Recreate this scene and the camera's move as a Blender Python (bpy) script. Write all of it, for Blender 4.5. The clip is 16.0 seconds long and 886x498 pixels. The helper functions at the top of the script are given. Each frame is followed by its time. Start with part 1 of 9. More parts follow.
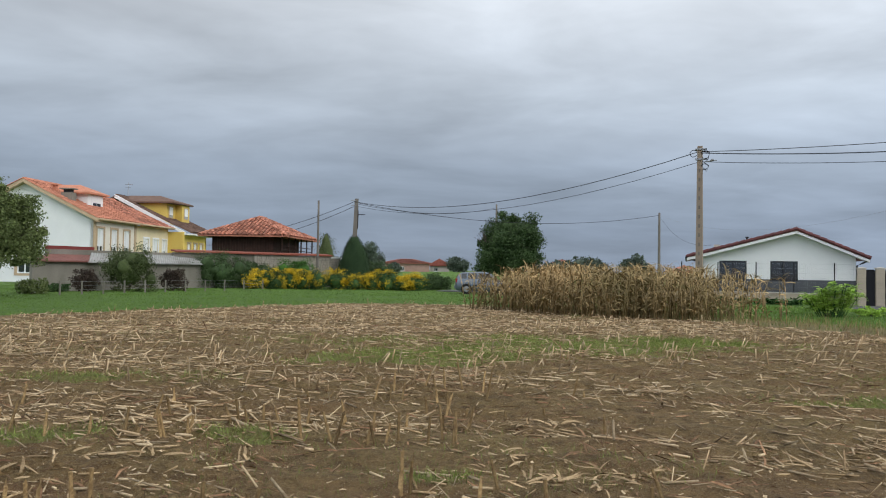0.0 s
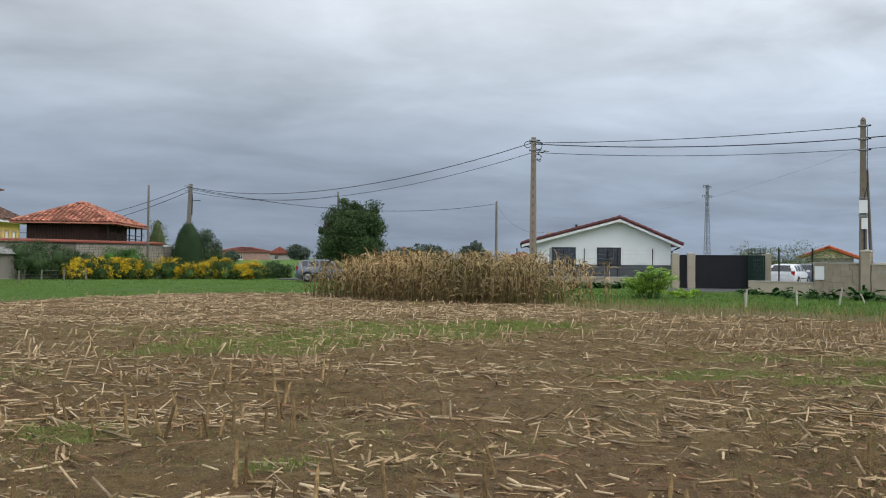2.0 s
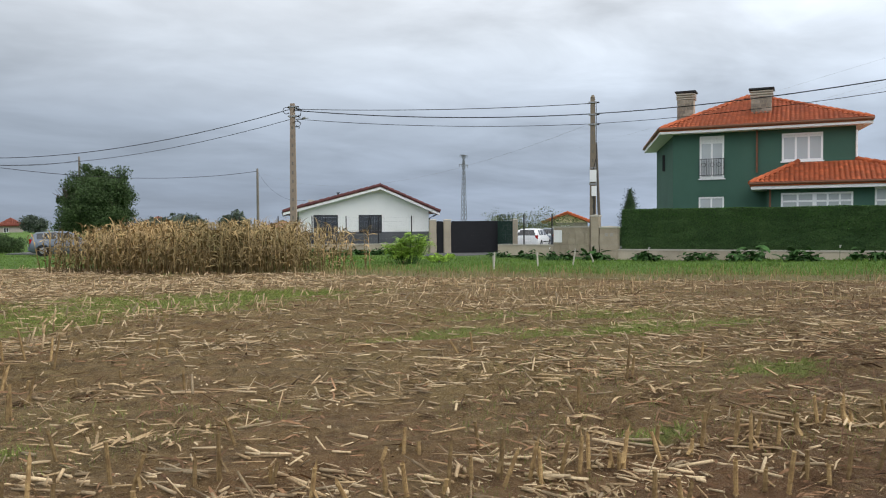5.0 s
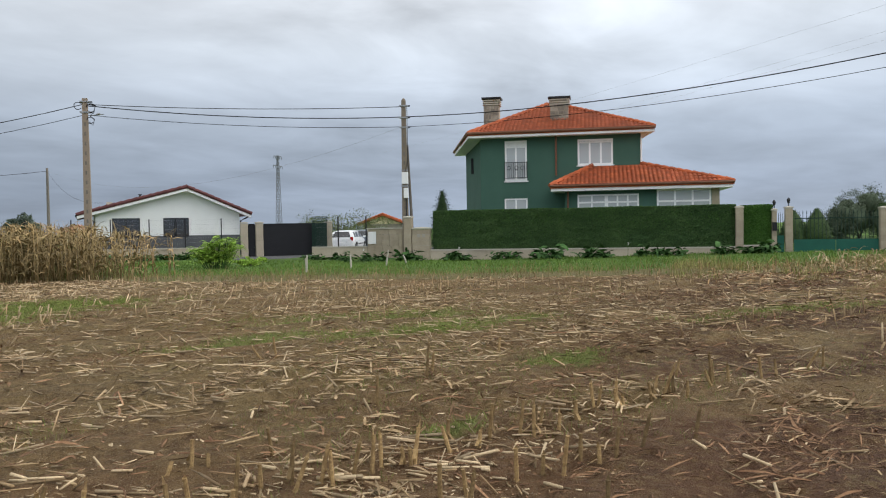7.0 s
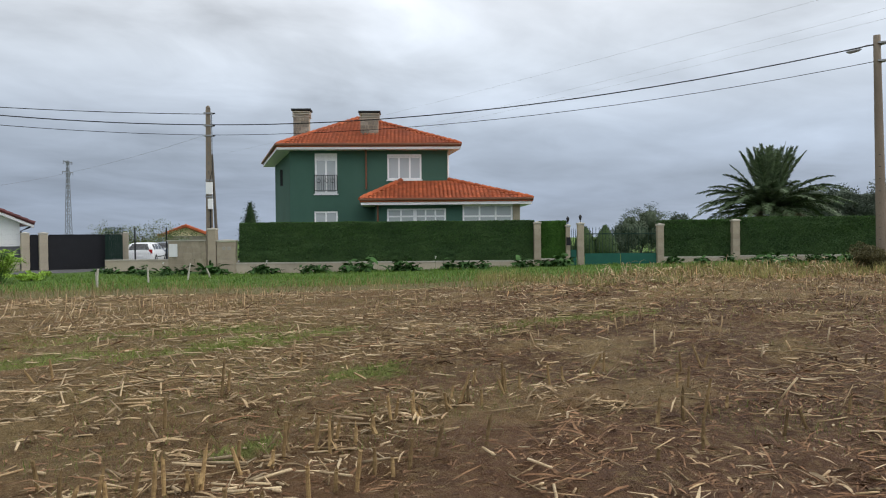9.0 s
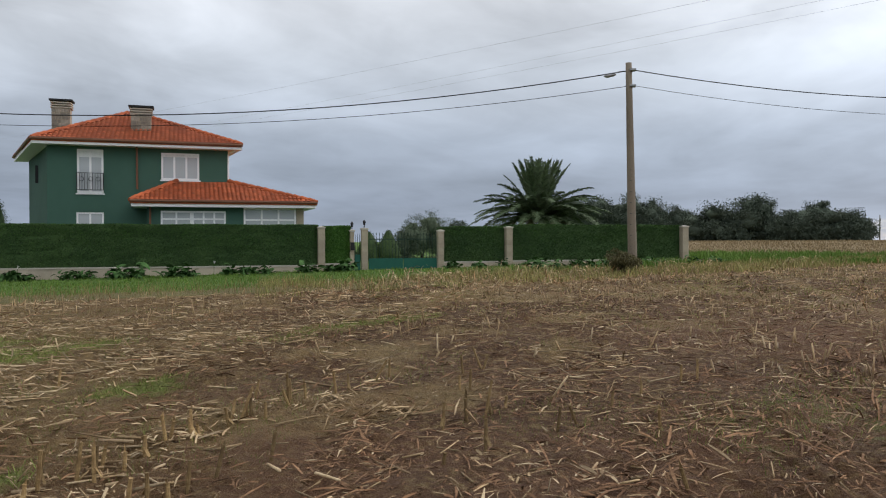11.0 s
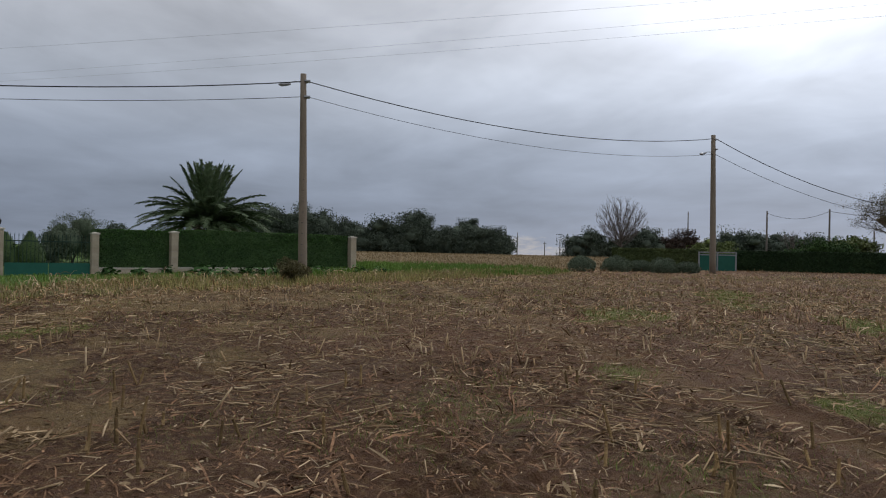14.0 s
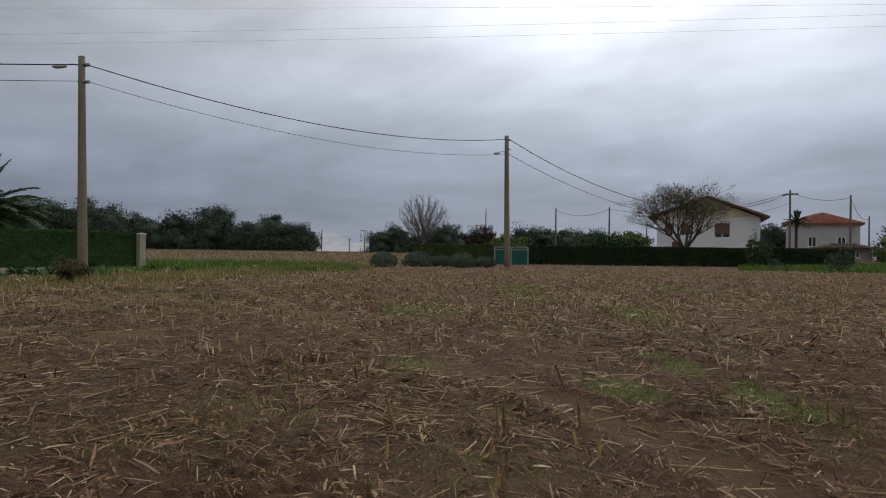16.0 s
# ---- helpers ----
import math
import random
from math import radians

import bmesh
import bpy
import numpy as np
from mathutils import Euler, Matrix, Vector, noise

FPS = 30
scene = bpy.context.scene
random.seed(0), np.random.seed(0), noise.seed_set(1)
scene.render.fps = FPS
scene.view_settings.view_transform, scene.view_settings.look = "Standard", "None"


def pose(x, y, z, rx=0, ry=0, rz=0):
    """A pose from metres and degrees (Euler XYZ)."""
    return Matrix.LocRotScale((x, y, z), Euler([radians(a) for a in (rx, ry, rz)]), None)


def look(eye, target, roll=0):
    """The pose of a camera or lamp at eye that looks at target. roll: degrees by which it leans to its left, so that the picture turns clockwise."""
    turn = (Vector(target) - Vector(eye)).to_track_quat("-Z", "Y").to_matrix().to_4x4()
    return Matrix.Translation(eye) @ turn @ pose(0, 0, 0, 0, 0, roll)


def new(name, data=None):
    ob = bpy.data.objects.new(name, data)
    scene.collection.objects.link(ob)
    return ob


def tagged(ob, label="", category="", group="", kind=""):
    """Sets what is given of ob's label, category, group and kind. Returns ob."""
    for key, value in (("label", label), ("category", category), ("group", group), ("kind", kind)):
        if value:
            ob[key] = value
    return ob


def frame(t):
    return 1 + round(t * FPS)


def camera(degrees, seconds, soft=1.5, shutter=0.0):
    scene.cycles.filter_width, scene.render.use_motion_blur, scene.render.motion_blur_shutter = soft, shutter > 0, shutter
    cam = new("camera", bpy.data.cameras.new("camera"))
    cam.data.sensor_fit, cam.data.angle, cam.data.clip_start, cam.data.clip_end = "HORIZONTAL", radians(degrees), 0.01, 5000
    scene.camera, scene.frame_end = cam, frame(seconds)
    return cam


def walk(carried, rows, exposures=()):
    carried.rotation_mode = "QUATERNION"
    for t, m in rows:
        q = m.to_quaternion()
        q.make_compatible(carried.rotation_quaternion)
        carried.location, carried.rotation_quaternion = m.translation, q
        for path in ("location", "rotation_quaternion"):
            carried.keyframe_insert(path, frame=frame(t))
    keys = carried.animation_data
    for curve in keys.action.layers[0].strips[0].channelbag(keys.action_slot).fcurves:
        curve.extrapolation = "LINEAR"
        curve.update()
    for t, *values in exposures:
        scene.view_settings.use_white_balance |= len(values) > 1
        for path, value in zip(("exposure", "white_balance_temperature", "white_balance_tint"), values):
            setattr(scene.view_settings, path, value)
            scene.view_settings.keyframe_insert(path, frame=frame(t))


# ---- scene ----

# The camera stands in a harvested maize field, about eye height, and turns to the right.
cam = camera(59.5, 16.0, soft=1.10)
ROWS = [
    (0.0, 0.000, -0.000, 1.525, -8.51, 1.58, -0.90),
    (0.5, 0.010, 0.002, 1.514, -11.18, 1.37, -0.88),
    (1.0, 0.012, -0.002, 1.513, -14.11, 1.20, -0.82),
    (1.5, 0.018, -0.011, 1.508, -17.15, 1.05, -0.69),
    (2.0, 0.031, -0.011, 1.503, -20.13, 0.81, -0.50),
    (2.5, 0.049, -0.005, 1.496, -22.98, 0.52, -0.35),
    (3.0, 0.062, -0.010, 1.493, -25.68, 0.30, -0.29),
    (5.5, 0.232, -0.165, 1.488, -40.73, -1.91, 0.48),
    (6.0, 0.267, -0.197, 1.486, -44.26, -2.11, 0.56),
    (6.5, 0.291, -0.230, 1.484, -47.46, -2.03, 0.74),
    (7.0, 0.315, -0.257, 1.489, -50.75, -1.55, 0.96),
    (7.5, 0.326, -0.302, 1.494, -54.16, -1.15, 1.02),
    (8.0, 0.342, -0.333, 1.488, -57.92, -0.98, 0.78),
    (8.5, 0.369, -0.345, 1.490, -61.16, -0.87, 0.64),
    (11.0, 0.484, -0.274, 1.512, -80.47, -0.53, 0.17),
    (11.5, 0.502, -0.267, 1.514, -84.57, -0.51, -0.05),
    (12.0, 0.514, -0.256, 1.508, -88.59, -0.33, -0.39),
    (12.5, 0.518, -0.257, 1.505, -92.32, -0.17, -0.70),
    (13.0, 0.543, -0.259, 1.506, -96.00, -0.03, -1.01),
    (13.5, 0.561, -0.270, 1.501, -100.12, 0.21, -1.27),
    (14.0, 0.566, -0.296, 1.504, -104.42, 0.34, -1.28),
    (14.5, 0.565, -0.343, 1.494, -108.46, 0.51, -1.09),
    (15.0, 0.571, -0.399, 1.493, -111.90, 0.50, -0.92),
    (15.5, 0.574, -0.454, 1.491, -115.25, 0.44, -0.86),
    (16.0, 0.583, -0.504, 1.490, -118.72, 0.33, -0.77),
]
EXPO = [(0.0, -0.06, 6500, 10), (3.0, -0.01, 6560, 10), (5.5, 0.17, 6750, 11), (6.5, 0.12, 6750, 11), (7.5, 0.03, 6720, 11), (8.5, 0.02, 6720, 11), (11.0, -0.22, 6750, 12), (12.0, -0.34, 6700, 12), (13.0, -0.60, 6630, 14), (14.5, -0.81, 6620, 14), (16.0, -0.93, 6660, 14)]
walk(cam, [(t, pose(x, y, z, 90 + pitch, roll, yaw)) for t, x, y, z, yaw, pitch, roll in ROWS], EXPO)

# ---------------------------------------------------------------- light
SUN_AZ, SUN_EL = 134.0, 30.0      # behind the cloud, clockwise from +y
SUN_DIR = Vector((math.sin(radians(SUN_AZ)) * math.cos(radians(SUN_EL)), math.cos(radians(SUN_AZ)) * math.cos(radians(SUN_EL)), math.sin(radians(SUN_EL))))


def build_world():
    w = bpy.data.worlds.new("overcast_sky")
    scene.world = w
    w.use_nodes = True
    nt = w.node_tree
    nt.nodes.clear()
    N, L = nt.nodes.new, nt.links.new

    def math_node(op, a, b=None, c=None, clamp=False):
        n = N("ShaderNodeMath")
        n.operation, n.use_clamp = op, clamp
        for i, v in enumerate((a, b, c)):
            if v is None:
                continue
            if isinstance(v, (int, float)):
                n.inputs[i].default_value = v
            else:
                L(v, n.inputs[i])
        return n.outputs[0]

    def mix(fac, a, b, blend="MIX"):
        n = N("ShaderNodeMix")
        n.data_type, n.blend_type = "RGBA", blend
        if isinstance(fac, (int, float)):
            n.inputs[0].default_value = fac
        else:
            L(fac, n.inputs[0])
        for sock, v in ((n.inputs[6], a), (n.inputs[7], b)):
            if isinstance(v, tuple):
                sock.default_value = (*v, 1)
            else:
                L(v, sock)
        return n.outputs[2]

    tc = N("ShaderNodeTexCoord")
    norm = N("ShaderNodeVectorMath")
    norm.operation = "NORMALIZE"
    L(tc.outputs["Generated"], norm.inputs[0])
    sep = N("ShaderNodeSeparateXYZ")
    L(norm.outputs[0], sep.inputs[0])
    z = math_node("MAXIMUM", sep.outputs[2], 0.0)
    # cloud layer seen in perspective: the same puffs get flatter toward the horizon
    inv = math_node("DIVIDE", 1.0, math_node("ADD", z, 0.13))
    comb = N("ShaderNodeCombineXYZ")
    L(math_node("MULTIPLY", sep.outputs[0], inv), comb.inputs[0])
    L(math_node("MULTIPLY", sep.outputs[1], inv), comb.inputs[1])

    def cloud(scale, detail, rough, offset, dist=0.4):
        mp = N("ShaderNodeMapping")
        mp.inputs["Location"].default_value = offset
        mp.inputs["Rotation"].default_value = (0, 0, 0.5)
        mp.inputs["Scale"].default_value = (1.0, 1.25, 1)
        L(comb.outputs[0], mp.inputs[0])
        n = N("ShaderNodeTexNoise")
        n.inputs["Scale"].default_value, n.inputs["Detail"].default_value = scale, detail
        n.inputs["Roughness"].default_value, n.inputs["Distortion"].default_value = rough, dist
        L(mp.outputs[0], n.inputs["Vector"])
        return n.outputs[0]

    big, mid = cloud(0.55, 5.0, 0.52, (3.1, 1.7, 0)), cloud(1.5, 6.0, 0.54, (7.3, 2.2, 0))
    ramp = N("ShaderNodeValToRGB")
    L(z, ramp.inputs[0])
    e = ramp.color_ramp.elements
    e[0].position, e[0].color = 0.0, (0.240, 0.299, 0.392, 1)
    e[1].position, e[1].color = 1.0, (0.80, 0.83, 0.87, 1)
    for p, c in ((0.05, (0.230, 0.284, 0.374)), (0.13, (0.300, 0.358, 0.443)), (0.22, (0.455, 0.515, 0.59)), (0.34, (0.60, 0.645, 0.70))):
        k = e.new(p)
        k.color = (*c, 1)
    tone = math_node("ADD", math_node("MULTIPLY", math_node("SUBTRACT", big, 0.5), 1.6), math_node("MULTIPLY", math_node("SUBTRACT", mid, 0.5), 0.8))
    tone = math_node("MULTIPLY", tone, math_node("ADD", 0.44, math_node("MULTIPLY", z, 1.55, clamp=True)))
    gain = math_node("MAXIMUM", math_node("ADD", tone, 1.0), 0.45)
    # brightness of the cloud in front of the sun
    dot = N("ShaderNodeVectorMath")
    dot.operation = "DOT_PRODUCT"
    L(norm.outputs[0], dot.inputs[0])
    dot.inputs[1].default_value = SUN_DIR
    d = math_node("MAXIMUM", dot.outputs["Value"], 0.0)
    glow = math_node("ADD", math_node("MULTIPLY", math_node("POWER", d, 20.0), 2.2), math_node("MULTIPLY", math_node("POWER", math_node("ADD", math_node("MULTIPLY", dot.outputs["Value"], 0.5), 0.5), 3.0), 0.75))
    west = N("ShaderNodeVectorMath")                    # unseen western sky, brightened as fill for the sides facing the camera
    west.operation = "DOT_PRODUCT"
    L(norm.outputs[0], west.inputs[0])
    west.inputs[1].default_value = (math.sin(radians(245)) * 0.85, math.cos(radians(245)) * 0.85, 0.52)
    glow = math_node("ADD", glow, math_node("MULTIPLY", math_node("POWER", math_node("MAXIMUM", west.outputs["Value"], 0.0), 1.5), 0.75))
    thin = N("ShaderNodeVectorMath")                    # a paler stretch of cloud over the houses
    thin.operation = "DOT_PRODUCT"
    L(norm.outputs[0], thin.inputs[0])
    thin.inputs[1].default_value = (math.sin(radians(52)) * 0.975, math.cos(radians(52)) * 0.975, 0.222)
    pale = math_node("MULTIPLY", math_node("POWER", math_node("MAXIMUM", thin.outputs["Value"], 0.0), 24.0), math_node("ADD", 0.05, math_node("MULTIPLY", mid, 0.36)))
    glow = math_node("ADD", glow, pale)
    gain = math_node("MULTIPLY", gain, math_node("ADD", 1.0, glow))
    grey = N("ShaderNodeCombineColor")
    for i in range(3):
        L(gain, grey.inputs[i])
    col = mix(1.0, ramp.outputs[0], grey.outputs[0], "MULTIPLY")
    # a bright gap under the cloud base, low over the eastern fields
    gap = N("ShaderNodeVectorMath")
    gap.operation = "DOT_PRODUCT"
    L(norm.outputs[0], gap.inputs[0])
    gap.inputs[1].default_value = (math.sin(radians(113)), math.cos(radians(113)), 0.02)
    wide = math_node("MULTIPLY", math_node("SUBTRACT", gap.outputs["Value"], 0.972), 50.0, clamp=True)
    low = math_node("MULTIPLY", math_node("SUBTRACT", math_node("ADD", 0.021, math_node("MULTIPLY", math_node("SUBTRACT", cloud(2.6, 6.0, 0.62, (1, 5, 0)), 0.5), 0.075)), z), 110.0, clamp=True)
    shreds = math_node("MULTIPLY", math_node("SUBTRACT", cloud(5.5, 6.0, 0.65, (4, 2, 0)), 0.28), 2.6, clamp=True)
    col = mix(math_node("MULTIPLY", math_node("MULTIPLY", wide, low), math_node("MULTIPLY", shreds, 0.75)), col, (0.76, 0.75, 0.74))
    sky = N("ShaderNodeTexSky")
    sky.sky_type, sky.sun_disc = "NISHITA", False
    sky.sun_elevation, sky.sun_rotation = radians(SUN_EL), radians(SUN_AZ)
    dim = mix(1.0, sky.outputs[0], (0.06, 0.06, 0.06), "MULTIPLY")
    both = mix(0.92, dim, col)
    bg = N("ShaderNodeBackground")
    bg.inputs["Strength"].default_value = 1.15
    L(both, bg.inputs[0])
    out = N("ShaderNodeOutputWorld")
    L(bg.outputs[0], out.inputs[0])


build_world()
sun = new("sun", bpy.data.lights.new("sun", "SUN"))
sun.data.energy, sun.data.angle, sun.data.color = 0.9, radians(25), (1.0, 0.96, 0.9)
sun.matrix_world = look(SUN_DIR * 50, (0, 0, 0))


# ---------------------------------------------------------------- materials
def material(name, dark, light, scale=6.0, fine=60.0, rough=0.85, bump=0.25, metal=0.0, stain=None, stain_at=0.62, vary=0.0, island=0.0, spec=0.35, stretch=(1, 1, 1), bump_dist=0.02):
    """Two scales of noise between dark and light, an optional stain, and per-object or per-piece variation."""
    m = bpy.data.materials.new(name)
    m.use_nodes = True
    nt = m.node_tree
    N, L = nt.nodes.new, nt.links.new
    b = nt.nodes["Principled BSDF"]
    b.inputs["Roughness"].default_value, b.inputs["Metallic"].default_value = rough, metal
    b.inputs["Specular IOR Level"].default_value = spec
    tc, mp = N("ShaderNodeTexCoord"), N("ShaderNodeMapping")
    mp.inputs["Scale"].default_value = stretch
    L(tc.outputs["Object"], mp.inputs[0])

    def tex(s, detail):
        n = N("ShaderNodeTexNoise")
        n.inputs["Scale"].default_value, n.inputs["Detail"].default_value, n.inputs["Roughness"].default_value = s, detail, 0.6
        L(mp.outputs[0], n.inputs["Vector"])
        return n.outputs[0]

    def mixc(fac, a, c, blend="MIX"):
        n = N("ShaderNodeMix")
        n.data_type, n.blend_type = "RGBA", blend
        if isinstance(fac, float):
            n.inputs[0].default_value = fac
        else:
            L(fac, n.inputs[0])
        for sock, v in ((n.inputs[6], a), (n.inputs[7], c)):
            if isinstance(v, tuple):
                sock.default_value = (*v, 1)
            else:
                L(v, sock)
        return n.outputs[2]

    def ramp(v, lo, hi):
        n = N("ShaderNodeMapRange")
        n.inputs["From Min"].default_value, n.inputs["From Max"].default_value = lo, hi
        L(v, n.inputs["Value"])
        return n.outputs[0]

    a, c = tex(scale, 5.0), tex(fine, 3.0)
    add = N("ShaderNodeMath")
    add.operation = "MULTIPLY_ADD"
    L(c, add.inputs[0])
    add.inputs[1].default_value = 0.5
    half = N("ShaderNodeMath")
    half.operation = "MULTIPLY"
    L(a, half.inputs[0])
    half.inputs[1].default_value = 0.5
    L(half.outputs[0], add.inputs[2])
    col = mixc(ramp(add.outputs[0], 0.36, 0.64), dark, light)
    if stain:
        s2 = tex(scale * 0.37, 6.0)
        col = mixc(ramp(s2, stain_at - 0.08, stain_at + 0.14), col, stain)
    if vary or island:
        hsv = N("ShaderNodeHueSaturation")
        rnd = (N("ShaderNodeObjectInfo").outputs["Random"] if vary else N("ShaderNodeNewGeometry").outputs["Random Per Island"])
        k = vary or island
        mr = N("ShaderNodeMapRange")
        mr.inputs["To Min"].default_value, mr.inputs["To Max"].default_value = 1 - k, 1 + k
        L(rnd, mr.inputs["Value"])
        L(mr.outputs[0], hsv.inputs["Value"])
        L(col, hsv.inputs["Color"])
        col = hsv.outputs[0]
    L(col, b.inputs["Base Color"])
    if bump:
        bp = N("ShaderNodeBump")
        bp.inputs["Strength"].default_value, bp.inputs["Distance"].default_value = bump, bump_dist
        L(c, bp.inputs["Height"])
        L(bp.outputs[0], b.inputs["Normal"])
    return m


def glass(name, colour, rough=0.06):
    m = bpy.data.materials.new(name)
    m.use_nodes = True
    b = m.node_tree.nodes["Principled BSDF"]
    b.inputs["Base Color"].default_value = (*colour, 1)
    b.inputs["Roughness"].default_value = rough
    b.inputs["Specular IOR Level"].default_value = 0.9
    return m


def plain(name, colour, rough=0.5, metal=0.0):
    return material(name, tuple(c * 0.88 for c in colour), colour, 8, 90, rough, 0.06, metal)


M = {}
M["render_white"] = material("white_render", (0.74, 0.75, 0.74), (0.83, 0.84, 0.83), 0.7, 45, 0.9, 0.15, stain=(0.55, 0.56, 0.54), stain_at=0.7)
M["render_warm"] = material("warm_off_white_render", (0.72, 0.66, 0.56), (0.80, 0.745, 0.65), 0.7, 45, 0.9, 0.15, stain=(0.58, 0.53, 0.45), stain_at=0.7)
M["render_cream"] = material("cream_render", (0.71, 0.60, 0.38), (0.80, 0.70, 0.48), 0.7, 45, 0.9, 0.15)
M["render_yellow"] = material("yellow_render", (0.68, 0.48, 0.11), (0.77, 0.57, 0.16), 0.7, 45, 0.9, 0.15)
M["render_green"] = material("green_render", (0.046, 0.108, 0.082), (0.060, 0.132, 0.100), 0.6, 45, 0.9, 0.2, stain=(0.040, 0.094, 0.072))
M["white_paint"] = material("white_paint", (0.80, 0.80, 0.80), (0.88, 0.88, 0.88), 3, 70, 0.45, 0.05)
M["orange_trim"] = material("tan_trim_paint", (0.46, 0.33, 0.20), (0.56, 0.42, 0.28), 3, 70, 0.7, 0.1)
M["tile_orange"] = material("orange_clay_tile", (0.345, 0.074, 0.026), (0.50, 0.128, 0.046), 1.6, 30, 0.8, 0.3, island=0.26, stain=(0.26, 0.070, 0.034))
M["tile_old"] = material("weathered_clay_tile", (0.27, 0.080, 0.045), (0.58, 0.265, 0.175), 1.6, 30, 0.85, 0.3, island=0.5, stain=(0.20, 0.085, 0.06))
M["tile_pink"] = material("pale_orange_clay_tile", (0.44, 0.17, 0.10), (0.60, 0.26, 0.165), 1.6, 30, 0.85, 0.3, island=0.18)
M["tile_brown"] = material("brown_clay_tile", (0.12, 0.070, 0.052), (0.19, 0.115, 0.085), 1.6, 30, 0.85, 0.3, island=0.25)
M["tile_maroon"] = material("maroon_roof_tile", (0.085, 0.028, 0.029), (0.145, 0.046, 0.044), 1.6, 30, 0.7, 0.3, island=0.2)
M["tile_wine"] = material("weathered_wine_tile", (0.15, 0.060, 0.048), (0.23, 0.10, 0.08), 1.6, 30, 0.85, 0.3, island=0.2)
M["dark_wood"] = material("dark_chestnut_boards", (0.020, 0.010, 0.007), (0.055, 0.026, 0.017), 2, 40, 0.85, 0.4, stretch=(6, 6, 1))
M["concrete"] = material("weathered_concrete", (0.30, 0.28, 0.24), (0.43, 0.40, 0.34), 1.5, 60, 0.92, 0.4, stain=(0.20, 0.19, 0.16))
M["concrete_pole"] = material("concrete_pole", (0.232, 0.182, 0.139), (0.335, 0.271, 0.210), 1.0, 70, 0.92, 0.4, stain=(0.18, 0.15, 0.115), stretch=(1, 1, 0.25))
M["old_concrete"] = material("weathered_brown_concrete", (0.175, 0.142, 0.106), (0.262, 0.218, 0.166), 1.0, 70, 0.92, 0.4, stain=(0.15, 0.122, 0.092), stretch=(1, 1, 0.25))
M["wood_pole"] = material("grey_wood_pole", (0.115, 0.103, 0.09), (0.21, 0.19, 0.165), 1.5, 60, 0.9, 0.4, stretch=(6, 6, 0.4))
M["grey_wall"] = material("mossy_grey_render", (0.165, 0.152, 0.125), (0.28, 0.258, 0.218), 0.6, 30, 0.95, 0.4, stain=(0.11, 0.102, 0.078), stain_at=0.52, stretch=(1, 1, 0.45))
M["fibre_cement"] = material("fibre_cement_sheet", (0.24, 0.24, 0.225), (0.36, 0.355, 0.335), 0.8, 40, 0.9, 0.3, stain=(0.15, 0.145, 0.12))
M["rubble"] = material("rubble_stone", (0.19, 0.172, 0.14), (0.38, 0.345, 0.285), 2.5, 30, 0.95, 0.5, island=0.3)
M["sandstone"] = material("sandstone_block", (0.31, 0.26, 0.19), (0.43, 0.365, 0.275), 3, 45, 0.92, 0.4, vary=0.09)
M["stone_cap"] = material("pale_stone_cap", (0.42, 0.385, 0.32), (0.53, 0.49, 0.42), 3, 45, 0.9, 0.3)
M["block_wall"] = material("beige_block_wall", (0.40, 0.34, 0.26), (0.52, 0.45, 0.35), 1.2, 45, 0.93, 0.35, stain=(0.30, 0.26, 0.20))
M["dark_plinth"] = material("slate_grey_plinth", (0.065, 0.07, 0.08), (0.10, 0.105, 0.115), 1.5, 40, 0.8, 0.25)
M["black_metal"] = plain("black_painted_metal", (0.010, 0.010, 0.013), 0.55)
M["gate_black"] = material("black_gate_sheet", (0.0085, 0.0085, 0.011), (0.013, 0.013, 0.017), 2, 60, 0.6, 0.05)
M["green_metal"] = material("green_painted_steel", (0.006, 0.080, 0.056), (0.010, 0.110, 0.076), 2, 60, 0.55, 0.08)
M["green_mesh"] = plain("dark_green_wire", (0.008, 0.035, 0.024), 0.6)
M["copper_pipe"] = plain("brown_downpipe", (0.20, 0.085, 0.045), 0.5)
M["iron"] = plain("wrought_iron", (0.018, 0.019, 0.021), 0.6)
M["galv"] = material("galvanised_steel", (0.24, 0.25, 0.26), (0.36, 0.37, 0.38), 4, 60, 0.5, 0.1, 0.6)
M["cable"] = plain("black_cable", (0.012, 0.012, 0.014), 0.7)
M["glass_dark"] = glass("dark_window_glass", (0.018, 0.021, 0.024))
M["glass_grey"] = glass("window_glass_over_curtain", (0.44, 0.465, 0.475), 0.14)
M["blind"] = material("white_roller_blind", (0.78, 0.79, 0.79), (0.85, 0.86, 0.86), 2, 50, 0.7, 0.1)
M["asphalt"] = material("old_asphalt", (0.075, 0.075, 0.078), (0.13, 0.13, 0.132), 2, 120, 0.9, 0.4)
M["leaf_hedge"] = material("cypress_hedge_leaf", (0.031, 0.067, 0.023), (0.064, 0.117, 0.038), 1.2, 14, 0.8, 0.0, island=0.5, spec=0.2)
M["leaf_hedge_bright"] = material("bright_hedge_leaf", (0.038, 0.104, 0.018), (0.070, 0.160, 0.030), 1.5, 14, 0.8, 0.0, island=0.45, spec=0.2)
M["leaf_dark"] = material("dark_tree_leaf", (0.030, 0.059, 0.020), (0.070, 0.114, 0.038), 0.8, 9, 0.75, 0.0, island=0.5, spec=0.25)
M["leaf_cypress"] = material("cypress_leaf", (0.014, 0.032, 0.013), (0.036, 0.066, 0.024), 0.8, 9, 0.8, 0.0, island=0.5, spec=0.2)
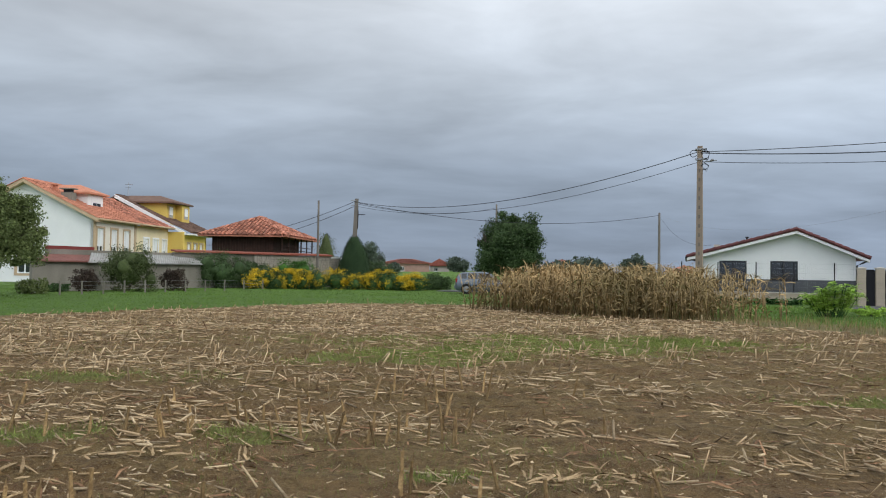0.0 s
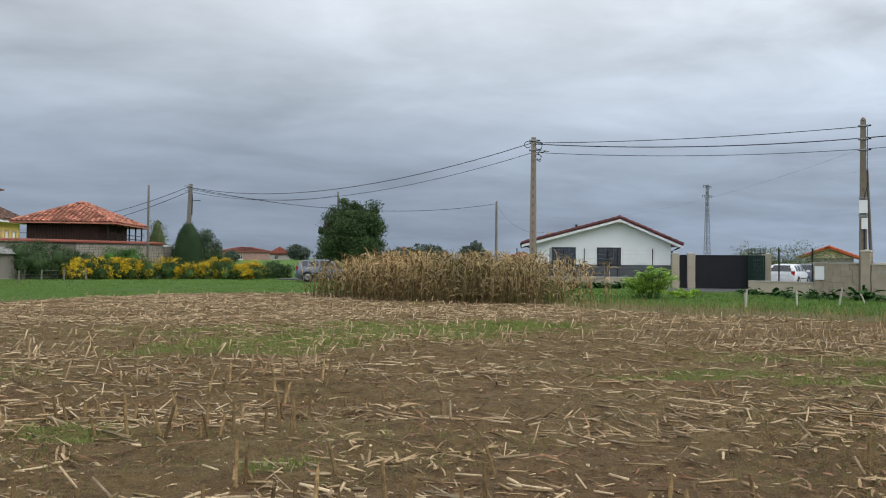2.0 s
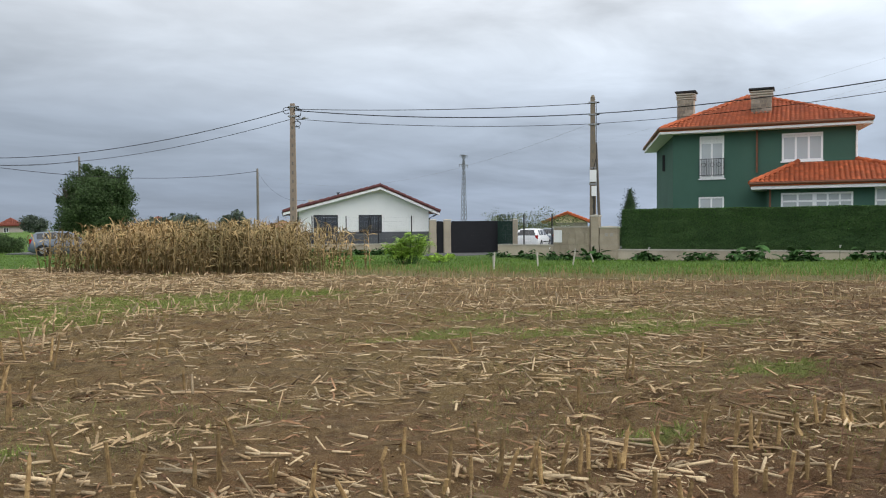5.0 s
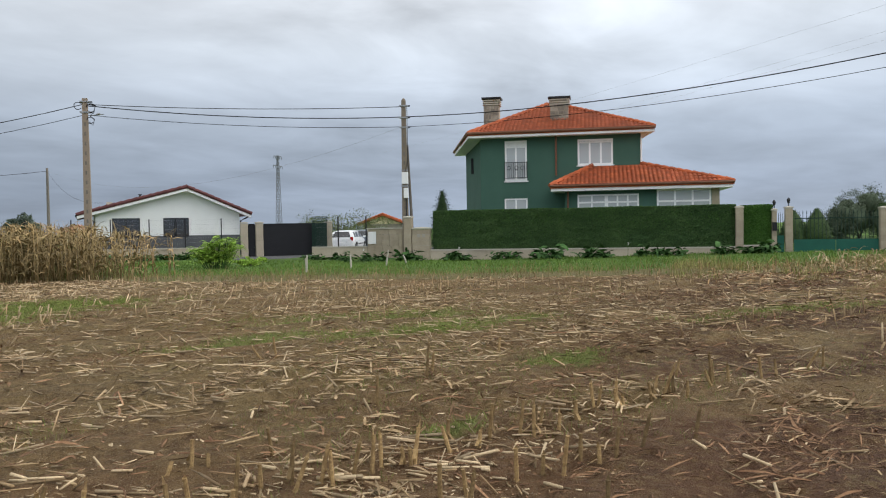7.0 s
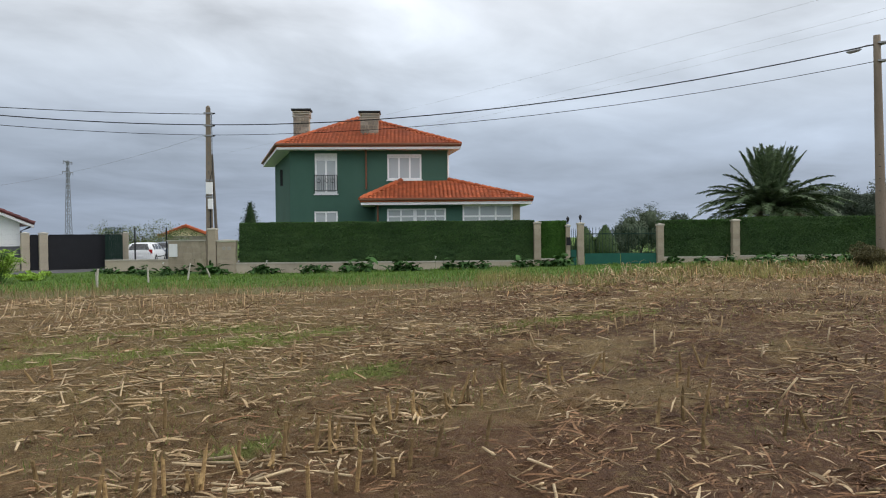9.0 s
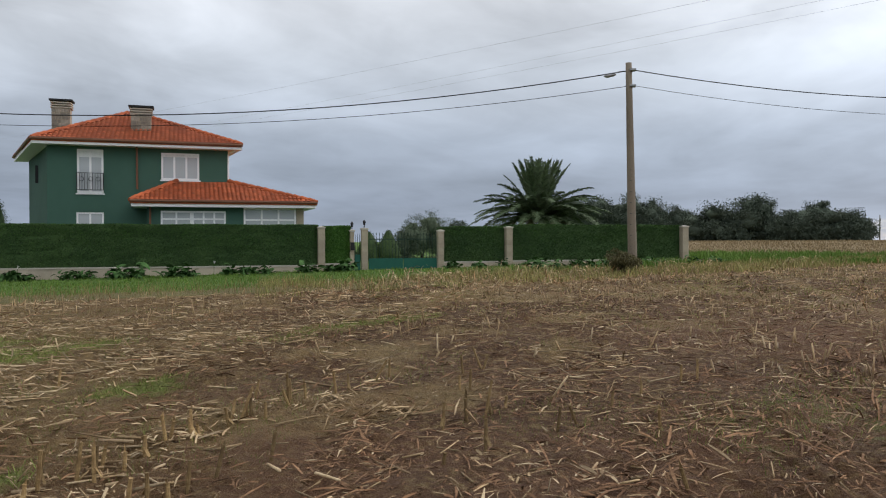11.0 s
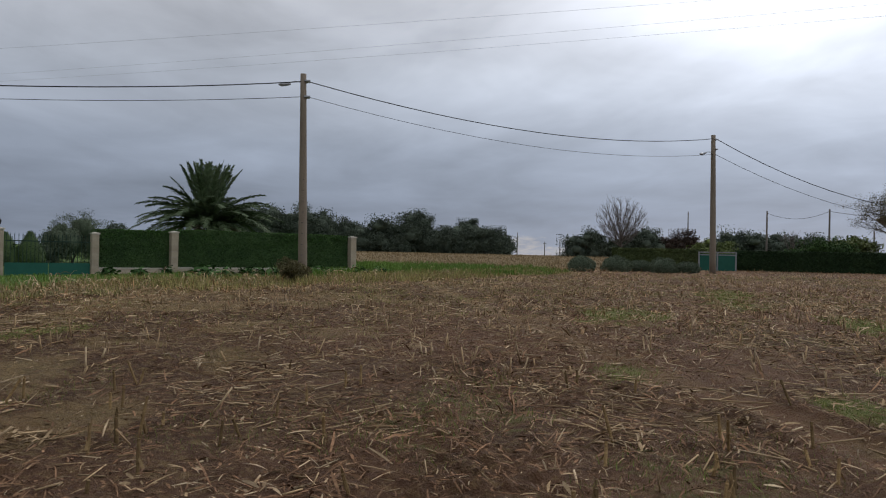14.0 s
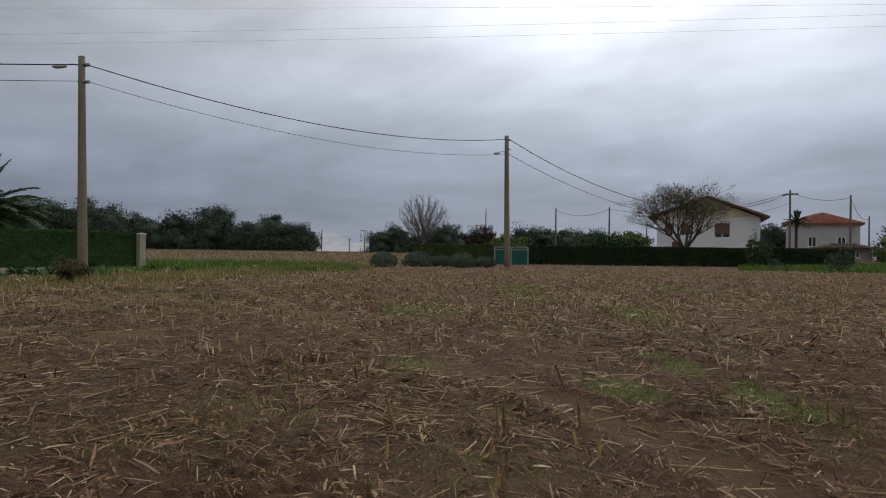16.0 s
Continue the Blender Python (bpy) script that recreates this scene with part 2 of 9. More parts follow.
# distance haze is mixed into this leaf colour: paler and greyer than the leaf
M["leaf_hazy"] = material("hazy_far_leaf", (0.058, 0.078, 0.060), (0.098, 0.124, 0.088), 0.4, 4, 0.85, 0.0, island=0.25, spec=0.2)
M["leaf_olive"] = material("olive_tree_leaf", (0.080, 0.112, 0.036), (0.158, 0.192, 0.066), 0.8, 9, 0.75, 0.0, island=0.45, spec=0.25)
M["leaf_olive_dark"] = material("dull_olive_leaf", (0.042, 0.062, 0.020), (0.088, 0.112, 0.038), 0.8, 9, 0.75, 0.0, island=0.45, spec=0.25)
M["leaf_shrub"] = material("shrub_leaf", (0.022, 0.055, 0.014), (0.055, 0.105, 0.028), 0.9, 10, 0.75, 0.0, island=0.5, spec=0.25)
M["leaf_grey"] = material("grey_green_leaf", (0.058, 0.086, 0.058), (0.112, 0.146, 0.102), 1.2, 10, 0.8, 0.0, island=0.4, spec=0.2)
M["leaf_sage"] = material("grey_sage_leaf", (0.066, 0.094, 0.060), (0.138, 0.172, 0.112), 1.2, 10, 0.8, 0.0, island=0.35, spec=0.2)
M["leaf_lime"] = material("lime_green_leaf", (0.21, 0.36, 0.040), (0.35, 0.52, 0.085), 1.5, 10, 0.7, 0.0, island=0.35, spec=0.3)
M["leaf_red"] = material("dark_red_leaf", (0.026, 0.017, 0.012), (0.062, 0.040, 0.026), 1.2, 10, 0.75, 0.0, island=0.5)
M["flower_yellow"] = material("yellow_flower", (0.55, 0.36, 0.010), (0.72, 0.52, 0.020), 2, 12, 0.7, 0.0, island=0.25)
M["flower_white"] = plain("white_flower", (0.75, 0.74, 0.70), 0.6)
M["leaf_weed"] = material("broad_weed_leaf", (0.028, 0.072, 0.020), (0.066, 0.135, 0.040), 1.5, 10, 0.8, 0.0, island=0.45, spec=0.12)
M["palm_leaf"] = material("palm_frond", (0.045, 0.078, 0.034), (0.105, 0.150, 0.066), 1.2, 10, 0.6, 0.0, island=0.4, spec=0.3)
M["palm_dead"] = material("dry_palm_frond", (0.16, 0.13, 0.09), (0.25, 0.21, 0.15), 1.2, 10, 0.8, 0.0, island=0.35)
M["bark"] = material("tree_bark", (0.045, 0.035, 0.027), (0.10, 0.082, 0.065), 3, 30, 0.95, 0.5, stretch=(3, 3, 0.6))
M["twig"] = material("bare_twigs", (0.10, 0.085, 0.075), (0.17, 0.15, 0.135), 3, 30, 0.95, 0.2)
M["straw"] = material("dry_maize_straw", (0.32, 0.232, 0.130), (0.59, 0.462, 0.292), 5, 60, 0.8, 0.2, island=0.48, stain=(0.25, 0.155, 0.078), stain_at=0.54, spec=0.3)
M["straw_dull"] = material("weathered_maize_straw", (0.215, 0.138, 0.066), (0.46, 0.335, 0.190), 5, 60, 0.85, 0.2, island=0.40, stain=(0.16, 0.085, 0.043), spec=0.25)
M["straw_rust"] = material("reddish_brown_straw", (0.235, 0.128, 0.058), (0.455, 0.290, 0.145), 5, 60, 0.85, 0.2, island=0.40, spec=0.25)
M["litter"] = material("rotting_maize_leaf", (0.105, 0.050, 0.026), (0.320, 0.186, 0.100), 3, 40, 0.88, 0.1, island=0.48, stain=(0.10, 0.048, 0.023), stain_at=0.56, spec=0.2)
M["grass_patch"] = material("young_yellow_green_grass", (0.130, 0.172, 0.036), (0.235, 0.272, 0.072), 0.7, 8, 0.75, 0.0, island=0.35, spec=0.2)
M["grass_gold"] = material("golden_dry_grass", (0.215, 0.155, 0.080), (0.33, 0.25, 0.14), 0.3, 4, 0.85, 0.0, island=0.3, spec=0.2)
M["stub"] = material("maize_stub", (0.19, 0.118, 0.050), (0.42, 0.295, 0.135), 9, 60, 0.85, 0.3, vary=0.5, stain=(0.12, 0.070, 0.034), stain_at=0.5, spec=0.25)
M["corn_leaf"] = material("dry_maize_leaf", (0.29, 0.192, 0.085), (0.52, 0.370, 0.182), 0.8, 12, 0.8, 0.0, island=0.45, stain=(0.190, 0.150, 0.066), stain_at=0.50, spec=0.25)
M["grass"] = material("green_grass", (0.082, 0.156, 0.023), (0.150, 0.250, 0.045), 0.7, 8, 0.75, 0.0, island=0.22, spec=0.25)
M["grass_yellow"] = material("yellow_green_weeds", (0.190, 0.190, 0.055), (0.360, 0.320, 0.125), 0.7, 8, 0.8, 0.0, island=0.4, spec=0.2)
M["dead_shrub"] = material("dead_brown_shrub", (0.072, 0.068, 0.028), (0.150, 0.132, 0.058), 1.2, 10, 0.85, 0.0, island=0.4)
M["tile_rust"] = material("rust_red_tile", (0.27, 0.082, 0.045), (0.39, 0.130, 0.075), 1.6, 30, 0.85, 0.3, island=0.2)
M["tile_dark_red"] = material("dark_red_clay_tile", (0.175, 0.047, 0.030), (0.27, 0.080, 0.050), 1.6, 30, 0.85, 0.3, island=0.2, stain=(0.10, 0.05, 0.04))
M["grass_dry"] = material("dry_weed_grass", (0.18, 0.145, 0.060), (0.34, 0.265, 0.125), 0.7, 8, 0.85, 0.0, island=0.4, spec=0.2)
M["car_silver"] = material("silver_blue_car_paint", (0.125, 0.155, 0.195), (0.165, 0.195, 0.24), 2, 90, 0.3, 0.0, 0.4, spec=0.6)
M["car_white"] = material("white_car_paint", (0.72, 0.73, 0.74), (0.80, 0.81, 0.82), 2, 90, 0.25, 0.0, spec=0.6)
M["rubber"] = plain("black_rubber", (0.012, 0.012, 0.012), 0.85)
M["far_brick"] = material("far_pink_wall", (0.30, 0.185, 0.15), (0.40, 0.26, 0.21), 1, 20, 0.9, 0.1)
M["render_dim"] = material("dull_pinkish_render", (0.40, 0.355, 0.33), (0.50, 0.45, 0.42), 0.7, 45, 0.9, 0.15, stain=(0.30, 0.27, 0.25))
M["render_grey"] = material("pale_grey_render", (0.42, 0.41, 0.40), (0.51, 0.50, 0.49), 0.7, 45, 0.9, 0.15, stain=(0.38, 0.37, 0.36))
M["iron_grey"] = plain("weathered_grey_steel", (0.17, 0.18, 0.19), 0.6, 0.3)
M["red_sheet"] = material("dull_red_sheet", (0.150, 0.022, 0.020), (0.205, 0.036, 0.030), 1.6, 30, 0.7, 0.2)
M["lamp_red"] = plain("red_tail_lamp", (0.35, 0.012, 0.012), 0.25)
M["blue_far"] = material("far_roof_red", (0.28, 0.105, 0.075), (0.37, 0.15, 0.11), 1, 20, 0.9, 0.1)

# ---------------------------------------------------------------- geometry helpers


def pol(az, d, z=0.0):
    """A place by its bearing (degrees clockwise from +y) and distance from the first standpoint."""
    return Vector((d * math.sin(radians(az)), d * math.cos(radians(az)), z))


def smooth01(a, b, v):
    t = np.clip((v - a) / (b - a), 0, 1)
    return t * t * (3 - 2 * t)


def land(x, y):
    """The lie of the land: flat near the camera, rising slowly to the east."""
    x, y = np.asarray(x, float), np.asarray(y, float)
    r, az = np.hypot(x, y), np.degrees(np.arctan2(x, y))
    east = smooth01(45, 88, az) * (1 - smooth01(165, 178, az))
    meadow = smooth01(-6, 1, az) * (1 - smooth01(15, 21, az))
    far = 0.0016 * np.clip(r - 60, 0, 300) + meadow * 0.0073 * np.clip(r - 62, 0, 140)
    return east * 0.0142 * np.clip(r - 10, 0, 100) + (1 - east) * far


def H(x, y):
    return float(land(x, y))


_lat = np.random.RandomState(5).rand(256, 256)


def vnoise(x, y):
    x, y = np.asarray(x, float), np.asarray(y, float)
    xi, yi = np.floor(x).astype(int), np.floor(y).astype(int)
    fx, fy = x - xi, y - yi
    fx, fy = fx * fx * (3 - 2 * fx), fy * fy * (3 - 2 * fy)
    g = lambda i, j: _lat[(xi + i) % 256, (yi + j) % 256]
    return (g(0, 0) * (1 - fx) + g(1, 0) * fx) * (1 - fy) + (g(0, 1) * (1 - fx) + g(1, 1) * fx) * fy


ROW_U = np.array((0.975, -0.222))          # along the maize rows
ROW_V = np.array((0.222, 0.975))
ROW_GAP = 0.75
EAST_U = np.array((0.856, -0.517))          # the rows and the wheel track of the eastern part
EAST_V = np.array((0.517, 0.856))
TRACK_W = -2.67


def track_off(x, y):
    """How far a place lies to the side of the eastern wheel track, which bends toward the camera."""
    return y + 5.42 + 0.09 * (x - 9.5) * (x > 9.5) - 0.9 * np.exp(-(np.maximum(x, 2.0) - 3.6) / 1.6)


BARE = [(4.4, 1.35, 0.9, 0.42, 24), (6.2, 2.0, 1.2, 0.5, 22), (8.4, 2.9, 1.5, 0.6, 22), (6.9, 0.0, 0.9, 0.5, -20), (11.6, 2.2, 2.2, 0.7, 20), (5.3, 0.7, 0.7, 0.35, 10), (3.2, 7.4, 1.5, 0.45, -14), (9.8, -1.2, 1.4, 0.5, -25), (13.2, 0.6, 1.7, 0.6, -10)]


def bare(x, y):
    """Trodden soil with little straw on it."""
    m = np.zeros_like(np.asarray(x, float))
    for px, py, a, b, turn in BARE:
        c, sn = math.cos(radians(turn)), math.sin(radians(turn))
        u, v = (x - px) * c + (y - py) * sn, -(x - px) * sn + (y - py) * c
        m = np.maximum(m, smooth01(1.3, 0.5, np.sqrt((u / a) ** 2 + (v / b) ** 2) + 0.8 * (vnoise(x * 2.3 + 9, y * 2.3) - 0.5)))
    return m


def edge_dist(x, y):
    """How far inside the ploughed field a place lies (negative: outside)."""
    x, y = np.asarray(x, float), np.asarray(y, float)
    wob = 1.0 * (vnoise(x * 0.25, y * 0.25) - 0.5)
    road = (20.3 - x) * 0.878 + (8.9 - y) * 0.477            # line of the verge beside the lane
    road = np.where(y < 8, np.minimum(road + 0.30 * (8 - y), 400), road)
    meadow = 0.726 * (x + 9.3) - 0.688 * (y - 24.3)         # meadow on the left
    flat = 34.6 - y
    return np.minimum(np.minimum(road, meadow), flat) + wob


def micro(x, y):
    """Clods, rows and wheel tracks of the field."""
    x, y = np.asarray(x, float), np.asarray(y, float)
    v = x * ROW_V[0] + y * ROW_V[1]
    u = x * ROW_U[0] + y * ROW_U[1]
    inside = smooth01(-0.5, 1.0, edge_dist(x, y))
    h = 0.018 * np.cos(2 * np.pi * (v - 0.35 + 0.15 * (vnoise(u * 0.3, v * 0.3) - 0.5)) / ROW_GAP)
    h += 0.05 * (vnoise(x * 0.8, y * 0.8) - 0.5) + 0.045 * (vnoise(x * 3.1, y * 3.1) - 0.5)
    rough = (0.35 + 1.1 * smooth01(0.35, 0.65, vnoise(x * 0.55 + 17, y * 0.55))) * (1 - 0.65 * bare(x, y))            # cloddy and trodden parts
    h += rough * (0.040 * vnoise(x * 8 + 5, y * 8) ** 2 + 0.030 * vnoise(x * 17, y * 17 + 3) ** 2 + 0.016 * (vnoise(x * 31, y * 31) - 0.5)) - 0.02
    w = track_off(x, y)
    fade = (1 - smooth01(7.5, 11, x)) * (x > 1.5)
    h = h * (1 - 0.75 * fade * np.exp(-(w / 0.24) ** 2)) - fade * (0.035 * np.exp(-(w / 0.22) ** 2) - 0.02 * np.exp(-((np.abs(w) - 0.42) / 0.13) ** 2))
    return h * inside + 0.10 * (1 - inside) * (vnoise(x * 0.35, y * 0.35) - 0.5)


def ground_z(x, y):
    return land(x, y) + micro(x, y)


class Build:
    """Collects vertices and faces for one mesh."""

    def __init__(self):
        self.v, self.f = [], []

    def add(self, verts, faces):
        o = len(self.v)
        self.v += [tuple(p) for p in verts]
        self.f += [tuple(i + o for i in f) for f in faces]
        return self

    def box(self, x0, x1, y0, y1, z0, z1, c=0.0):
        """A box; c bevels its upright edges."""
        if c <= 0:
            p = [(x0, y0), (x1, y0), (x1, y1), (x0, y1)]
        else:
            p = [(x0 + c, y0), (x1 - c, y0), (x1, y0 + c), (x1, y1 - c), (x1 - c, y1), (x0 + c, y1), (x0, y1 - c), (x0, y0 + c)]
        return self.prism(p, z0, z1)

    def prism(self, poly, z0, z1):
        n = len(poly)
        vs = [(x, y, z0) for x, y in poly] + [(x, y, z1) for x, y in poly]
        fs = [tuple(reversed(range(n))), tuple(range(n, 2 * n))] + [(i, (i + 1) % n, n + (i + 1) % n, n + i) for i in range(n)]
        return self.add(vs, fs)

    def slab(self, pts, t):
        """A plate of thickness t below the polygon pts (3D)."""
        n = len(pts)
        vs = [tuple(p) for p in pts] + [(p[0], p[1], p[2] - t) for p in pts]
        fs = [tuple(range(n)), tuple(reversed(range(n, 2 * n)))] + [(i, n + i, n + (i + 1) % n, (i + 1) % n) for i in range(n)]
        return self.add(vs, fs)

    def tube(self, pts, radii, sides=6, cap=True):
        """A tapered tube along pts."""
        pts = [Vector(p) for p in pts]
        if not hasattr(radii, "__len__"):
            radii = [radii] * len(pts)
        o = len(self.v)
        for i, p in enumerate(pts):
            d = (pts[min(i + 1, len(pts) - 1)] - pts[max(i - 1, 0)])
            d = d.normalized() if d.length > 1e-9 else Vector((0, 0, 1))
            a = d.cross(Vector((0, 0, 1))) if abs(d.z) < 0.95 else d.cross(Vector((1, 0, 0)))
            a.normalize()
            b = d.cross(a)
            for k in range(sides):
                t = 2 * math.pi * k / sides
                self.v.append(tuple(p + (a * math.cos(t) + b * math.sin(t)) * radii[i]))
        for i in range(len(pts) - 1):
            for k in range(sides):
                k2 = (k + 1) % sides
                self.f.append((o + i * sides + k, o + i * sides + k2, o + (i + 1) * sides + k2, o + (i + 1) * sides + k))
        if cap:
            self.f.append(tuple(o + k for k in reversed(range(sides))))
            self.f.append(tuple(o + (len(pts) - 1) * sides + k for k in range(sides)))
        return self

    def mesh(self, name, mat, smooth=False):
        me = bpy.data.meshes.new(name)
        v, f = self.v, self.f
        if len(v) < 3000:      # join pieces that touch corner to corner
            seen, where, out = {}, [], []
            for p in v:
                k = (round(p[0], 4), round(p[1], 4), round(p[2], 4))
                if k not in seen:
                    seen[k] = len(out)
                    out.append(p)
                where.append(seen[k])
            f = [tuple(dict.fromkeys(where[i] for i in q)) for q in f]
            count = {}
            for q in f:
                count[frozenset(q)] = count.get(frozenset(q), 0) + 1
            v, f = out, [q for q in f if len(q) > 2 and count[frozenset(q)] == 1]
        me.from_pydata(v, [], f)
        if smooth:
            me.shade_smooth()
        me.materials.append(mat)
        return me


def quick_mesh(name, verts, faces, mat, smooth=False):
    """A mesh from number arrays; all faces have the same count of corners."""
    verts, faces = np.asarray(verts, np.float32), np.asarray(faces, np.int32)
    me = bpy.data.meshes.new(name)
    k = faces.shape[1]
    me.vertices.add(len(verts))
    me.vertices.foreach_set("co", verts.ravel())
    me.loops.add(faces.size)
    me.loops.foreach_set("vertex_index", faces.ravel())
    me.polygons.add(len(faces))
    me.polygons.foreach_set("loop_start", np.arange(0, faces.size, k, dtype=np.int32))
    me.update(calc_edges=True)
    me.validate()
    if smooth:
        me.shade_smooth()
    me.materials.append(mat)
    return me


def thing(name, m, label, category, group="", kind=""):
    """An empty at a thing's base, to carry its parts."""
    ob = new(name)
    ob.matrix_world = m
    ob.empty_display_size = 0.2
    return tagged(ob, label, category, group, kind)


def part(name, build, mat, parent, label="", smooth=False):
    me = build if isinstance(build, bpy.types.Mesh) else build.mesh(name, mat, smooth)
    ob = new(name, me)
    ob.parent = parent
    if label:
        ob["label"] = label
    return ob


def solo(name, build, mat, label, category, m=None, group="", kind="", smooth=False):
    me = build if isinstance(build, bpy.types.Mesh) else build.mesh(name, mat, smooth)
    ob = new(name, me)
    if m is not None:
        ob.matrix_world = m
    return tagged(ob, label, category, group, kind)


def facing(x, y, z, az):
    """A pose whose local +y points away along the bearing az, and +x to the right of it."""
    return pose(x, y, z, 0, 0, -az)


# ---------------------------------------------------------------- ground
GREEN_PATCHES = [  # x, y, half length, half width, turn in degrees, strength
    (5.4, 15.4, 4.3, 2.0, 6, 0.95), (2.0, 13.4, 2.6, 1.15, 4, 0.7), (0.4, 16.6, 2.4, 0.8, 0, 0.5), (8.4, 16.2, 1.2, 0.6, 5, 1.0), (3.6, 17.4, 1.8, 0.6, 0, 0.6), (-2.9, 11.0, 1.5, 0.6, 0, 0.7), (-0.6, 7.3, 0.55, 0.3, 0, 0.8), (-2.6, 7.4, 0.9, 0.45, 0, 0.8),
    (0.9, 5.7, 0.35, 0.2, 0, 0.9), (6.8, 8.5, 1.4, 0.5, -15, 0.75), (8.2, 7.3, 1.2, 0.45, -18, 0.75), (10.0, 7.0, 1.5, 0.75, -20, 0.8), (10.4, 8.3, 1.3, 0.5, -22, 0.7), (7.7, 4.2, 0.75, 0.4, -20, 0.9), (9.2, 9.6, 2.4, 0.6, -20, 0.6), (14.2, 3.2, 1.6, 0.6, -25, 0.6), (4.7, 3.3, 0.4, 0.2, 0, 0.8)]
EAST_PATCHES = [
    (6.0, -7.35, 1.1, 0.42, -31, 1.0), (8.2, -8.3, 1.0, 0.36, -31, 0.85), (7.6, -2.4, 1.9, 0.8, -31, 0.46), (5.4, -3.4, 1.2, 0.7, -31, 0.46), (14.6, -13.4, 2.6, 0.8, -31, 0.9),
    (17.5, -9.1, 2.6, 1.0, -31, 1.0), (4.6, -6.4, 1.1, 0.5, -31, 0.45), (9.5, -5.0, 0.9, 0.45, -31, 0.75), (12.0, 4.0, 1.6, 0.5, -25, 0.5), (20.0, -14.0, 2.6, 1.0, -30, 0.8), (7.0, -6.3, 0.7, 0.35, -20, 0.9), (24.0, -16.5, 3.2, 1.1, -30, 0.8), (22.0, -22.0, 2.6, 0.9, -30, 0.7)]


def patch_mask(x, y):
    m = np.zeros_like(np.asarray(x, float))
    for px, py, a, b, turn, s in GREEN_PATCHES + EAST_PATCHES:
        c, sn = math.cos(radians(turn)), math.sin(radians(turn))
        u, v = (x - px) * c + (y - py) * sn, -(x - px) * sn + (y - py) * c
        m = np.maximum(m, s * smooth01(1.35, 0.35, np.sqrt((u / a) ** 2 + (v / b) ** 2) + 0.9 * (vnoise(x * 1.9, y * 1.9) - 0.5)))
    return m


def debris(x, y):
    """Where dark rotting leaves cover the soil: uneven strips in the eastern half."""
    u, w = x * EAST_U[0] + y * EAST_U[1], x * EAST_V[0] + y * EAST_V[1]
    m = smooth01(0.42, 0.53, vnoise(u * 0.24 + 70, w * 0.75 + 3) * 0.55 + vnoise(x * 1.05 + 3, y * 1.05 + 60) * 0.45 + 0.12 * (vnoise(x * 4, y * 4) - 0.5) + 0.20 * smooth01(96, 114, np.degrees(np.arctan2(x, y))))
    for px, py, a, b in ((6.4, -3.2, 2.2, 0.9), (4.4, -2.4, 1.5, 0.8), (8.8, -2.4, 1.8, 0.7), (9.6, -3.8, 1.8, 0.7), (4.6, -6.6, 1.6, 0.8), (12.0, -4.6, 2.4, 0.8)):
        e = np.sqrt((((x - px) * 0.9 - (y - py) * 0.43) / a) ** 2 + (((x - px) * 0.43 + (y - py) * 0.9) / b) ** 2)
        m = np.maximum(m, smooth01(1.4, 0.4, e + 0.9 * (vnoise(x * 1.7 + 30, y * 1.7) - 0.5)))
    return m * (0.05 + 0.95 * smooth01(48, 80, np.degrees(np.arctan2(x, y)))) * np.where(x > 1.5, smooth01(0.16, 0.40, np.abs(track_off(x, y))), 1)


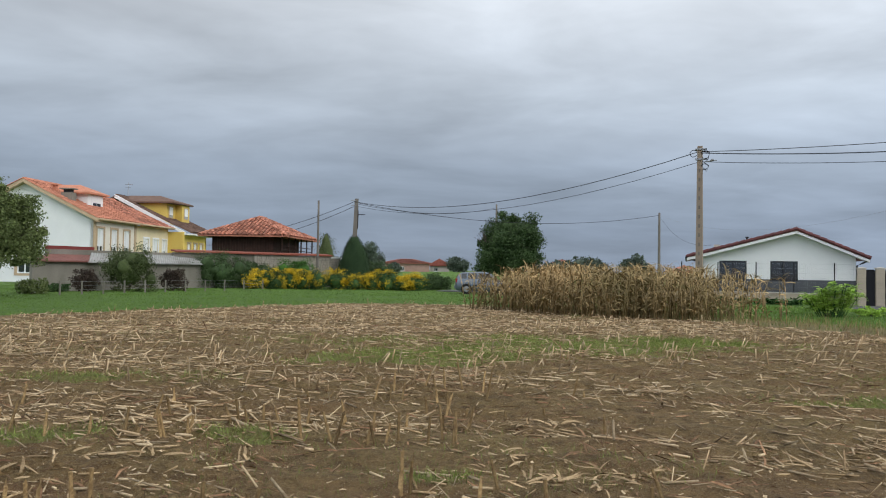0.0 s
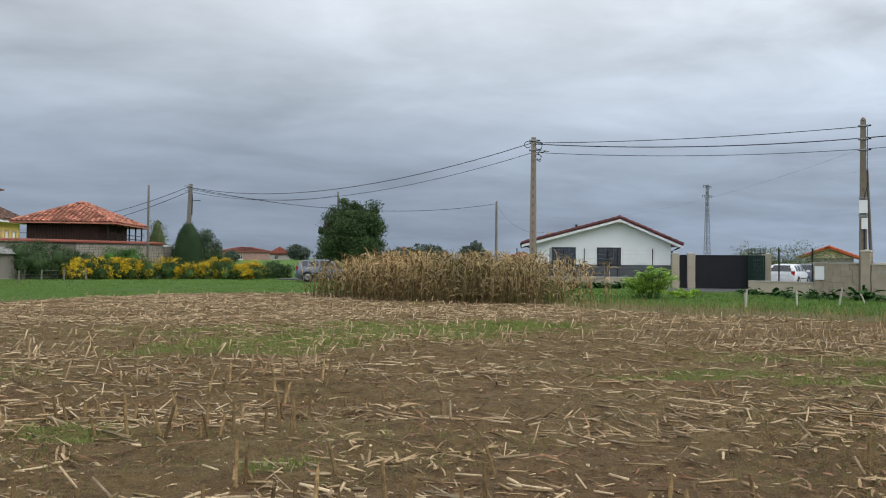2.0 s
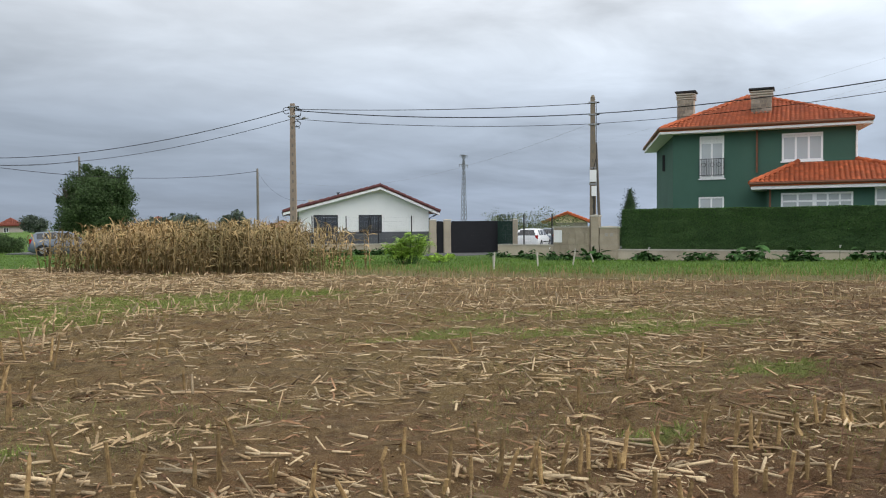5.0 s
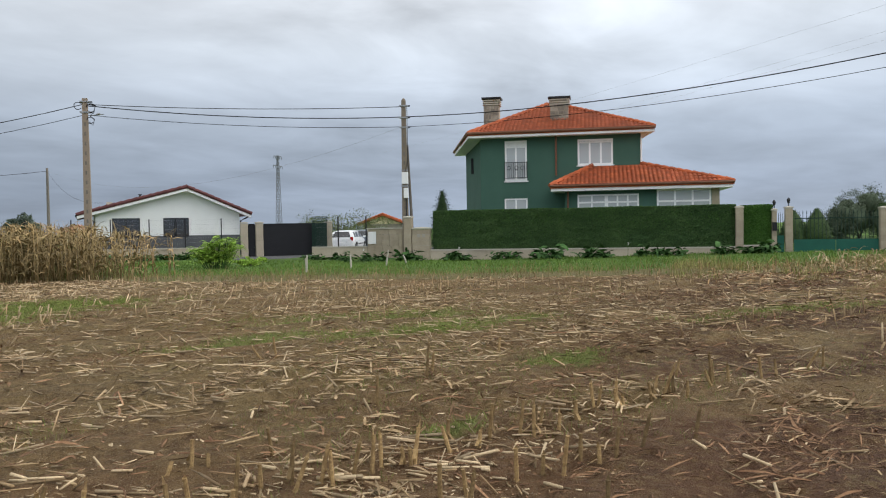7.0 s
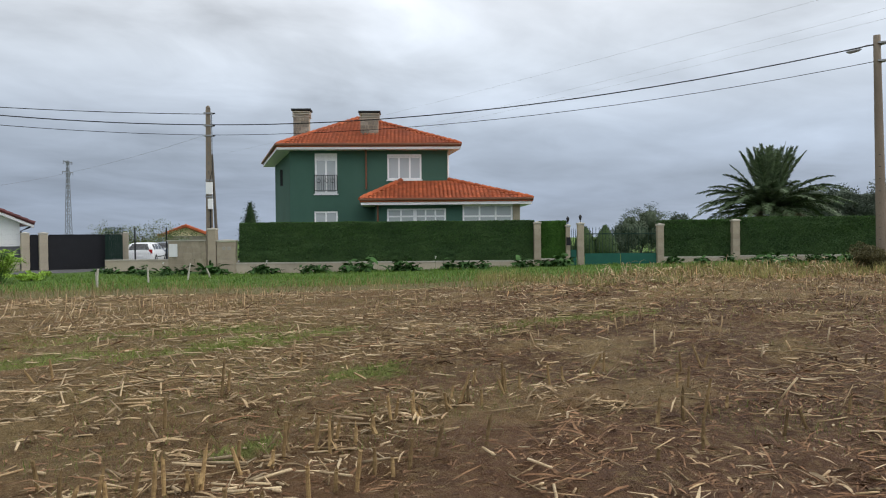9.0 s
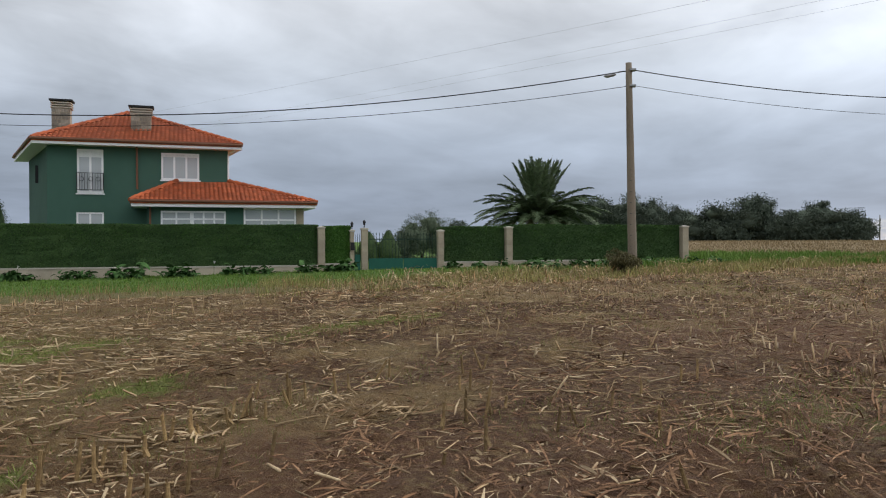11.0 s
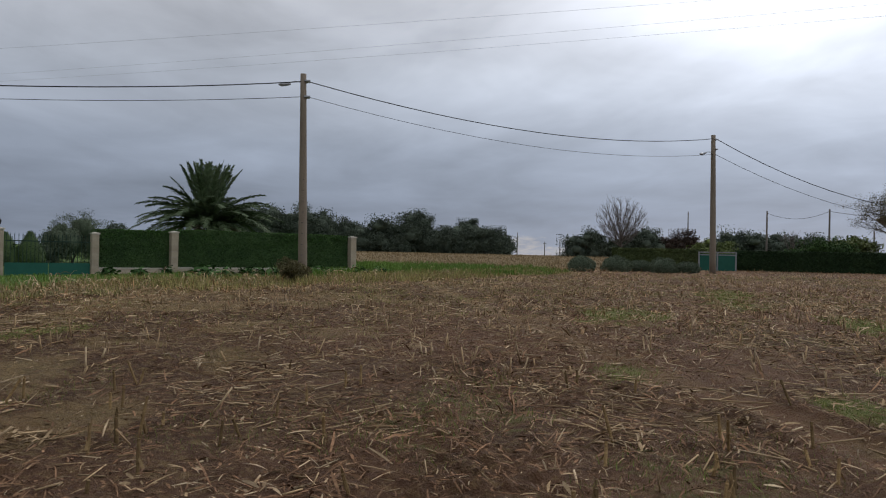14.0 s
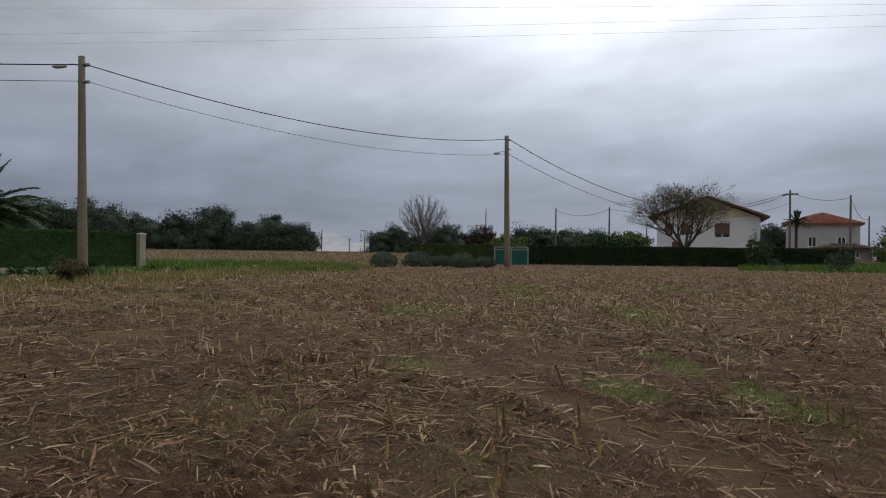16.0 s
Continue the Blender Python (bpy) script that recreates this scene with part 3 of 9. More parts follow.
def build_ground():
    steps = list(np.arange(-40, 158, 0.4)) + list(np.arange(158, 320, 3.0))
    steps = steps[:len(steps) // 2 * 2]
    az = np.radians(np.array(steps))
    rr = [0.0, 0.8, 1.5, 2.0]
    while rr[-1] < 15:
        rr.append(rr[-1] * 1.009)
    while rr[-1] < 60:
        rr.append(rr[-1] * 1.0125)
    while rr[-1] < 4000:
        rr.append(rr[-1] * 1.09)
    rr = np.array(rr[1:])
    A, R = np.meshgrid(az, rr)
    X, Y = R * np.sin(A), R * np.cos(A)
    Z = ground_z(X, Y) * 1.0
    Z = np.where(R > 60, land(X, Y), Z)
    n, m = Z.shape
    idx = np.arange(n * m).reshape(n, m)
    a, b = idx[:-1, :], idx[1:, :]
    a2, b2 = np.roll(a, -1, 1), np.roll(b, -1, 1)
    faces = np.stack([a, b, b2, a2], -1).reshape(-1, 4)
    verts = np.stack([X, Y, Z], -1).reshape(-1, 3)
    # the middle, under the camera
    verts = np.vstack([verts, [[0, 0, 0.0]]])
    c = np.full(m, n * m)
    mid = np.stack([idx[0, ::2], np.roll(idx[0], -1)[::2], np.roll(idx[0], -2)[::2], c[::2]], -1)
    faces = np.vstack([faces, mid])
    mat = ground_material()
    me = quick_mesh("ground", verts, faces[:, ::-1], mat, True)
    x, y = verts[:, 0], verts[:, 1]
    inside = smooth01(-0.35, 0.35, edge_dist(x, y))
    weeds = smooth01(-3.4, -2.4, edge_dist(x, y)) * (1 - inside) * (x > 9)
    r, azd = np.hypot(x, y), np.degrees(np.arctan2(x, y))
    dry = np.where((x > 42) & (azd > 94) & (azd < 124) & (r > 48), smooth01(49, 54, r) * (1 - smooth01(150, 190, r)), 0)
    for name, val in (("soil", inside), ("green", np.maximum(patch_mask(x, y), 0) * inside), ("dry", np.maximum(weeds * 0.75, dry)), ("debris", debris(x, y)), ("red_earth", smooth01(9, 2, x * EAST_V[0] + y * EAST_V[1] + 3 * (vnoise(x * 0.2, y * 0.2) - 0.5)) * smooth01(0.22, 0.6, vnoise(x * 0.3 + 8, y * 0.3) * 0.6 + vnoise(x * 1.7, y * 1.7 + 5) * 0.4)), ("track", np.where((x > 1.5) & (azd > 70), np.exp(-(track_off(x, y) / 0.42) ** 2) * (1 - smooth01(7.5, 11, x)), 0))):
        at = me.attributes.new(name, "FLOAT", "POINT")
        at.data.foreach_set("value", np.asarray(val, np.float32))
    return tagged(new("ground", me), "brown harvested maize field with green verge and meadow", "ground", kind="structure")


def ground_material():
    m = bpy.data.materials.new("field_and_meadow")
    m.use_nodes = True
    nt = m.node_tree
    N, L = nt.nodes.new, nt.links.new
    b = nt.nodes["Principled BSDF"]
    b.inputs["Specular IOR Level"].default_value = 0.25
    b.inputs["Roughness"].default_value = 0.9
    tc = N("ShaderNodeTexCoord")

    def tex(s, detail, rough=0.6, stretch=None):
        n = N("ShaderNodeTexNoise")
        n.inputs["Scale"].default_value, n.inputs["Detail"].default_value, n.inputs["Roughness"].default_value = s, detail, rough
        if stretch:
            mp = N("ShaderNodeMapping")
            mp.inputs["Rotation"].default_value = (0, 0, radians(12.8))
            mp.inputs["Scale"].default_value = stretch
            L(tc.outputs["Object"], mp.inputs[0])
            L(mp.outputs[0], n.inputs["Vector"])
        else:
            L(tc.outputs["Object"], n.inputs["Vector"])
        return n.outputs[0]

    def rng(v, lo, hi, a=0.0, c=1.0):
        n = N("ShaderNodeMapRange")
        n.inputs["From Min"].default_value, n.inputs["From Max"].default_value = lo, hi
        n.inputs["To Min"].default_value, n.inputs["To Max"].default_value = a, c
        L(v, n.inputs["Value"])
        return n.outputs[0]

    def mixc(fac, a, c):
        n = N("ShaderNodeMix")
        n.data_type = "RGBA"
        L(fac, n.inputs[0])
        for sock, v in ((n.inputs[6], a), (n.inputs[7], c)):
            if isinstance(v, tuple):
                sock.default_value = (*v, 1)
            else:
                L(v, sock)
        return n.outputs[2]

    def attr(name):
        n = N("ShaderNodeAttribute")
        n.attribute_name = name
        return n.outputs["Fac"]

    def mul(a, c):
        n = N("ShaderNodeMath")
        n.operation = "MULTIPLY"
        for i, v in enumerate((a, c)):
            if isinstance(v, float):
                n.inputs[i].default_value = v
            else:
                L(v, n.inputs[i])
        return n.outputs[0]

    fine, clod, wide, streak = tex(70, 4), tex(13, 6, 0.7), tex(0.55, 4), tex(1.6, 5, 0.62, (0.35, 2.2, 1))
    soil = mixc(rng(clod, 0.38, 0.62), (0.133, 0.081, 0.032), (0.296, 0.196, 0.081))
    soil = mixc(mul(rng(streak, 0.48, 0.66), 0.65), soil, (0.360, 0.250, 0.108))
    soil = mixc(mul(rng(wide, 0.47, 0.64), 0.7), soil, (0.230, 0.124, 0.051))
    soil = mixc(mul(rng(tex(1.3, 6), 0.49, 0.66), 0.5), soil, (0.248, 0.186, 0.064))
    soil = mixc(mul(rng(tex(3.5, 6, 0.7), 0.51, 0.62), 0.65), soil, (0.088, 0.052, 0.021))
    soil = mixc(mul(rng(tex(30, 5, 0.7), 0.52, 0.62), 0.5), soil, (0.080, 0.048, 0.020))
    soil = mixc(mul(rng(fine, 0.50, 0.72), 0.5), soil, (0.395, 0.300, 0.140))
    soil = mixc(mul(rng(tex(95, 3), 0.575, 0.66), 0.7), soil, (0.520, 0.435, 0.245))
    soil = mixc(mul(mul(attr("debris"), rng(tex(9, 6, 0.72), 0.36, 0.55)), 0.9), soil, (0.084, 0.036, 0.017))
    soil = mixc(mul(mul(attr("track"), rng(tex(5, 5), 0.30, 0.55)), 0.8), soil, (0.190, 0.092, 0.047))
    soil = mixc(mul(attr("red_earth"), 0.55), soil, (0.212, 0.108, 0.058))
    patch = mixc(rng(tex(9, 5), 0.35, 0.65), (0.140, 0.163, 0.038), (0.240, 0.250, 0.074))
    ragged = N("ShaderNodeMath")
    ragged.operation = "MULTIPLY_ADD"
    L(tex(3.5, 7, 0.7), ragged.inputs[0])
    ragged.inputs[1].default_value = 1.6
    L(attr("green"), ragged.inputs[2])
    soil = mixc(mul(rng(ragged.outputs[0], 1.22, 1.62), 0.92), soil, patch)
    turf = mixc(rng(tex(5, 5), 0.34, 0.66), (0.072, 0.150, 0.021), (0.128, 0.224, 0.040))
    turf = mixc(mul(rng(wide, 0.45, 0.7), 0.5), turf, (0.105, 0.165, 0.042))
    dry = mixc(rng(tex(4, 5), 0.35, 0.65), (0.195, 0.142, 0.070), (0.290, 0.215, 0.115))
    turf = mixc(attr("dry"), turf, dry)
    col = mixc(attr("soil"), turf, soil)
    L(col, b.inputs["Base Color"])
    bp = N("ShaderNodeBump")
    bp.inputs["Strength"].default_value, bp.inputs["Distance"].default_value = 1.0, 0.08
    add = N("ShaderNodeMath")
    L(fine, add.inputs[0])
    L(tex(24, 6, 0.7), add.inputs[1])
    L(add.outputs[0], bp.inputs["Height"])
    L(bp.outputs[0], b.inputs["Normal"])
    return m


build_ground()

# ---------------------------------------------------------------- roofs, windows, walls


def tiled(corners, col=0.235, row=0.36, r=0.05, lift=0.02, seed=0, course_all=True):
    """Barrel tiles laid over a flat polygon; its first edge is the eave, left to right seen from outside. Returns verts, faces."""
    P = np.array(corners, float)
    u = P[1] - P[0]
    u /= np.linalg.norm(u)
    nrm = np.cross(P[1] - P[0], P[-1] - P[0])
    nrm /= np.linalg.norm(nrm)
    if nrm[2] < 0:
        nrm = -nrm
    s = np.cross(nrm, u)
    if s[2] < 0:
        s = -s
    q = np.stack([(P - P[0]) @ u, (P - P[0]) @ s], 1)
    lo, hi = q.min(0), q.max(0)
    g = np.random.RandomState(seed)
    ca = np.arange(lo[0] + col / 2, hi[0], col)
    cb = np.arange(lo[1], hi[1], row)
    A, B = np.meshgrid(ca, cb)
    a, b = A.ravel(), B.ravel()

    def inside(px, py):
        c = np.zeros(len(px), bool)
        n = len(q)
        for i in range(n):
            x1, y1 = q[i]
            x2, y2 = q[(i + 1) % n]
            cond = (y1 > py) != (y2 > py)
            with np.errstate(divide="ignore", invalid="ignore"):
                c ^= cond & (px < (x2 - x1) * (py - y1) / (y2 - y1 + 1e-12) + x1)
        return c

    keep = inside(a, b + row * 0.5)
    a, b = a[keep], b[keep]
    n = len(a)
    ang = np.linspace(0, math.pi, 5)
    tx, tz = -np.cos(ang) * col * 0.46, np.sin(ang) * r
    jit = g.uniform(-0.012, 0.012, n)
    vs = np.zeros((n, 10, 3))
    for e, (ds, dz, k) in enumerate(((-0.05, lift + 0.035, 1.0), (row, lift, 0.82))):
        for j in range(5):
            pa, pb, ph = a + tx[j] * k + jit, b + ds, tz[j] * k + dz + jit * 0.5
            vs[:, e * 5 + j] = P[0] + pa[:, None] * u + pb[:, None] * s + ph[:, None] * nrm
    base = (np.arange(n) * 10)[:, None, None]
    f = np.array([(j, j + 1, j + 6, j + 5) for j in range(4)])[None] + base
    return vs.reshape(-1, 3), f.reshape(-1, 4)


def roof(parent, slopes, mat, ridge_lines=(), name="roof", thick=0.12, col=0.205, label=""):
    """A roof of several tiled slopes over slabs, with ridge tiles."""
    vs, fs, o = [], [], 0
    for i, c in enumerate(slopes):
        v, f = tiled(c, col=col, r=max(0.05, 0.32 * col), seed=i)
        vs.append(v)
        fs.append(f + o)
        o += len(v)
    b = Build()
    for c in slopes:
        b.slab(c, thick)
    deck = part(name, b, mat, parent, label)
    if o:
        part("roof_tiles", quick_mesh("roof_tiles", np.vstack(vs), np.vstack(fs), mat), mat, deck)["kind"] = "stuff"
    for p, q in ridge_lines:
        p, q = Vector(p), Vector(q)
        n = max(2, int((q - p).length / 0.4))
        rb = Build()
        for k in range(n):
            a, c = p.lerp(q, k / n), p.lerp(q, (k + 1.12) / n)
            rb.tube([a + Vector((0, 0, 0.03)), c + Vector((0, 0, 0.05))], [0.10, 0.125], 7)
        part("ridge_tiles", rb, mat, deck)
    return deck


def holed(b, x0, x1, z0, z1, y0, y1, holes):
    """A wall plate between y0 and y1 with rectangular openings (x0, x1, z0, z1)."""
    xs = sorted({x0, x1, *[h[0] for h in holes], *[h[1] for h in holes]})
    zs = sorted({z0, z1, *[h[2] for h in holes], *[h[3] for h in holes]})
    for i in range(len(xs) - 1):
        for j in range(len(zs) - 1):
            cx, cz = (xs[i] + xs[i + 1]) / 2, (zs[j] + zs[j + 1]) / 2
            if any(h[0] < cx < h[1] and h[2] < cz < h[3] for h in holes):
                continue
            b.box(xs[i], xs[i + 1], y0, y1, zs[j], zs[j + 1])
    return b


def window(parent, x0, x1, z0, z1, y=0.0, panes=2, frame=None, pane=None, bar=0.06, transom=None, sill=True, blind=0.0, name="window", label=""):
    """A framed window in the plane y (outside toward -y), with its panes, sill and roller blind."""
    fm, pm = frame or M["white_paint"], pane or M["glass_dark"]
    y0, y1 = y - 0.02, y + 0.07
    w = (x1 - x0 - bar) / panes
    lights = [(x0 + bar / 2 + i * w + bar / 2, x0 + bar / 2 + (i + 1) * w - bar / 2) for i in range(panes)]
    rows = [(z0 + bar, transom - bar / 2), (transom + bar / 2, z1 - bar)] if transom else [(z0 + bar, z1 - bar)]
    b = holed(Build(), x0, x1, z0, z1, y0, y1, [(a, c, p, q) for a, c in lights for p, q in rows])
    win = part(name, b, fm, parent, label)
    for i in range(panes):
        pb = Build().box(x0 + bar / 2 + i * w + bar / 2 - 0.004, x0 + bar / 2 + (i + 1) * w - bar / 2 + 0.004, y + 0.02, y + 0.04, z0 + bar - 0.004, z1 - bar + 0.004)
        part("pane", pb, pm, win)
    if blind:
        zb = z1 - (z1 - z0) * blind
        for i in range(panes):
            bb = Build()
            xa, xb = x0 + bar / 2 + i * w + bar / 2, x0 + bar / 2 + (i + 1) * w - bar / 2
            z = zb
            while z < z1 - bar - 0.02:
                bb.box(xa + 0.003, xb - 0.003, y + 0.004, y + 0.016, z, min(z + 0.046, z1 - bar))
                z += 0.05
            part("blind", bb, M["blind"], win)
    if sill:
        part("sill", Build().box(x0 - 0.06, x1 + 0.06, y - 0.10, y + 0.02, z0 - 0.06, z0 - 0.004), fm, win)
    return win


# ---------------------------------------------------------------- the green house
def green_house():
    g = 0.15
    h = thing("house", facing(33.31, 24.08, g, 62), "dark green two-storey house with orange tiled hipped roof", "house")
    D, W, skew = 8.3, 8.2, -2.15                     # depth, width; the far left corner lies further out
    T = lambda z: z - g
    holes = [(1.29, 2.45, T(3.88), T(5.98)), (1.25, 2.45, T(1.6), T(2.97)), (5.05, 6.83, T(4.59), T(5.92))]
    wb = holed(Build(), 0, W, -0.3, T(6.12), 0, 0.3, holes)
    part("wall", wb, M["render_green"], h, "dark green rendered front wall")
    side = Build()
    side.add([(0, 0.3, -0.3), (skew, D, -0.3), (skew + 0.3, D, -0.3), (0.3, 0.3, -0.3), (0, 0.3, T(6.12)), (skew, D, T(6.12)), (skew + 0.3, D, T(6.12)), (0.3, 0.3, T(6.12))],
             [(0, 4, 5, 1), (2, 6, 7, 3), (4, 7, 6, 5), (0, 1, 2, 3)])
    side.add([(W - 0.3, 0.3, -0.3), (W - 1.5, D, -0.3), (W - 1.2, D, -0.3), (W, 0.3, -0.3), (W - 0.3, 0.3, T(6.12)), (W - 1.5, D, T(6.12)), (W - 1.2, D, T(6.12)), (W, 0.3, T(6.12))],
             [(0, 4, 5, 1), (2, 6, 7, 3), (4, 7, 6, 5), (0, 1, 2, 3)])
    side.box(skew + 0.3, W - 1.5, D - 0.3, D, -0.3, T(6.12))
    part("wall", side, M["render_green"], h)
    part("ceiling_slab", Build().box(0.3, W - 1.5, 0.35, D - 0.4, T(6.0), T(6.1)), M["render_white"], h)
    part("interior_wall", Build().box(0.5, W - 0.5, 1.6, 1.7, -0.2, T(5.95)), M["render_white"], h)
    # side window
    window_side = Build().box(-1.14, -1.0, 4.0, 4.22, T(4.6), T(5.5))
    part("shutter", window_side, M["black_metal"], h)
    # eaves: soffit and fascia
    e0, e1, ez = -0.55, W + 0.65, T(6.36)
    f = Build()
    f.add([(e0, -0.6, ez - 0.24), (e1, -0.6, ez - 0.24), (e1 - 1.3, D + 0.6, ez - 0.24), (e0 + skew - 0.3, D + 0.6, ez - 0.24), (e0, -0.6, ez - 0.04), (e1, -0.6, ez - 0.04), (e1 - 1.3, D + 0.6, ez - 0.04), (e0 + skew - 0.3, D + 0.6, ez - 0.04)],
          [(3, 2, 1, 0), (4, 5, 6, 7), (0, 1, 5, 4), (1, 2, 6, 5), (2, 3, 7, 6), (3, 0, 4, 7)])
    part("fascia", f, M["white_paint"], h, "white painted soffit and fascia")
    gut = Build().tube([(e0 - 0.04, -0.67, ez), (e1 + 0.04, -0.67, ez - 0.02)], 0.07, 8)
    gut.tube([(e0 - 0.05, -0.66, ez), (e0 + skew - 0.35, D + 0.6, ez)], 0.07, 8)
    part("gutter", gut, M["copper_pipe"], h, "brown metal gutter")
    az, ay = T(8.42), 4.4
    a1, a2 = (3.25, ay, az), (3.75, ay, az)
    c = [(e0, -0.62, ez), (e1, -0.62, ez), (e1 - 1.3, D + 0.62, ez), (e0 + skew - 0.3, D + 0.62, ez)]
    roof(h, [[c[0], c[1], a2, a1], [c[1], c[2], a2], [c[2], c[3], a1, a2], [c[3], c[0], a1]], M["tile_orange"],
         [(c[0], a1), (c[1], a2), (a1, a2)], label="orange barrel tile hipped roof")
    for (x0, x1, y0, z0, z1) in ((-0.1, 0.8, 2.0, 6.8, 8.6), (3.58, 4.6, 1.2, 6.6, 8.34)):
        b = Build().box(x0 + 0.05, x1 - 0.05, y0, y0 + 0.75, T(z0), T(z1) - 0.42)
        st = part("chimney", b, M["sandstone"], h, "stone-faced chimney with slatted dark cap")
        blocks = Build()
        gg = random.Random(int(x0 * 10))
        z = T(z0) + 0.1
        while z < T(z1) - 0.5:
            x = x0 + 0.02
            while x < x1 - 0.1:
                w = min(gg.uniform(0.16, 0.3), x1 - 0.03 - x)
                blocks.box(x + 0.008, x + w - 0.008, y0 - 0.025, y0 + 0.02, z + 0.008, z + 0.17, 0.01)
                x += w
            z += 0.18
        part("stone_facing", blocks, M["rubble"], st)["kind"] = "stuff"
        cap = Build()
        for k in range(3):
            cap.box(x0 - 0.02, x1 + 0.02, y0 - 0.05, y0 + 0.82, T(z1) - 0.40 + k * 0.12, T(z1) - 0.35 + k * 0.12)
        cap.box(x0 + 0.1, x1 - 0.1, y0 + 0.1, y0 + 0.66, T(z1) - 0.42, T(z1) - 0.05)
        part("cowl", cap, M["stone_cap"], st)
        part("cap", Build().box(x0 - 0.08, x1 + 0.08, y0 - 0.1, y0 + 0.86, T(z1) - 0.05, T(z1) + 0.03), M["iron"], st)
    window(h, 1.29, 2.45, T(3.88), T(5.98), 0.04, 2, pane=M["glass_grey"], bar=0.095, blind=0.18, label="white french window with roller blinds")
    bal = Build()
    for z in (4.02, 4.82):
        bal.box(1.27, 2.47, -0.16, -0.13, T(z), T(z) + 0.03)
    bal.box(1.27, 1.29, -0.16, 0.03, T(4.82), T(4.85)).box(2.45, 2.47, -0.16, 0.03, T(4.82), T(4.85))
    bal.box(1.27, 1.29, -0.16, -0.13, T(4.02), T(4.85)).box(2.45, 2.47, -0.16, -0.13, T(4.02), T(4.85))
    rail = part("balcony_rail", bal, M["iron"], h, "black wrought iron balcony rail")
    for k in range(11):
        x = 1.29 + k * 1.15 / 10
        part("bar", Build().box(x - 0.009, x + 0.009, -0.155, -0.135, T(4.05), T(4.82)), M["iron"], rail)
    for x in (1.5, 1.9, 2.22):
        part("scroll", Build().tube([(x + 0.1 * math.cos(t), -0.145, T(4.55) + 0.1 * math.sin(t)) for t in np.linspace(0, 6.28, 9)], 0.012, 4), M["iron"], rail)
    window(h, 1.25, 2.45, T(1.6), T(2.97), 0.04, 2, pane=M["glass_grey"], bar=0.08)
    window(h, 5.05, 6.83, T(4.59), T(5.92), 0.04, 3, pane=M["glass_grey"], bar=0.095, blind=0.15, label="white three-pane window with lowered blinds")
    part("downpipe", Build().tube([(3.95, -0.62, ez - 0.05), (3.95, -0.1, ez - 0.35), (3.95, -0.07, T(4.1))], 0.05, 8), M["copper_pipe"], h, "brown downpipe")
    part("downpipe", Build().tube([(W + 0.45, -0.6, ez - 0.06), (W + 0.3, -0.3, ez - 0.3), (W + 0.02, -0.06, ez - 0.45), (W + 0.02, -0.06, T(4.6))], 0.045, 8), M["white_paint"], h)
    # single-storey wing, in front and to the right
    y0 = -1.8
    holes = [(5.06, 8.0, T(2.0), T(3.01)), (8.83, 11.35, T(1.0), T(3.19))]
    part("wing_wall", holed(Build(), 4.46, 11.7, -0.4, T(3.22), y0, y0 + 0.25, holes), M["render_green"], h, "green wall of the single-storey wing")
    part("wing_wall", Build().box(11.45, 11.7, y0 + 0.25, 7.0, -0.4, T(3.22)).box(8.2, 11.45, 6.75, 7.0, -0.4, T(3.22)).box(4.46, 4.71, y0 + 0.25, 0, -0.4, T(3.22)), M["render_green"], h)
    part("corner_pier", Build().box(11.36, 11.72, y0 - 0.02, y0 + 0.3, -0.4, T(3.21), 0.01), M["sandstone"], h, "sandstone corner pier")
    part("wing_floor", Build().box(4.71, 11.45, y0 + 0.25, -0.02, -0.35, -0.2), M["concrete"], h)
    part("interior_wall", Build().box(4.8, 11.4, -0.3, -0.2, -0.2, T(3.1)), M["render_white"], h)
    window(h, 5.06, 6.45, T(2.0), T(3.01), y0 + 0.04, 2, pane=M["glass_grey"], bar=0.085, transom=T(2.62))
    window(h, 6.45, 8.0, T(2.0), T(3.01), y0 + 0.04, 3, pane=M["glass_grey"], bar=0.085, transom=T(2.62))
    window(h, 8.83, 11.35, T(1.0), T(3.19), y0 + 0.04, 3, pane=M["glass_grey"], bar=0.09, transom=T(2.60), sill=False, label="white glazed sunroom front")
    ez2 = T(3.44)
    x0, x1, yf, yb = 3.75, 12.3, -2.42, 7.4
    part("wing_fascia", Build().box(x0 + 0.05, x1 - 0.05, yf + 0.05, -0.01, ez2 - 0.26, ez2 - 0.05).box(W + 0.02, x1 - 0.05, -0.01, yb, ez2 - 0.26, ez2 - 0.05), M["white_paint"], h, "white fascia of the wing")
    part("gutter", Build().tube([(x0, yf - 0.04, ez2), (x1, yf - 0.04, ez2)], 0.065, 8), M["copper_pipe"], h)
    part("downpipe", Build().tube([(4.6, -1.87, ez2 - 0.15), (4.6, -1.87, 0.1)], 0.045, 8), M["copper_pipe"], h)
    k1, k2 = (5.75, -0.02, T(4.50)), (8.25, -0.02, T(4.54))
    k3 = (8.25, 5.0, T(4.54))
    roof(h, [[(x0, yf, ez2), (x1, yf, ez2), k2, k1], [(x1, yf, ez2), (x1, yb, ez2), k3, k2], [(x0, -0.02, ez2), (x0, yf, ez2), k1]], M["tile_orange"],
         [((x0, yf, ez2), k1), ((x1, yf, ez2), k2)], name="wing_roof", label="orange tiled roof of the wing")


green_house()


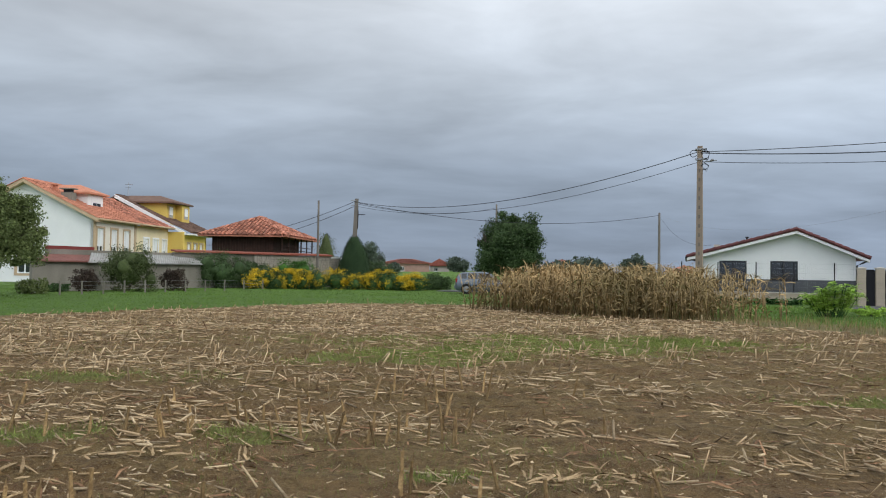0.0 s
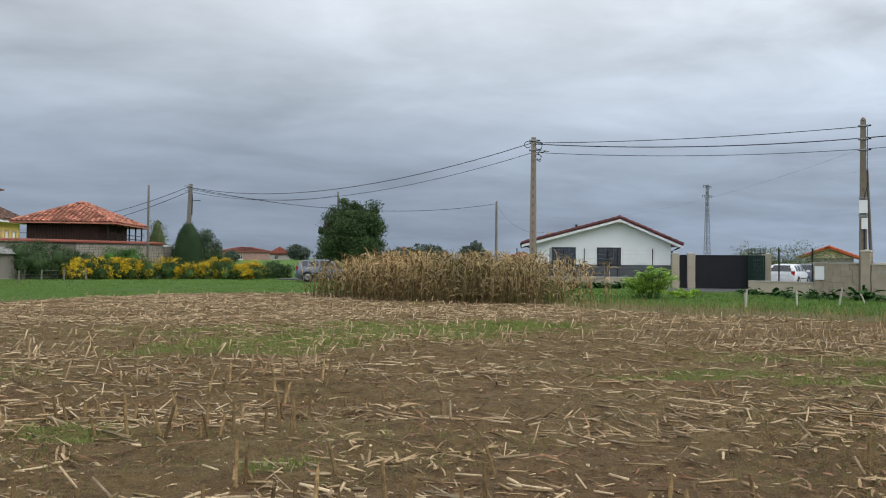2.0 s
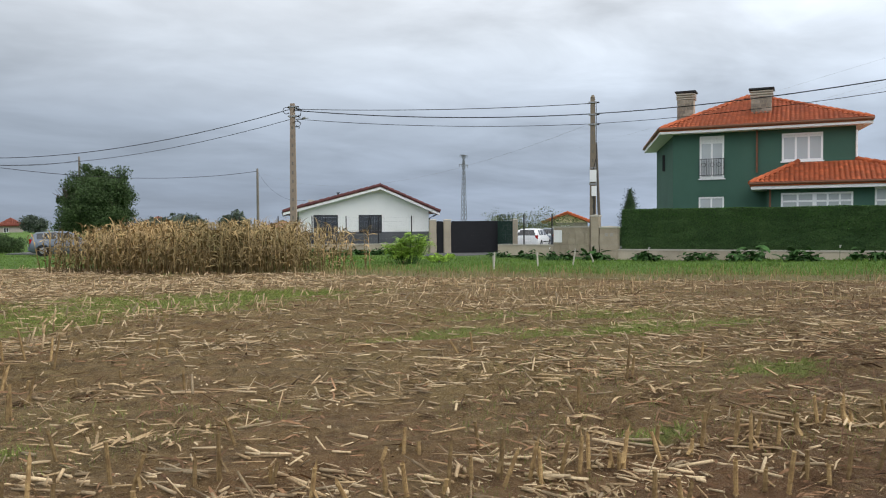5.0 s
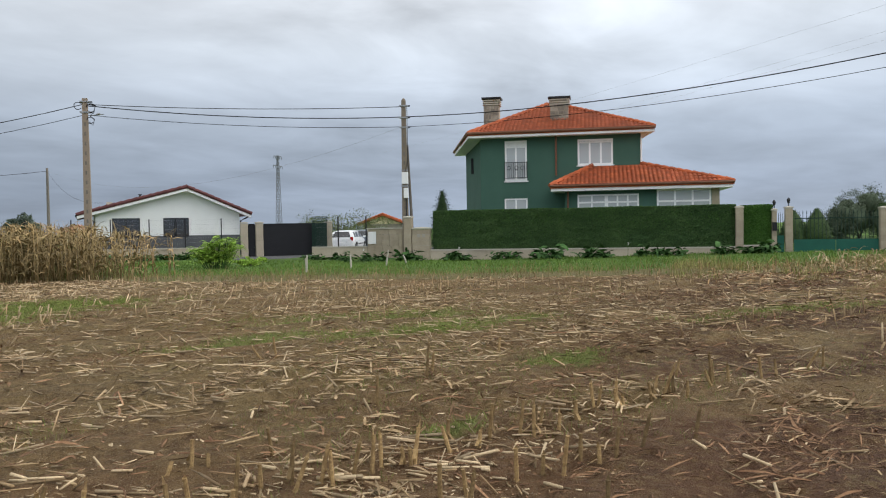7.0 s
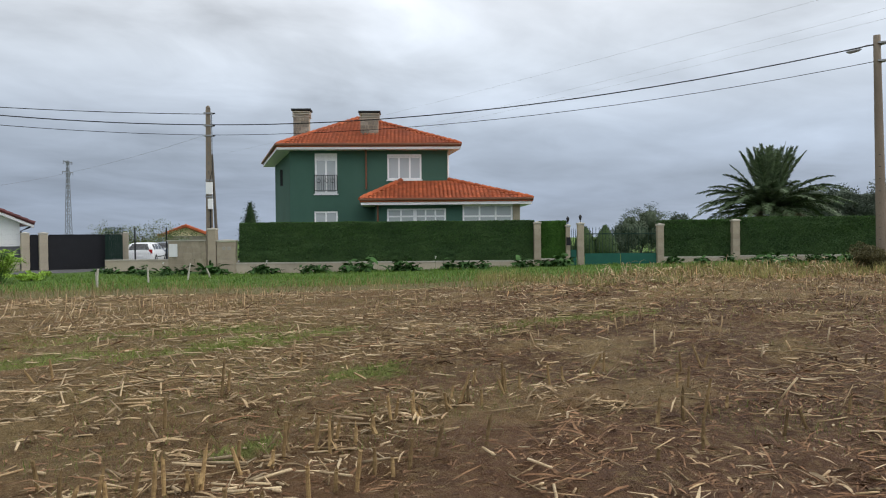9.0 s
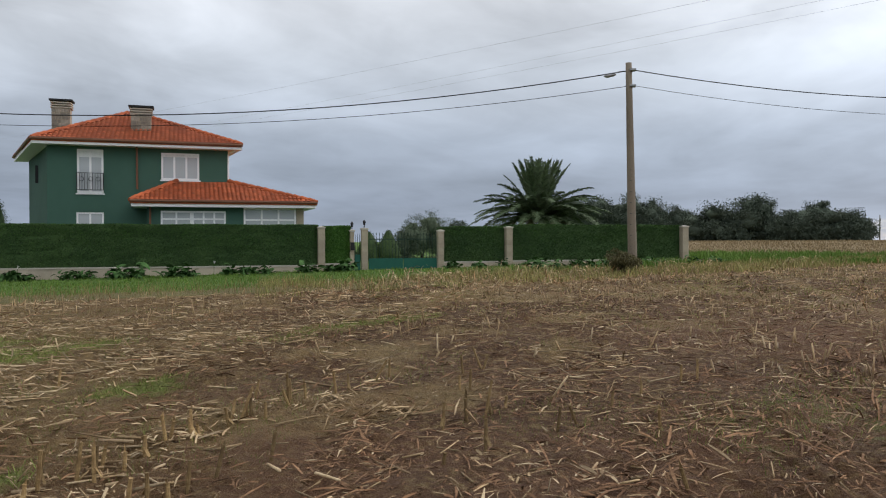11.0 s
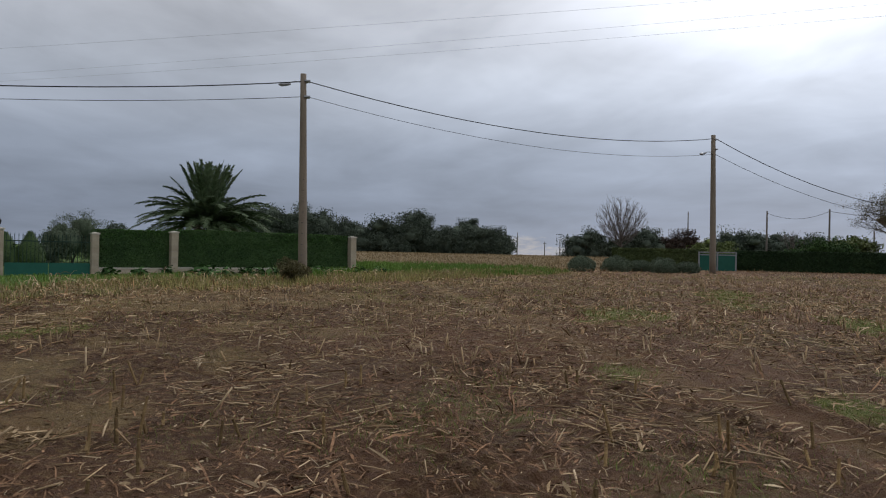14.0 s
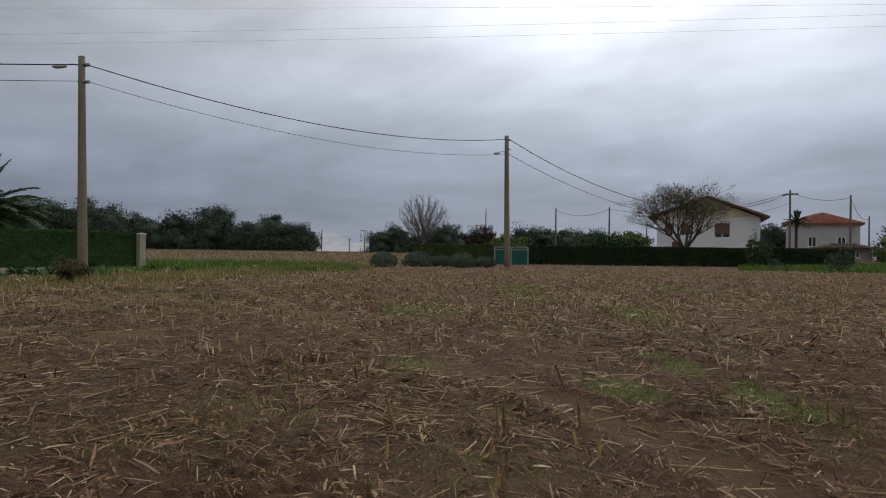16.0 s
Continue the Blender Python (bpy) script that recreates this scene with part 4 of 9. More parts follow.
# ---------------------------------------------------------------- the white bungalow
def white_bungalow():
    h = thing("house", facing(22.08, 43.18, 0.0, 26), "white single-storey house with maroon roof and grey plinth", "house")
    W, D, ze, za, xa = 8.1, 11.0, 2.80, 4.06, 5.0
    holes = [(0.88, 2.38, 1.22, 2.36), (3.66, 5.12, 1.22, 2.36)]
    part("wall", holed(Build(), 0, W, 1.24, ze - 0.1, 0, 0.3, holes), M["render_white"], h)
    gb = Build()
    gb.add([(0, 0, ze - 0.1), (W, 0, ze - 0.1), (xa, 0, za - 0.08), (0, 0.3, ze - 0.1), (W, 0.3, ze - 0.1), (xa, 0.3, za - 0.08)], [(0, 1, 2), (5, 4, 3), (0, 3, 4, 1), (1, 4, 5, 2), (2, 5, 3, 0)])
    gb.box(0, 0.3, 0.3, D, 0, ze - 0.1).box(W - 0.3, W, 0.3, D, 0, ze - 0.1).box(0.3, W - 0.3, D - 0.3, D, 0, ze - 0.1)
    part("wall", gb, M["render_white"], h)
    part("plinth", holed(Build(), -0.03, W + 0.03, -0.2, 1.24, -0.035, 0.27, [(0.88, 2.38, 1.22, 1.3), (3.66, 5.12, 1.22, 1.3)]), M["dark_plinth"], h, "slate grey plinth band")
    part("floor", Build().box(0.3, W - 0.3, 0.3, D - 0.3, -0.1, 0.1), M["concrete"], h)
    part("interior_wall", Build().box(0.4, W - 0.4, 2.4, 2.5, 0.1, 2.6), M["render_white"], h)
    for x0, x1 in ((0.88, 2.38), (3.66, 5.12)):
        window(h, x0, x1, 1.22, 2.36, 0.03, 2, frame=M["black_metal"], bar=0.05, sill=False, label="black framed window")
    sl, sr = (za - ze) / xa, (za - ze) / (W - xa)
    lx, rx = -0.95, W + 0.62
    L0, R0 = (lx, -0.5, za - sl * (xa - lx)), (rx, -0.5, za - sr * (rx - xa))
    A0, A1 = (xa, -0.5, za + 0.1), (xa, D + 0.4, za + 0.1)
    L1, R1 = (lx, D + 0.4, L0[2]), (rx, D + 0.4, R0[2])
    verge = Build()
    for p, q in ((L0, A0), (A0, R0)):
        verge.add([(p[0], -0.52, p[2] - 0.22), (q[0], -0.52, q[2] - 0.22), (q[0], -0.52, q[2] - 0.06), (p[0], -0.52, p[2] - 0.06), (p[0], 0.02, p[2] - 0.22), (q[0], 0.02, q[2] - 0.22), (q[0], 0.02, q[2] - 0.06), (p[0], 0.02, p[2] - 0.06)],
                  [(0, 1, 2, 3), (7, 6, 5, 4), (0, 4, 5, 1), (3, 2, 6, 7), (1, 5, 6, 2), (0, 3, 7, 4)])
    part("bargeboard", verge, M["white_paint"], h, "white bargeboard and soffit")
    roof(h, [[L1, L0, A0, A1], [R0, R1, A1, A0]], M["tile_maroon"], [(A0, A1), (L0, A0), (A0, R0)], thick=0.1, label="maroon tiled gable roof")
    part("gutter", Build().tube([(lx - 0.03, -0.5, L0[2] - 0.05), (lx - 0.03, D, L0[2] - 0.05)], 0.07, 8), M["iron"], h)
    part("downpipe", Build().tube([(rx - 0.05, -0.4, R0[2] - 0.1), (rx - 0.3, -0.2, R0[2] - 0.25), (W + 0.05, -0.07, R0[2] - 0.4), (W + 0.05, -0.07, 0.0)], 0.05, 8), M["iron"], h, "dark grey downpipe")
    part("downpipe", Build().tube([(lx + 0.05, -0.4, L0[2] - 0.1), (-0.07, -0.1, L0[2] - 0.35), (-0.07, -0.07, 0.0)], 0.05, 8), M["iron"], h)
    part("roof_vent", Build().tube([(2.6, 3.0, 3.4), (2.6, 3.0, 3.85)], 0.06, 8).box(2.5, 2.7, 2.9, 3.1, 3.85, 3.9), M["iron"], h)
    part("roof_vent", Build().box(0.7, 1.05, 4.0, 4.35, 3.0, 3.45), M["stone_cap"], h)


white_bungalow()


# ---------------------------------------------------------------- walls, piers, gates
def block_pier(name, x, y, az, w, z0, z1, cap=True, mat="sandstone", label="sandstone block gate pier with cap", rough_blocks=True, dep=None):
    """A pier of stacked stone blocks."""
    t = thing(name, facing(x, y, 0, az), label, "pier")
    d = dep or w
    n = max(3, int((z1 - z0) / 0.24))
    hgt = (z1 - z0) / n
    gg = random.Random(int(x * 100))
    for k in range(n):
        j = gg.uniform(-0.012, 0.012) * (1 if rough_blocks else 0.3)
        b = Build().box(-w / 2 + j, w / 2 + j, -d / 2 + j, d / 2, z0 + k * hgt, z0 + (k + 1) * hgt - (0.012 if rough_blocks else 0.006), 0.025 if rough_blocks else 0.012)
        part("stone_block", b, M[mat], t)
    part("mortar", Build().box(-w / 2 + 0.03, w / 2 - 0.03, -d / 2 + 0.03, d / 2 - 0.03, z0, z1 - 0.01), M["concrete"], t)
    if cap:
        c = Build().box(-w / 2 - 0.03, w / 2 + 0.03, -d / 2 - 0.03, d / 2 + 0.03, z1, z1 + 0.06, 0.012)
        c.add([(-w / 2 - 0.02, -d / 2 - 0.02, z1 + 0.06), (w / 2 + 0.02, -d / 2 - 0.02, z1 + 0.06), (w / 2 + 0.02, d / 2 + 0.02, z1 + 0.06), (-w / 2 - 0.02, d / 2 + 0.02, z1 + 0.06), (0, 0, z1 + 0.10)],
              [(0, 1, 4), (1, 2, 4), (2, 3, 4), (3, 0, 4)])
        part("cap", c, M["stone_cap"], t)
    return t


def at(O, az, x, y=0.0):
    """A plan place in a frame at O that faces az."""
    a = radians(az)
    return O[0] + x * math.cos(a) + y * math.sin(a), O[1] - x * math.sin(a) + y * math.cos(a)


WALL_O, WALL_AZ = (26.97, 23.64), 65.27       # the long garden wall with the hedge
BW_O, BW_AZ = (20.95, 40.95), 30.0            # the bungalow's wall


def low_wall(O, az, x0, x1, z1, label, mat="block_wall", thick=0.22, cap=True, name="garden_wall", step=1.0):
    t = thing(name, facing(*O, 0, az), label, "wall", kind="structure")
    x = x0
    while x < x1 - 0.01:
        xb = min(x + step, x1)
        zb = H(*at(O, az, (x + xb) / 2)) - 0.35
        part("wall_panel", Build().box(x, xb - 0.006, 0, thick, zb, z1), M[mat], t)
        if cap:
            part("coping", Build().box(x + 0.002, xb - 0.006, -0.03, thick + 0.03, z1 + 0.002, z1 + 0.055), M["stone_cap"], t)
        x = xb
    return t


low_wall(WALL_O, WALL_AZ, 1.08, 14.245, 0.46, "beige rendered block wall with pale coping under a hedge", step=1.31)
low_wall(WALL_O, WALL_AZ, 14.555, 15.655, 0.52, "short beige wall with pale coping by the gate", step=1.02)
low_wall(WALL_O, WALL_AZ, 19.945, 22.94, 0.55, "low beige wall under a hedge", step=1.45)
low_wall(WALL_O, WALL_AZ, 23.26, 32.21, 0.58, "low beige wall under a hedge", step=1.27)
low_wall(BW_O, BW_AZ, -3.5, 7.6, 0.56, "low beige stone wall with pale coping", step=1.2)

for x, w, z0, z1, lab in ((0.02, 0.36, -0.4, 1.98, "sandstone pier beside the hedge"), (14.4, 0.30, -0.1, 2.12, "tall stone pier at the hedge end"), (15.75, 0.18, -0.1, 1.98, "slim stone gate pier"),
                          (16.3, 0.28, -0.1, 2.06, "beige stone gate pier with a lantern"), (19.8, 0.28, -0.1, 1.98, "slim beige stone gate pier"), (23.1, 0.31, 0.0, 2.14, "stone pier in the hedge"), (32.38, 0.33, 0.0, 2.2, "stone pier at the wall end")):
    px, py = at(WALL_O, WALL_AZ, x, 0.11)
    pr = block_pier("stone_pier", px, py, WALL_AZ, w, z0, z1, label=lab, rough_blocks=False)
    if x in (15.75, 16.3):
        lb = Build().tube([(0, 0, z1 + 0.08), (0, 0, z1 + 0.2)], 0.02, 6).tube([(0, 0, z1 + 0.2), (0, 0, z1 + 0.23), (0, 0, z1 + 0.36), (0, 0, z1 + 0.44)], [0.035, 0.05, 0.075, 0.015], 6)
        part("lantern", lb, M["iron"], pr, "small black post lantern")

# lower pier with the meter plates beside the first pier
px, py = at(WALL_O, WALL_AZ, 0.65, 0.12)
mp_ = block_pier("meter_pier", px, py, WALL_AZ, 0.84, -0.3, 1.46, label="beige stone meter pier with two small plates", dep=0.34)
for dx in (-0.1, 0.14):
    part("meter_plate", Build().box(dx - 0.07, dx + 0.07, -0.2, -0.165, 1.08, 1.24), M["concrete"], mp_)

# piers of the bungalow's gate
for x, w in ((7.87, 0.4), (8.73, 0.42), (12.84, 0.36)):
    px, py = at(BW_O, BW_AZ, x, 0.1)
    block_pier("stone_pier", px, py, BW_AZ, w, -0.3, 1.95, mat="block_wall", label="rough cream stone gate pier with pale cap")


def sheet_gate(O, az, x0, x1, z0, z1, name, label):
    t = thing(name, facing(*O, 0, az), label, "gate")
    n = max(2, int((z1 - z0) / 0.19))
    hgt = (z1 - z0) / n
    for k in range(n):
        part("panel", Build().box(x0 + 0.03, x1 - 0.03, 0.09, 0.12, z0 + k * hgt, z0 + (k + 1) * hgt - 0.012), M["gate_black"], t)
    fr = Build().box(x0, x0 + 0.05, 0.07, 0.14, z0, z1).box(x1 - 0.05, x1, 0.07, 0.14, z0, z1).box(x0 + 0.05, x1 - 0.05, 0.07, 0.14, z1, z1 + 0.04).box(x0 + 0.05, x1 - 0.05, 0.1, 0.13, z0, z1)
    part("frame", fr, M["gate_black"], t)
    return t


sheet_gate(BW_O, BW_AZ, 8.08, 8.5, 0.03, 1.88, "side_gate", "narrow black sheet metal side gate")
sheet_gate(BW_O, BW_AZ, 8.96, 12.62, 0.03, 1.88, "driveway_gate", "wide black sheet metal driveway gate")

# ---------------------------------------------------------------- more walls, fences and gates
def meter_wall():
    O, az = (27.95, 31.39), 62.0
    low_wall(O, az, 0.0, 3.1, 0.55, "low beige wall beside the driveway", step=1.03)
    t = thing("meter_wall", facing(29.40, 28.65, 0, 87), "beige stone block wall with a white meter box", "wall", kind="structure")
    w = 2.3
    g = random.Random(4)
    z, k = -0.25, 0
    while z < 1.48:
        x = -0.15 if k % 2 else 0.0
        while x < w:
            x1 = min(x + g.uniform(0.42, 0.62), w)
            part("stone_block", Build().box(max(x, 0) + 0.005, x1 - 0.005, -0.015 + g.uniform(0, 0.012), 0.28, z + 0.005, z + 0.285, 0.012), M["sandstone"], t)
            x = x1
        z += 0.29
        k += 1
    part("coping", Build().box(-0.05, w + 0.05, -0.05, 0.33, 1.492, 1.55), M["stone_cap"], t)
    part("meter_box", Build().box(0.08, 0.62, -0.05, -0.018, 0.72, 1.36, 0.01).box(0.30, 0.42, -0.06, -0.05, 1.16, 1.27), M["white_paint"], t, "white meter box door")


meter_wall()


def mesh_fence(O, az, x0, x1, posts, zb, z1, label, wire="black_metal"):
    """Thin welded mesh between posts, on top of a low wall."""
    t = thing("mesh_fence", facing(*O, 0, az), label, "fence")
    for x in posts:
        part("post", Build().box(x - 0.03, x + 0.03, 0.08, 0.14, zb, z1 + 0.05, 0.006), M[wire], t)
    for k in range(7):
        z = zb + 0.05 + (z1 - zb - 0.08) * k / 6
        part("wire", Build().tube([(x0, 0.11, z), (x1, 0.11, z)], 0.002, 4), M["galv"], t)
    b = Build()
    x = x0
    while x <= x1:
        b.tube([(x, 0.113, zb + 0.05), (x, 0.113, z1)], 0.0013, 3, False)
        x += 0.1
    part("wires", b, M["galv"], t)["kind"] = "stuff"
    return t


mesh_fence(BW_O, BW_AZ, -3.5, 7.6, (-3.4, -1.2, 0.75, 2.73, 4.63, 6.6), 0.6, 2.2, "thin wire mesh fence with black posts on a low wall")
mesh_fence((27.95, 31.39), 62.0, 0.2, 3.1, (1.45, 3.0), 0.6, 2.15, "wire mesh fence with dark posts by the driveway")


def green_screen():
    t = thing("wire_screen", facing(*at(BW_O, BW_AZ, 11.75, -0.35), 0, BW_AZ), "dark green wire mesh screen standing beside the gate", "fence")
    for k in range(12):
        x = k * 0.08
        part("bar", Build().box(x - 0.012, x + 0.012, 0, 0.03, 0.1, 2.32), M["green_mesh"], t)
    for z in (0.2, 0.8, 1.4, 2.0, 2.2):
        part("rail", Build().box(-0.02, 0.92, 0.03, 0.045, z, z + 0.03), M["green_mesh"], t)
    part("netting", Build().box(0, 0.9, 0.05, 0.055, 0.15, 1.9), M["green_mesh"], t)


green_screen()


def garden_gate():
    """The green steel gate with spear bars between two stone piers."""
    t = thing("garden_gate", facing(*WALL_O, 0, WALL_AZ), "green steel double gate with spear-topped bars", "gate")
    zb = 0.2
    for a, c in ((16.5, 18.05), (18.08, 19.63)):
        leaf = part("gate_leaf", Build().box(a, c, 0.1, 0.13, zb, 0.78), M["green_metal"], t, "solid green lower panel")
        part("top_rail", Build().box(a, c, 0.09, 0.13, 1.62, 1.66), M["green_mesh"], leaf)
        x = a + 0.05
        while x < c:
            part("bar", Build().tube([(x, 0.11, 0.78), (x, 0.11, 1.82), (x, 0.11, 1.86), (x, 0.11, 1.95)], [0.011, 0.011, 0.02, 0.002], 5), M["green_mesh"], leaf)
            x += 0.145
    s = thing("side_gate", facing(*WALL_O, 0, WALL_AZ), "narrow green steel pedestrian gate", "gate")
    part("panel", Build().box(15.87, 16.12, 0.1, 0.13, zb, 0.95), M["green_metal"], s)
    for x in (15.92, 16.0, 16.08):
        part("bar", Build().tube([(x, 0.11, 0.95), (x, 0.11, 1.8), (x, 0.11, 1.9)], [0.011, 0.011, 0.002], 5), M["green_mesh"], s)
    part("letter_box", Build().box(15.66, 15.84, -0.1, -0.01, 1.15, 1.5, 0.01), M["black_metal"], s)


garden_gate()


def driveway():
    P = [at(BW_O, BW_AZ, 7.6, 0.3), at(BW_O, BW_AZ, 13.4, 0.3), at(BW_O, BW_AZ, 13.6, -4.5), at(BW_O, BW_AZ, 6.4, -4.5)]
    solo("driveway", Build().prism([(x, y) for x, y in P], -0.2, 0.012), M["asphalt"], "grey asphalt driveway apron in front of the gate", "driveway", kind="structure")
    # yard behind the gate and the lane further off
    P = [at(BW_O, BW_AZ, 8.0, 0.6), at(BW_O, BW_AZ, 24, 0.6), at(BW_O, BW_AZ, 24, 16), at(BW_O, BW_AZ, 8.0, 16)]
    solo("yard", Build().prism(P, -0.2, 0.03), M["asphalt"], "grey paved yard behind the gate", "yard", kind="structure")
    lane = Build()
    pts = [(8.7, 57.3), (10.5, 56.3), (16, 53), (24, 46.5)]
    for (x0, y0), (x1, y1) in zip(pts, pts[1:]):
        d = Vector((y0 - y1, x1 - x0)).normalized() * 1.7
        lane.prism([(x0 - d.x, y0 - d.y), (x1 - d.x, y1 - d.y), (x1 + d.x, y1 + d.y), (x0 + d.x, y0 + d.y)], -0.3, 0.06)
    solo("lane", lane, M["asphalt"], "narrow grey asphalt lane", "road", kind="structure")


driveway()

for i, (x, y, h, lean) in enumerate(((18.26, 20.6, 0.62, 0.06), (18.4, 20.75, 0.5, -0.04), (20.45, 20.62, 0.58, 0.02), (22.6, 20.9, 0.66, -0.12), (24.2, 21.2, 0.4, 0.2))):
    b = Build()
    b.tube([(0, 0, -0.1), (lean * 0.5, 0.02, h * 0.5), (lean, 0.03, h)], [0.035, 0.033, 0.03], 7)
    solo("stake", b, M["stone_cap"], "short weathered pale stake in the grass", "stake", pose(x, y, H(x, y), 0, 0, i * 40), "verge stakes")


# ---------------------------------------------------------------- poles and cables
def pole(name, x, y, z1, top, r0, r1, mat, label, square=False, lean=(0.0, 0.0), turn=0.0):
    zb = H(x, y)
    t = thing(name, facing(x, y, zb, turn), label, "utility pole")
    h = z1 - zb
    L = lambda z: (lean[0] * z / h, lean[1] * z / h)
    b = Build()
    if square:
        n = 9
        for k in range(n):
            za, zc = -0.3 + (h + 0.3) * k / n, -0.3 + (h + 0.3) * (k + 1) / n
            wa, wc = r0 + (r1 - r0) * k / n, r0 + (r1 - r0) * (k + 1) / n
            (ax, ay), (cx, cy) = L(max(za, 0)), L(zc)
            q = lambda w, ox, oy, z: [(ox - w, oy - w * 0.72, z), (ox + w, oy - w * 0.72, z), (ox + w, oy + w * 0.72, z), (ox - w, oy + w * 0.72, z)]
            b.add(q(wa, ax, ay, za) + q(wc, cx, cy, zc), [(0, 1, 5, 4), (1, 2, 6, 5), (2, 3, 7, 6), (3, 0, 4, 7)] + ([(4, 5, 6, 7)] if k == n - 1 else []))
    else:
        zs = np.linspace(-0.3, h, 8)
        b.tube([(*L(max(z, 0)), z) for z in zs], [r0 + (r1 - r0) * (z + 0.3) / (h + 0.3) for z in zs], 12)
    part("shaft", b, M[mat], t, smooth=not square)
    if square:
        for k in range(14):          # recesses up one face
            z = 0.7 + k * 0.42
            if z < h - 0.9:
                w = r0 + (r1 - r0) * z / h
                ox, oy = L(z)
                part("step_hole", Build().box(ox - 0.035, ox + 0.035, oy - w * 0.72 - 0.004, oy - w * 0.72 + 0.01, z, z + 0.16), M["wood_pole"], t)
    return t


def fittings(t, h, zs, side=0.18):
    """Clamps and insulators near a pole's top."""
    for z in zs:
        part("clamp", Build().box(-side - 0.03, side + 0.03, -0.12, 0.12, h - z - 0.03, h - z + 0.03, 0.01), M["galv"], t)
        part("insulator", Build().tube([(side + 0.02, 0, h - z), (side + 0.1, 0, h - z), (side + 0.14, 0, h - z)], [0.02, 0.04, 0.02], 8), M["iron"], t)


P1, P2, P3, P4 = (16.68, 33.03, 7.36), (27.44, 24.17, 7.48), (31.44, -2.56, 8.44), (43.97, -29.16, 9.41)
P0, PM = (2.13, 65.97, 7.48), (34.67, 77.61, 7.98)
t1 = pole("utility_pole", P1[0], P1[1], P1[2], 0, 0.168, 0.105, "concrete_pole", "pale concrete utility pole with recessed steps", True, turn=38)
fittings(t1, P1[2], (0.15, 0.6), 0.17)
lp = Build().tube([(0.15, 0, 7.1), (0.42, 0, 7.05), (0.35, 0, 6.75), (0.2, 0, 6.6), (0.38, 0, 6.45), (0.3, 0, 6.2), (0.16, 0, 6.35)], 0.022, 5)
part("cable_loop", lp, M["cable"], t1)
for dx, z0, r in ((-0.26, 7.02, 0.17), (0.26, 6.95, 0.2), (0.22, 6.4, 0.15)):
    part("cable_loop", Build().tube([(dx + r * math.cos(q), -0.06 + 0.05 * math.sin(2 * q), z0 + r * 0.9 * math.sin(q)) for q in np.linspace(0.3, 5.6, 12)], 0.017, 5), M["cable"], t1)
part("bracket", Build().tube([(0.15, 0, 6.62), (0.75, 0, 6.68)], 0.02, 5).tube([(0.45, 0, 6.66), (0.6, 0, 6.72)], 0.05, 6), M["galv"], t1)
t2 = pole("utility_pole", P2[0], P2[1], P2[2], 0, 0.165, 0.10, "old_concrete", "weathered grey utility pole with white boxes", True, turn=52)
part("junction_box", Build().box(-0.13, 0.17, -0.24, -0.11, 3.58, 4.12, 0.02), M["white_paint"], t2, "white plastic junction box")
part("junction_box", Build().box(-0.05, 0.17, -0.24, -0.11, 2.92, 3.38, 0.02), M["white_paint"], t2, "white plastic meter box")
part("strap", Build().box(-0.17, 0.17, -0.135, -0.10, 3.44, 3.52).box(-0.17, 0.17, -0.135, -0.10, 4.2, 4.24), M["galv"], t2)
part("conduit", Build().tube([(0.06, -0.14, 0.0), (0.06, -0.135, 2.95)], 0.03, 6).tube([(0.02, -0.135, 4.1), (0.16, -0.10, 4.7), (0.155, -0.03, 7.15)], 0.016, 6), M["iron"], t2)
part("strut_pole", Build().tube([(0.34, 0.45, -0.3), (0.25, 0.3, 2.4), (0.14, 0.13, 5.4)], [0.08, 0.07, 0.05], 10), M["wood_pole"], t2, "dark wooden strut")
part("cap", Build().tube([(0, 0, 7.46), (0, 0, 7.54), (0, 0, 7.58)], [0.10, 0.07, 0.02], 8), M["old_concrete"], t2)
fittings(t2, P2[2] - H(P2[0], P2[1]), (0.25, 0.8, 1.25), 0.16)
t3 = pole("utility_pole", P3[0], P3[1], P3[2], 0, 0.185, 0.115, "old_concrete", "tapered concrete utility pole with a street lamp", lean=(0, 0.15))
t4 = pole("utility_pole", P4[0], P4[1], P4[2], 0, 0.21, 0.135, "old_concrete", "tapered concrete utility pole with a street lamp", lean=(0, 0.15))
for t, h in ((t3, P3[2] - H(P3[0], P3[1])), (t4, P4[2] - H(P4[0], P4[1]))):
    fittings(t, h, (0.28, 0.9), 0.14)
    lo = 0.05 if t is t3 else 0.82
    arm = part("lamp_arm", Build().tube([(0, 0.12, h - 0.28 - lo), (0.03, 0.45, h - 0.26 - lo), (0.06, 0.8, h - 0.34 - lo)], 0.022, 6), M["galv"], t)
    part("lamp_head", Build().tube([(0.06, 0.62, h - 0.36 - lo), (0.06, 0.72, h - 0.38 - lo), (0.06, 0.98, h - 0.42 - lo), (0.06, 1.1, h - 0.42 - lo)], [0.025, 0.06, 0.075, 0.02], 8), M["galv"], arm, "small grey street lamp head")
    part("cable_loop", Build().tube([(0.0, 0.13 + 0.12 * math.sin(q), h - 0.35 - 0.22 * (1 - math.cos(q))) for q in np.linspace(0, 3.14, 9)], 0.016, 5), M["cable"], t)
    for k in range(9):
        part("step_bolt", Build().tube([(-0.2, 0.05, 0.6 + k * 0.42), (-0.26, 0.1, 0.6 + k * 0.42)], 0.012, 5), M["iron"], t)
t0 = pole("utility_pole", P0[0], P0[1], P0[2], 0, 0.24, 0.15, "wood_pole", "old grey utility pole leaning beside a cypress", True, lean=(0.25, 0))
fittings(t0, P0[2], (0.2, 0.6), 0.18)
